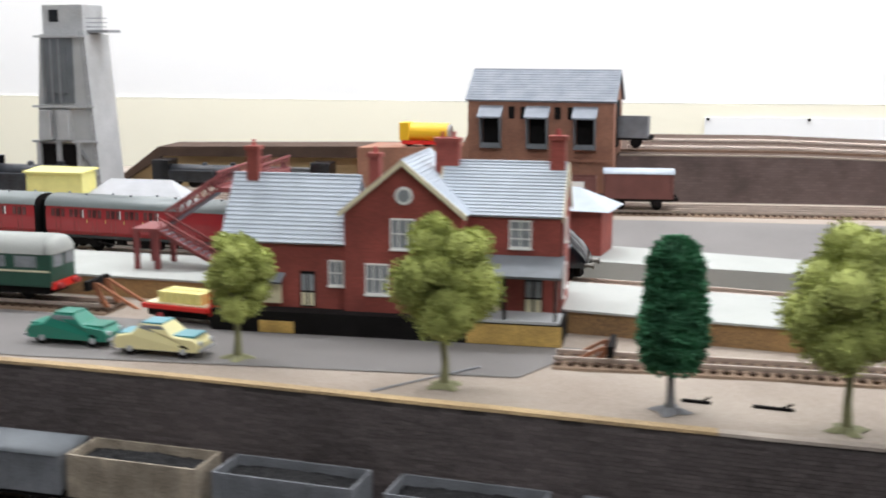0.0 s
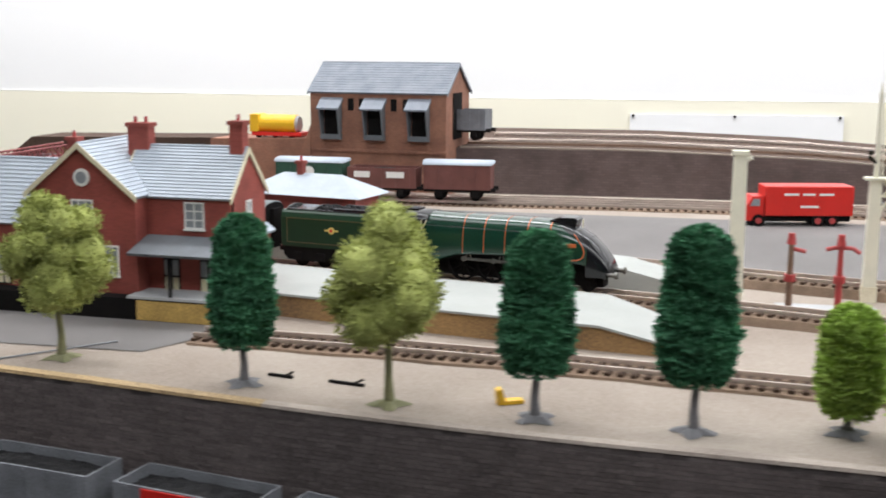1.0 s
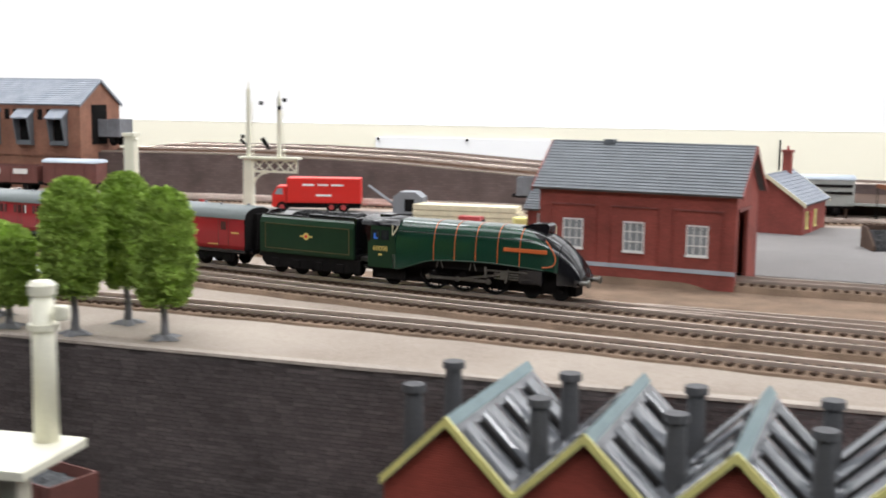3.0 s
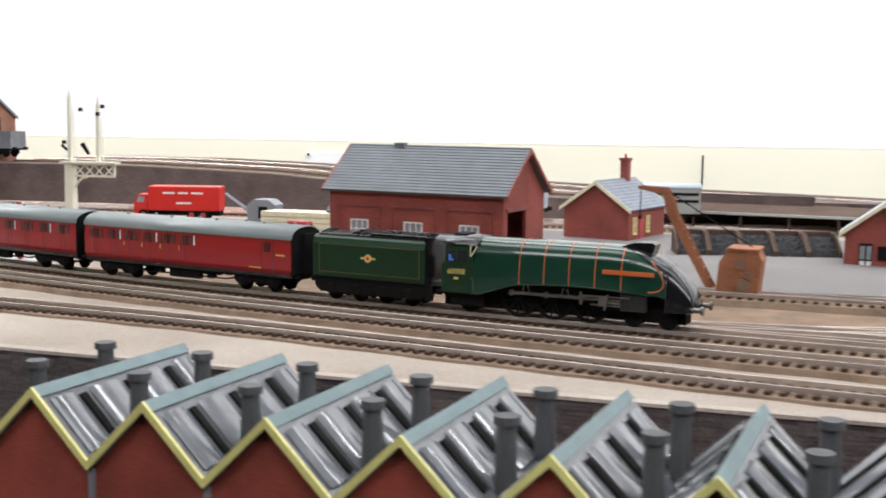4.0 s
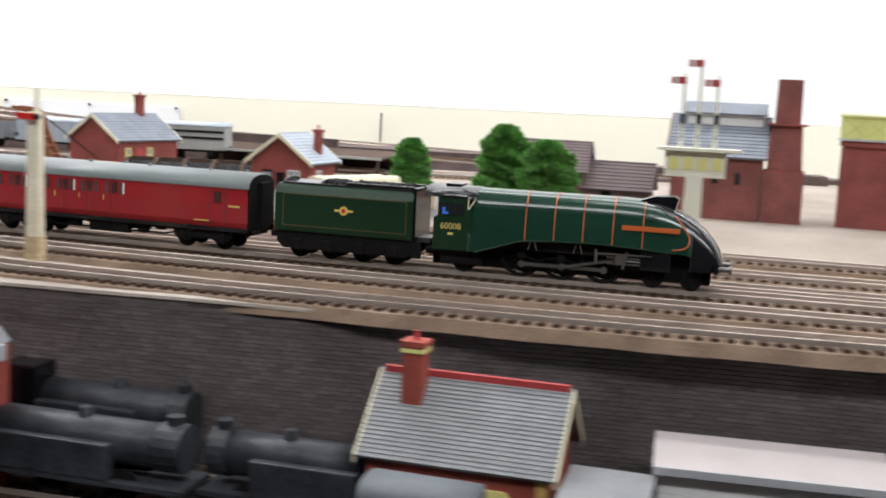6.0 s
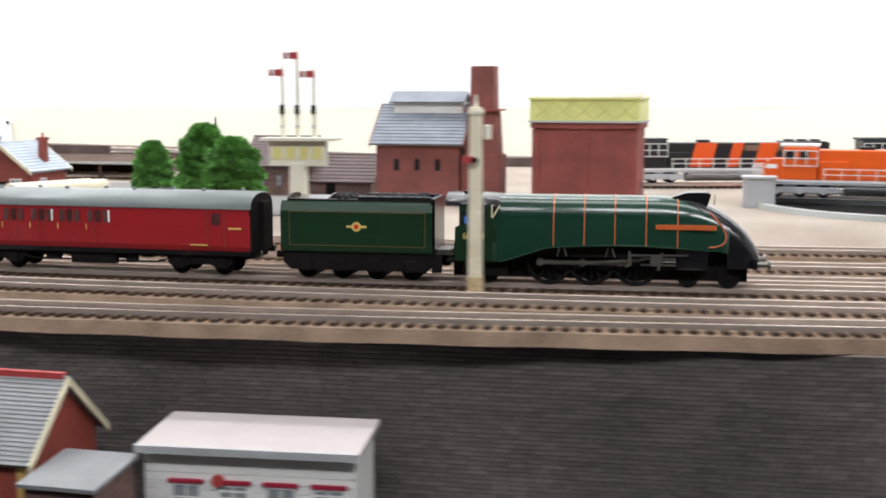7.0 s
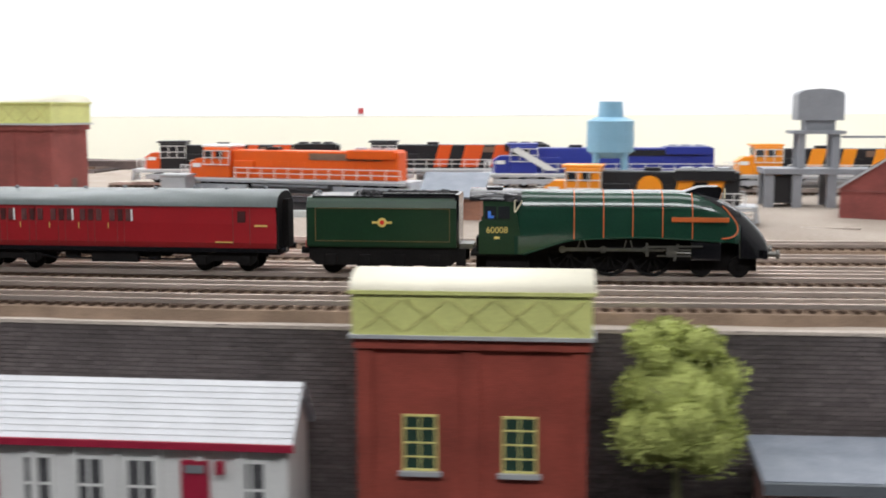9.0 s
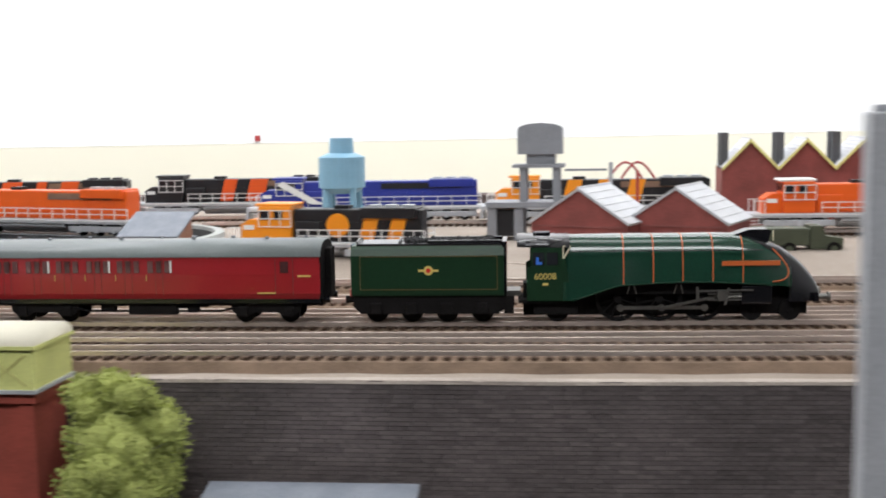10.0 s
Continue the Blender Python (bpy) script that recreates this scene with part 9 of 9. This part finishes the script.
def stone_mat():
    m = mat("dark_weathered_stone", (0.120, 0.101, 0.099), 0.75, var=0.45, scale=14, bump=0.5, fine=700, spec=0.25)
    nt, b = m.node_tree, m.node_tree.nodes["Principled BSDF"]
    old = b.inputs["Base Color"].links[0].from_socket
    info, geo, add, frac, rng_, mul = (nt.nodes.new(k) for k in ("ShaderNodeObjectInfo", "ShaderNodeNewGeometry", "ShaderNodeMath", "ShaderNodeMath", "ShaderNodeMapRange", "ShaderNodeMix"))
    add.operation, frac.operation = "ADD", "FRACT"
    nt.links.new(info.outputs["Random"], add.inputs[0])
    nt.links.new(geo.outputs["Random Per Island"], add.inputs[1])
    nt.links.new(add.outputs[0], frac.inputs[0])
    nt.links.new(frac.outputs[0], rng_.inputs["Value"])
    rng_.inputs["To Min"].default_value, rng_.inputs["To Max"].default_value = 0.82, 1.2
    mul.data_type, mul.blend_type = "RGBA", "MULTIPLY"
    mul.inputs[0].default_value = 1.0
    nt.links.new(old, mul.inputs[6])
    nt.links.new(rng_.outputs[0], mul.inputs[7])
    nt.links.new(mul.outputs[2], b.inputs["Base Color"])
    return m


def retaining_stones():
    wall = bpy.data.objects["retaining_wall"]
    sm = stone_mat()
    rng = random.Random(11)
    quads = [(4, 5, 6, 7), (0, 1, 5, 4), (1, 2, 6, 5), (2, 3, 7, 6), (3, 0, 4, 7)]
    # a few stone shapes, shared by the single stones; face towards -y, length along x
    shapes = []
    for w in (0.0085, 0.0105, 0.0125):
        me = bpy.data.meshes.new("stone")
        q = []
        for y, k in ((0.0, 1.0), (-0.0006, 0.9)):
            for a, c in ((-1, -1), (1, -1), (1, 1), (-1, 1)):
                q.append((a * (w / 2 - 0.0002) * (1 if k == 1 else 1 - 0.0003 / w * 2), y, c * 0.00115 * k))
        me.from_pydata(q, [], quads)
        me.materials.append(sm)
        shapes.append((w, me))
    verts, faces, singles = [], [], 0
    pitch = 0.0024
    for row in range(44):
        z = -0.0105 - row * pitch
        if z < LOW:
            break
        x = -0.3 + (row % 2) * 0.005
        while x < 4.5:
            w, me = shapes[rng.randrange(3)]
            c = x + w / 2
            x += w
            zt = edge_z(c)
            t = (zt - z) / (zt - LOW + 0.01)
            y = EDGE(c) - 0.004 * t - 0.0001
            slope = math.atan2(EDGE(c + 0.005) - EDGE(c - 0.005), 0.01)
            proud = 0.7 + 0.7 * rng.random()
            if 2.62 < c < 2.95 and 1 <= row <= 11 and singles < 300:
                st = new("stone", me)
                st.parent = wall
                st.matrix_basis = pose(c, y, z, 0, 0, math.degrees(slope))
                singles += 1
                continue
            k = len(verts)
            ca, sa = math.cos(slope), math.sin(slope)
            for v in me.vertices:
                px, py = v.co.x, v.co.y * proud
                verts.append((c + px * ca - py * sa, y + px * sa + py * ca, z + v.co.z))
            faces.extend(tuple(i + k for i in q) for q in quads)
    me = bpy.data.meshes.new("stone_courses")
    me.from_pydata(verts, [], faces)
    me.materials.append(sm)
    ob = new("stone_courses", me)
    ob.parent = wall
    tagged(ob, "dark weathered stones in level courses", "", "", "stuff")


retaining_stones()


motions()
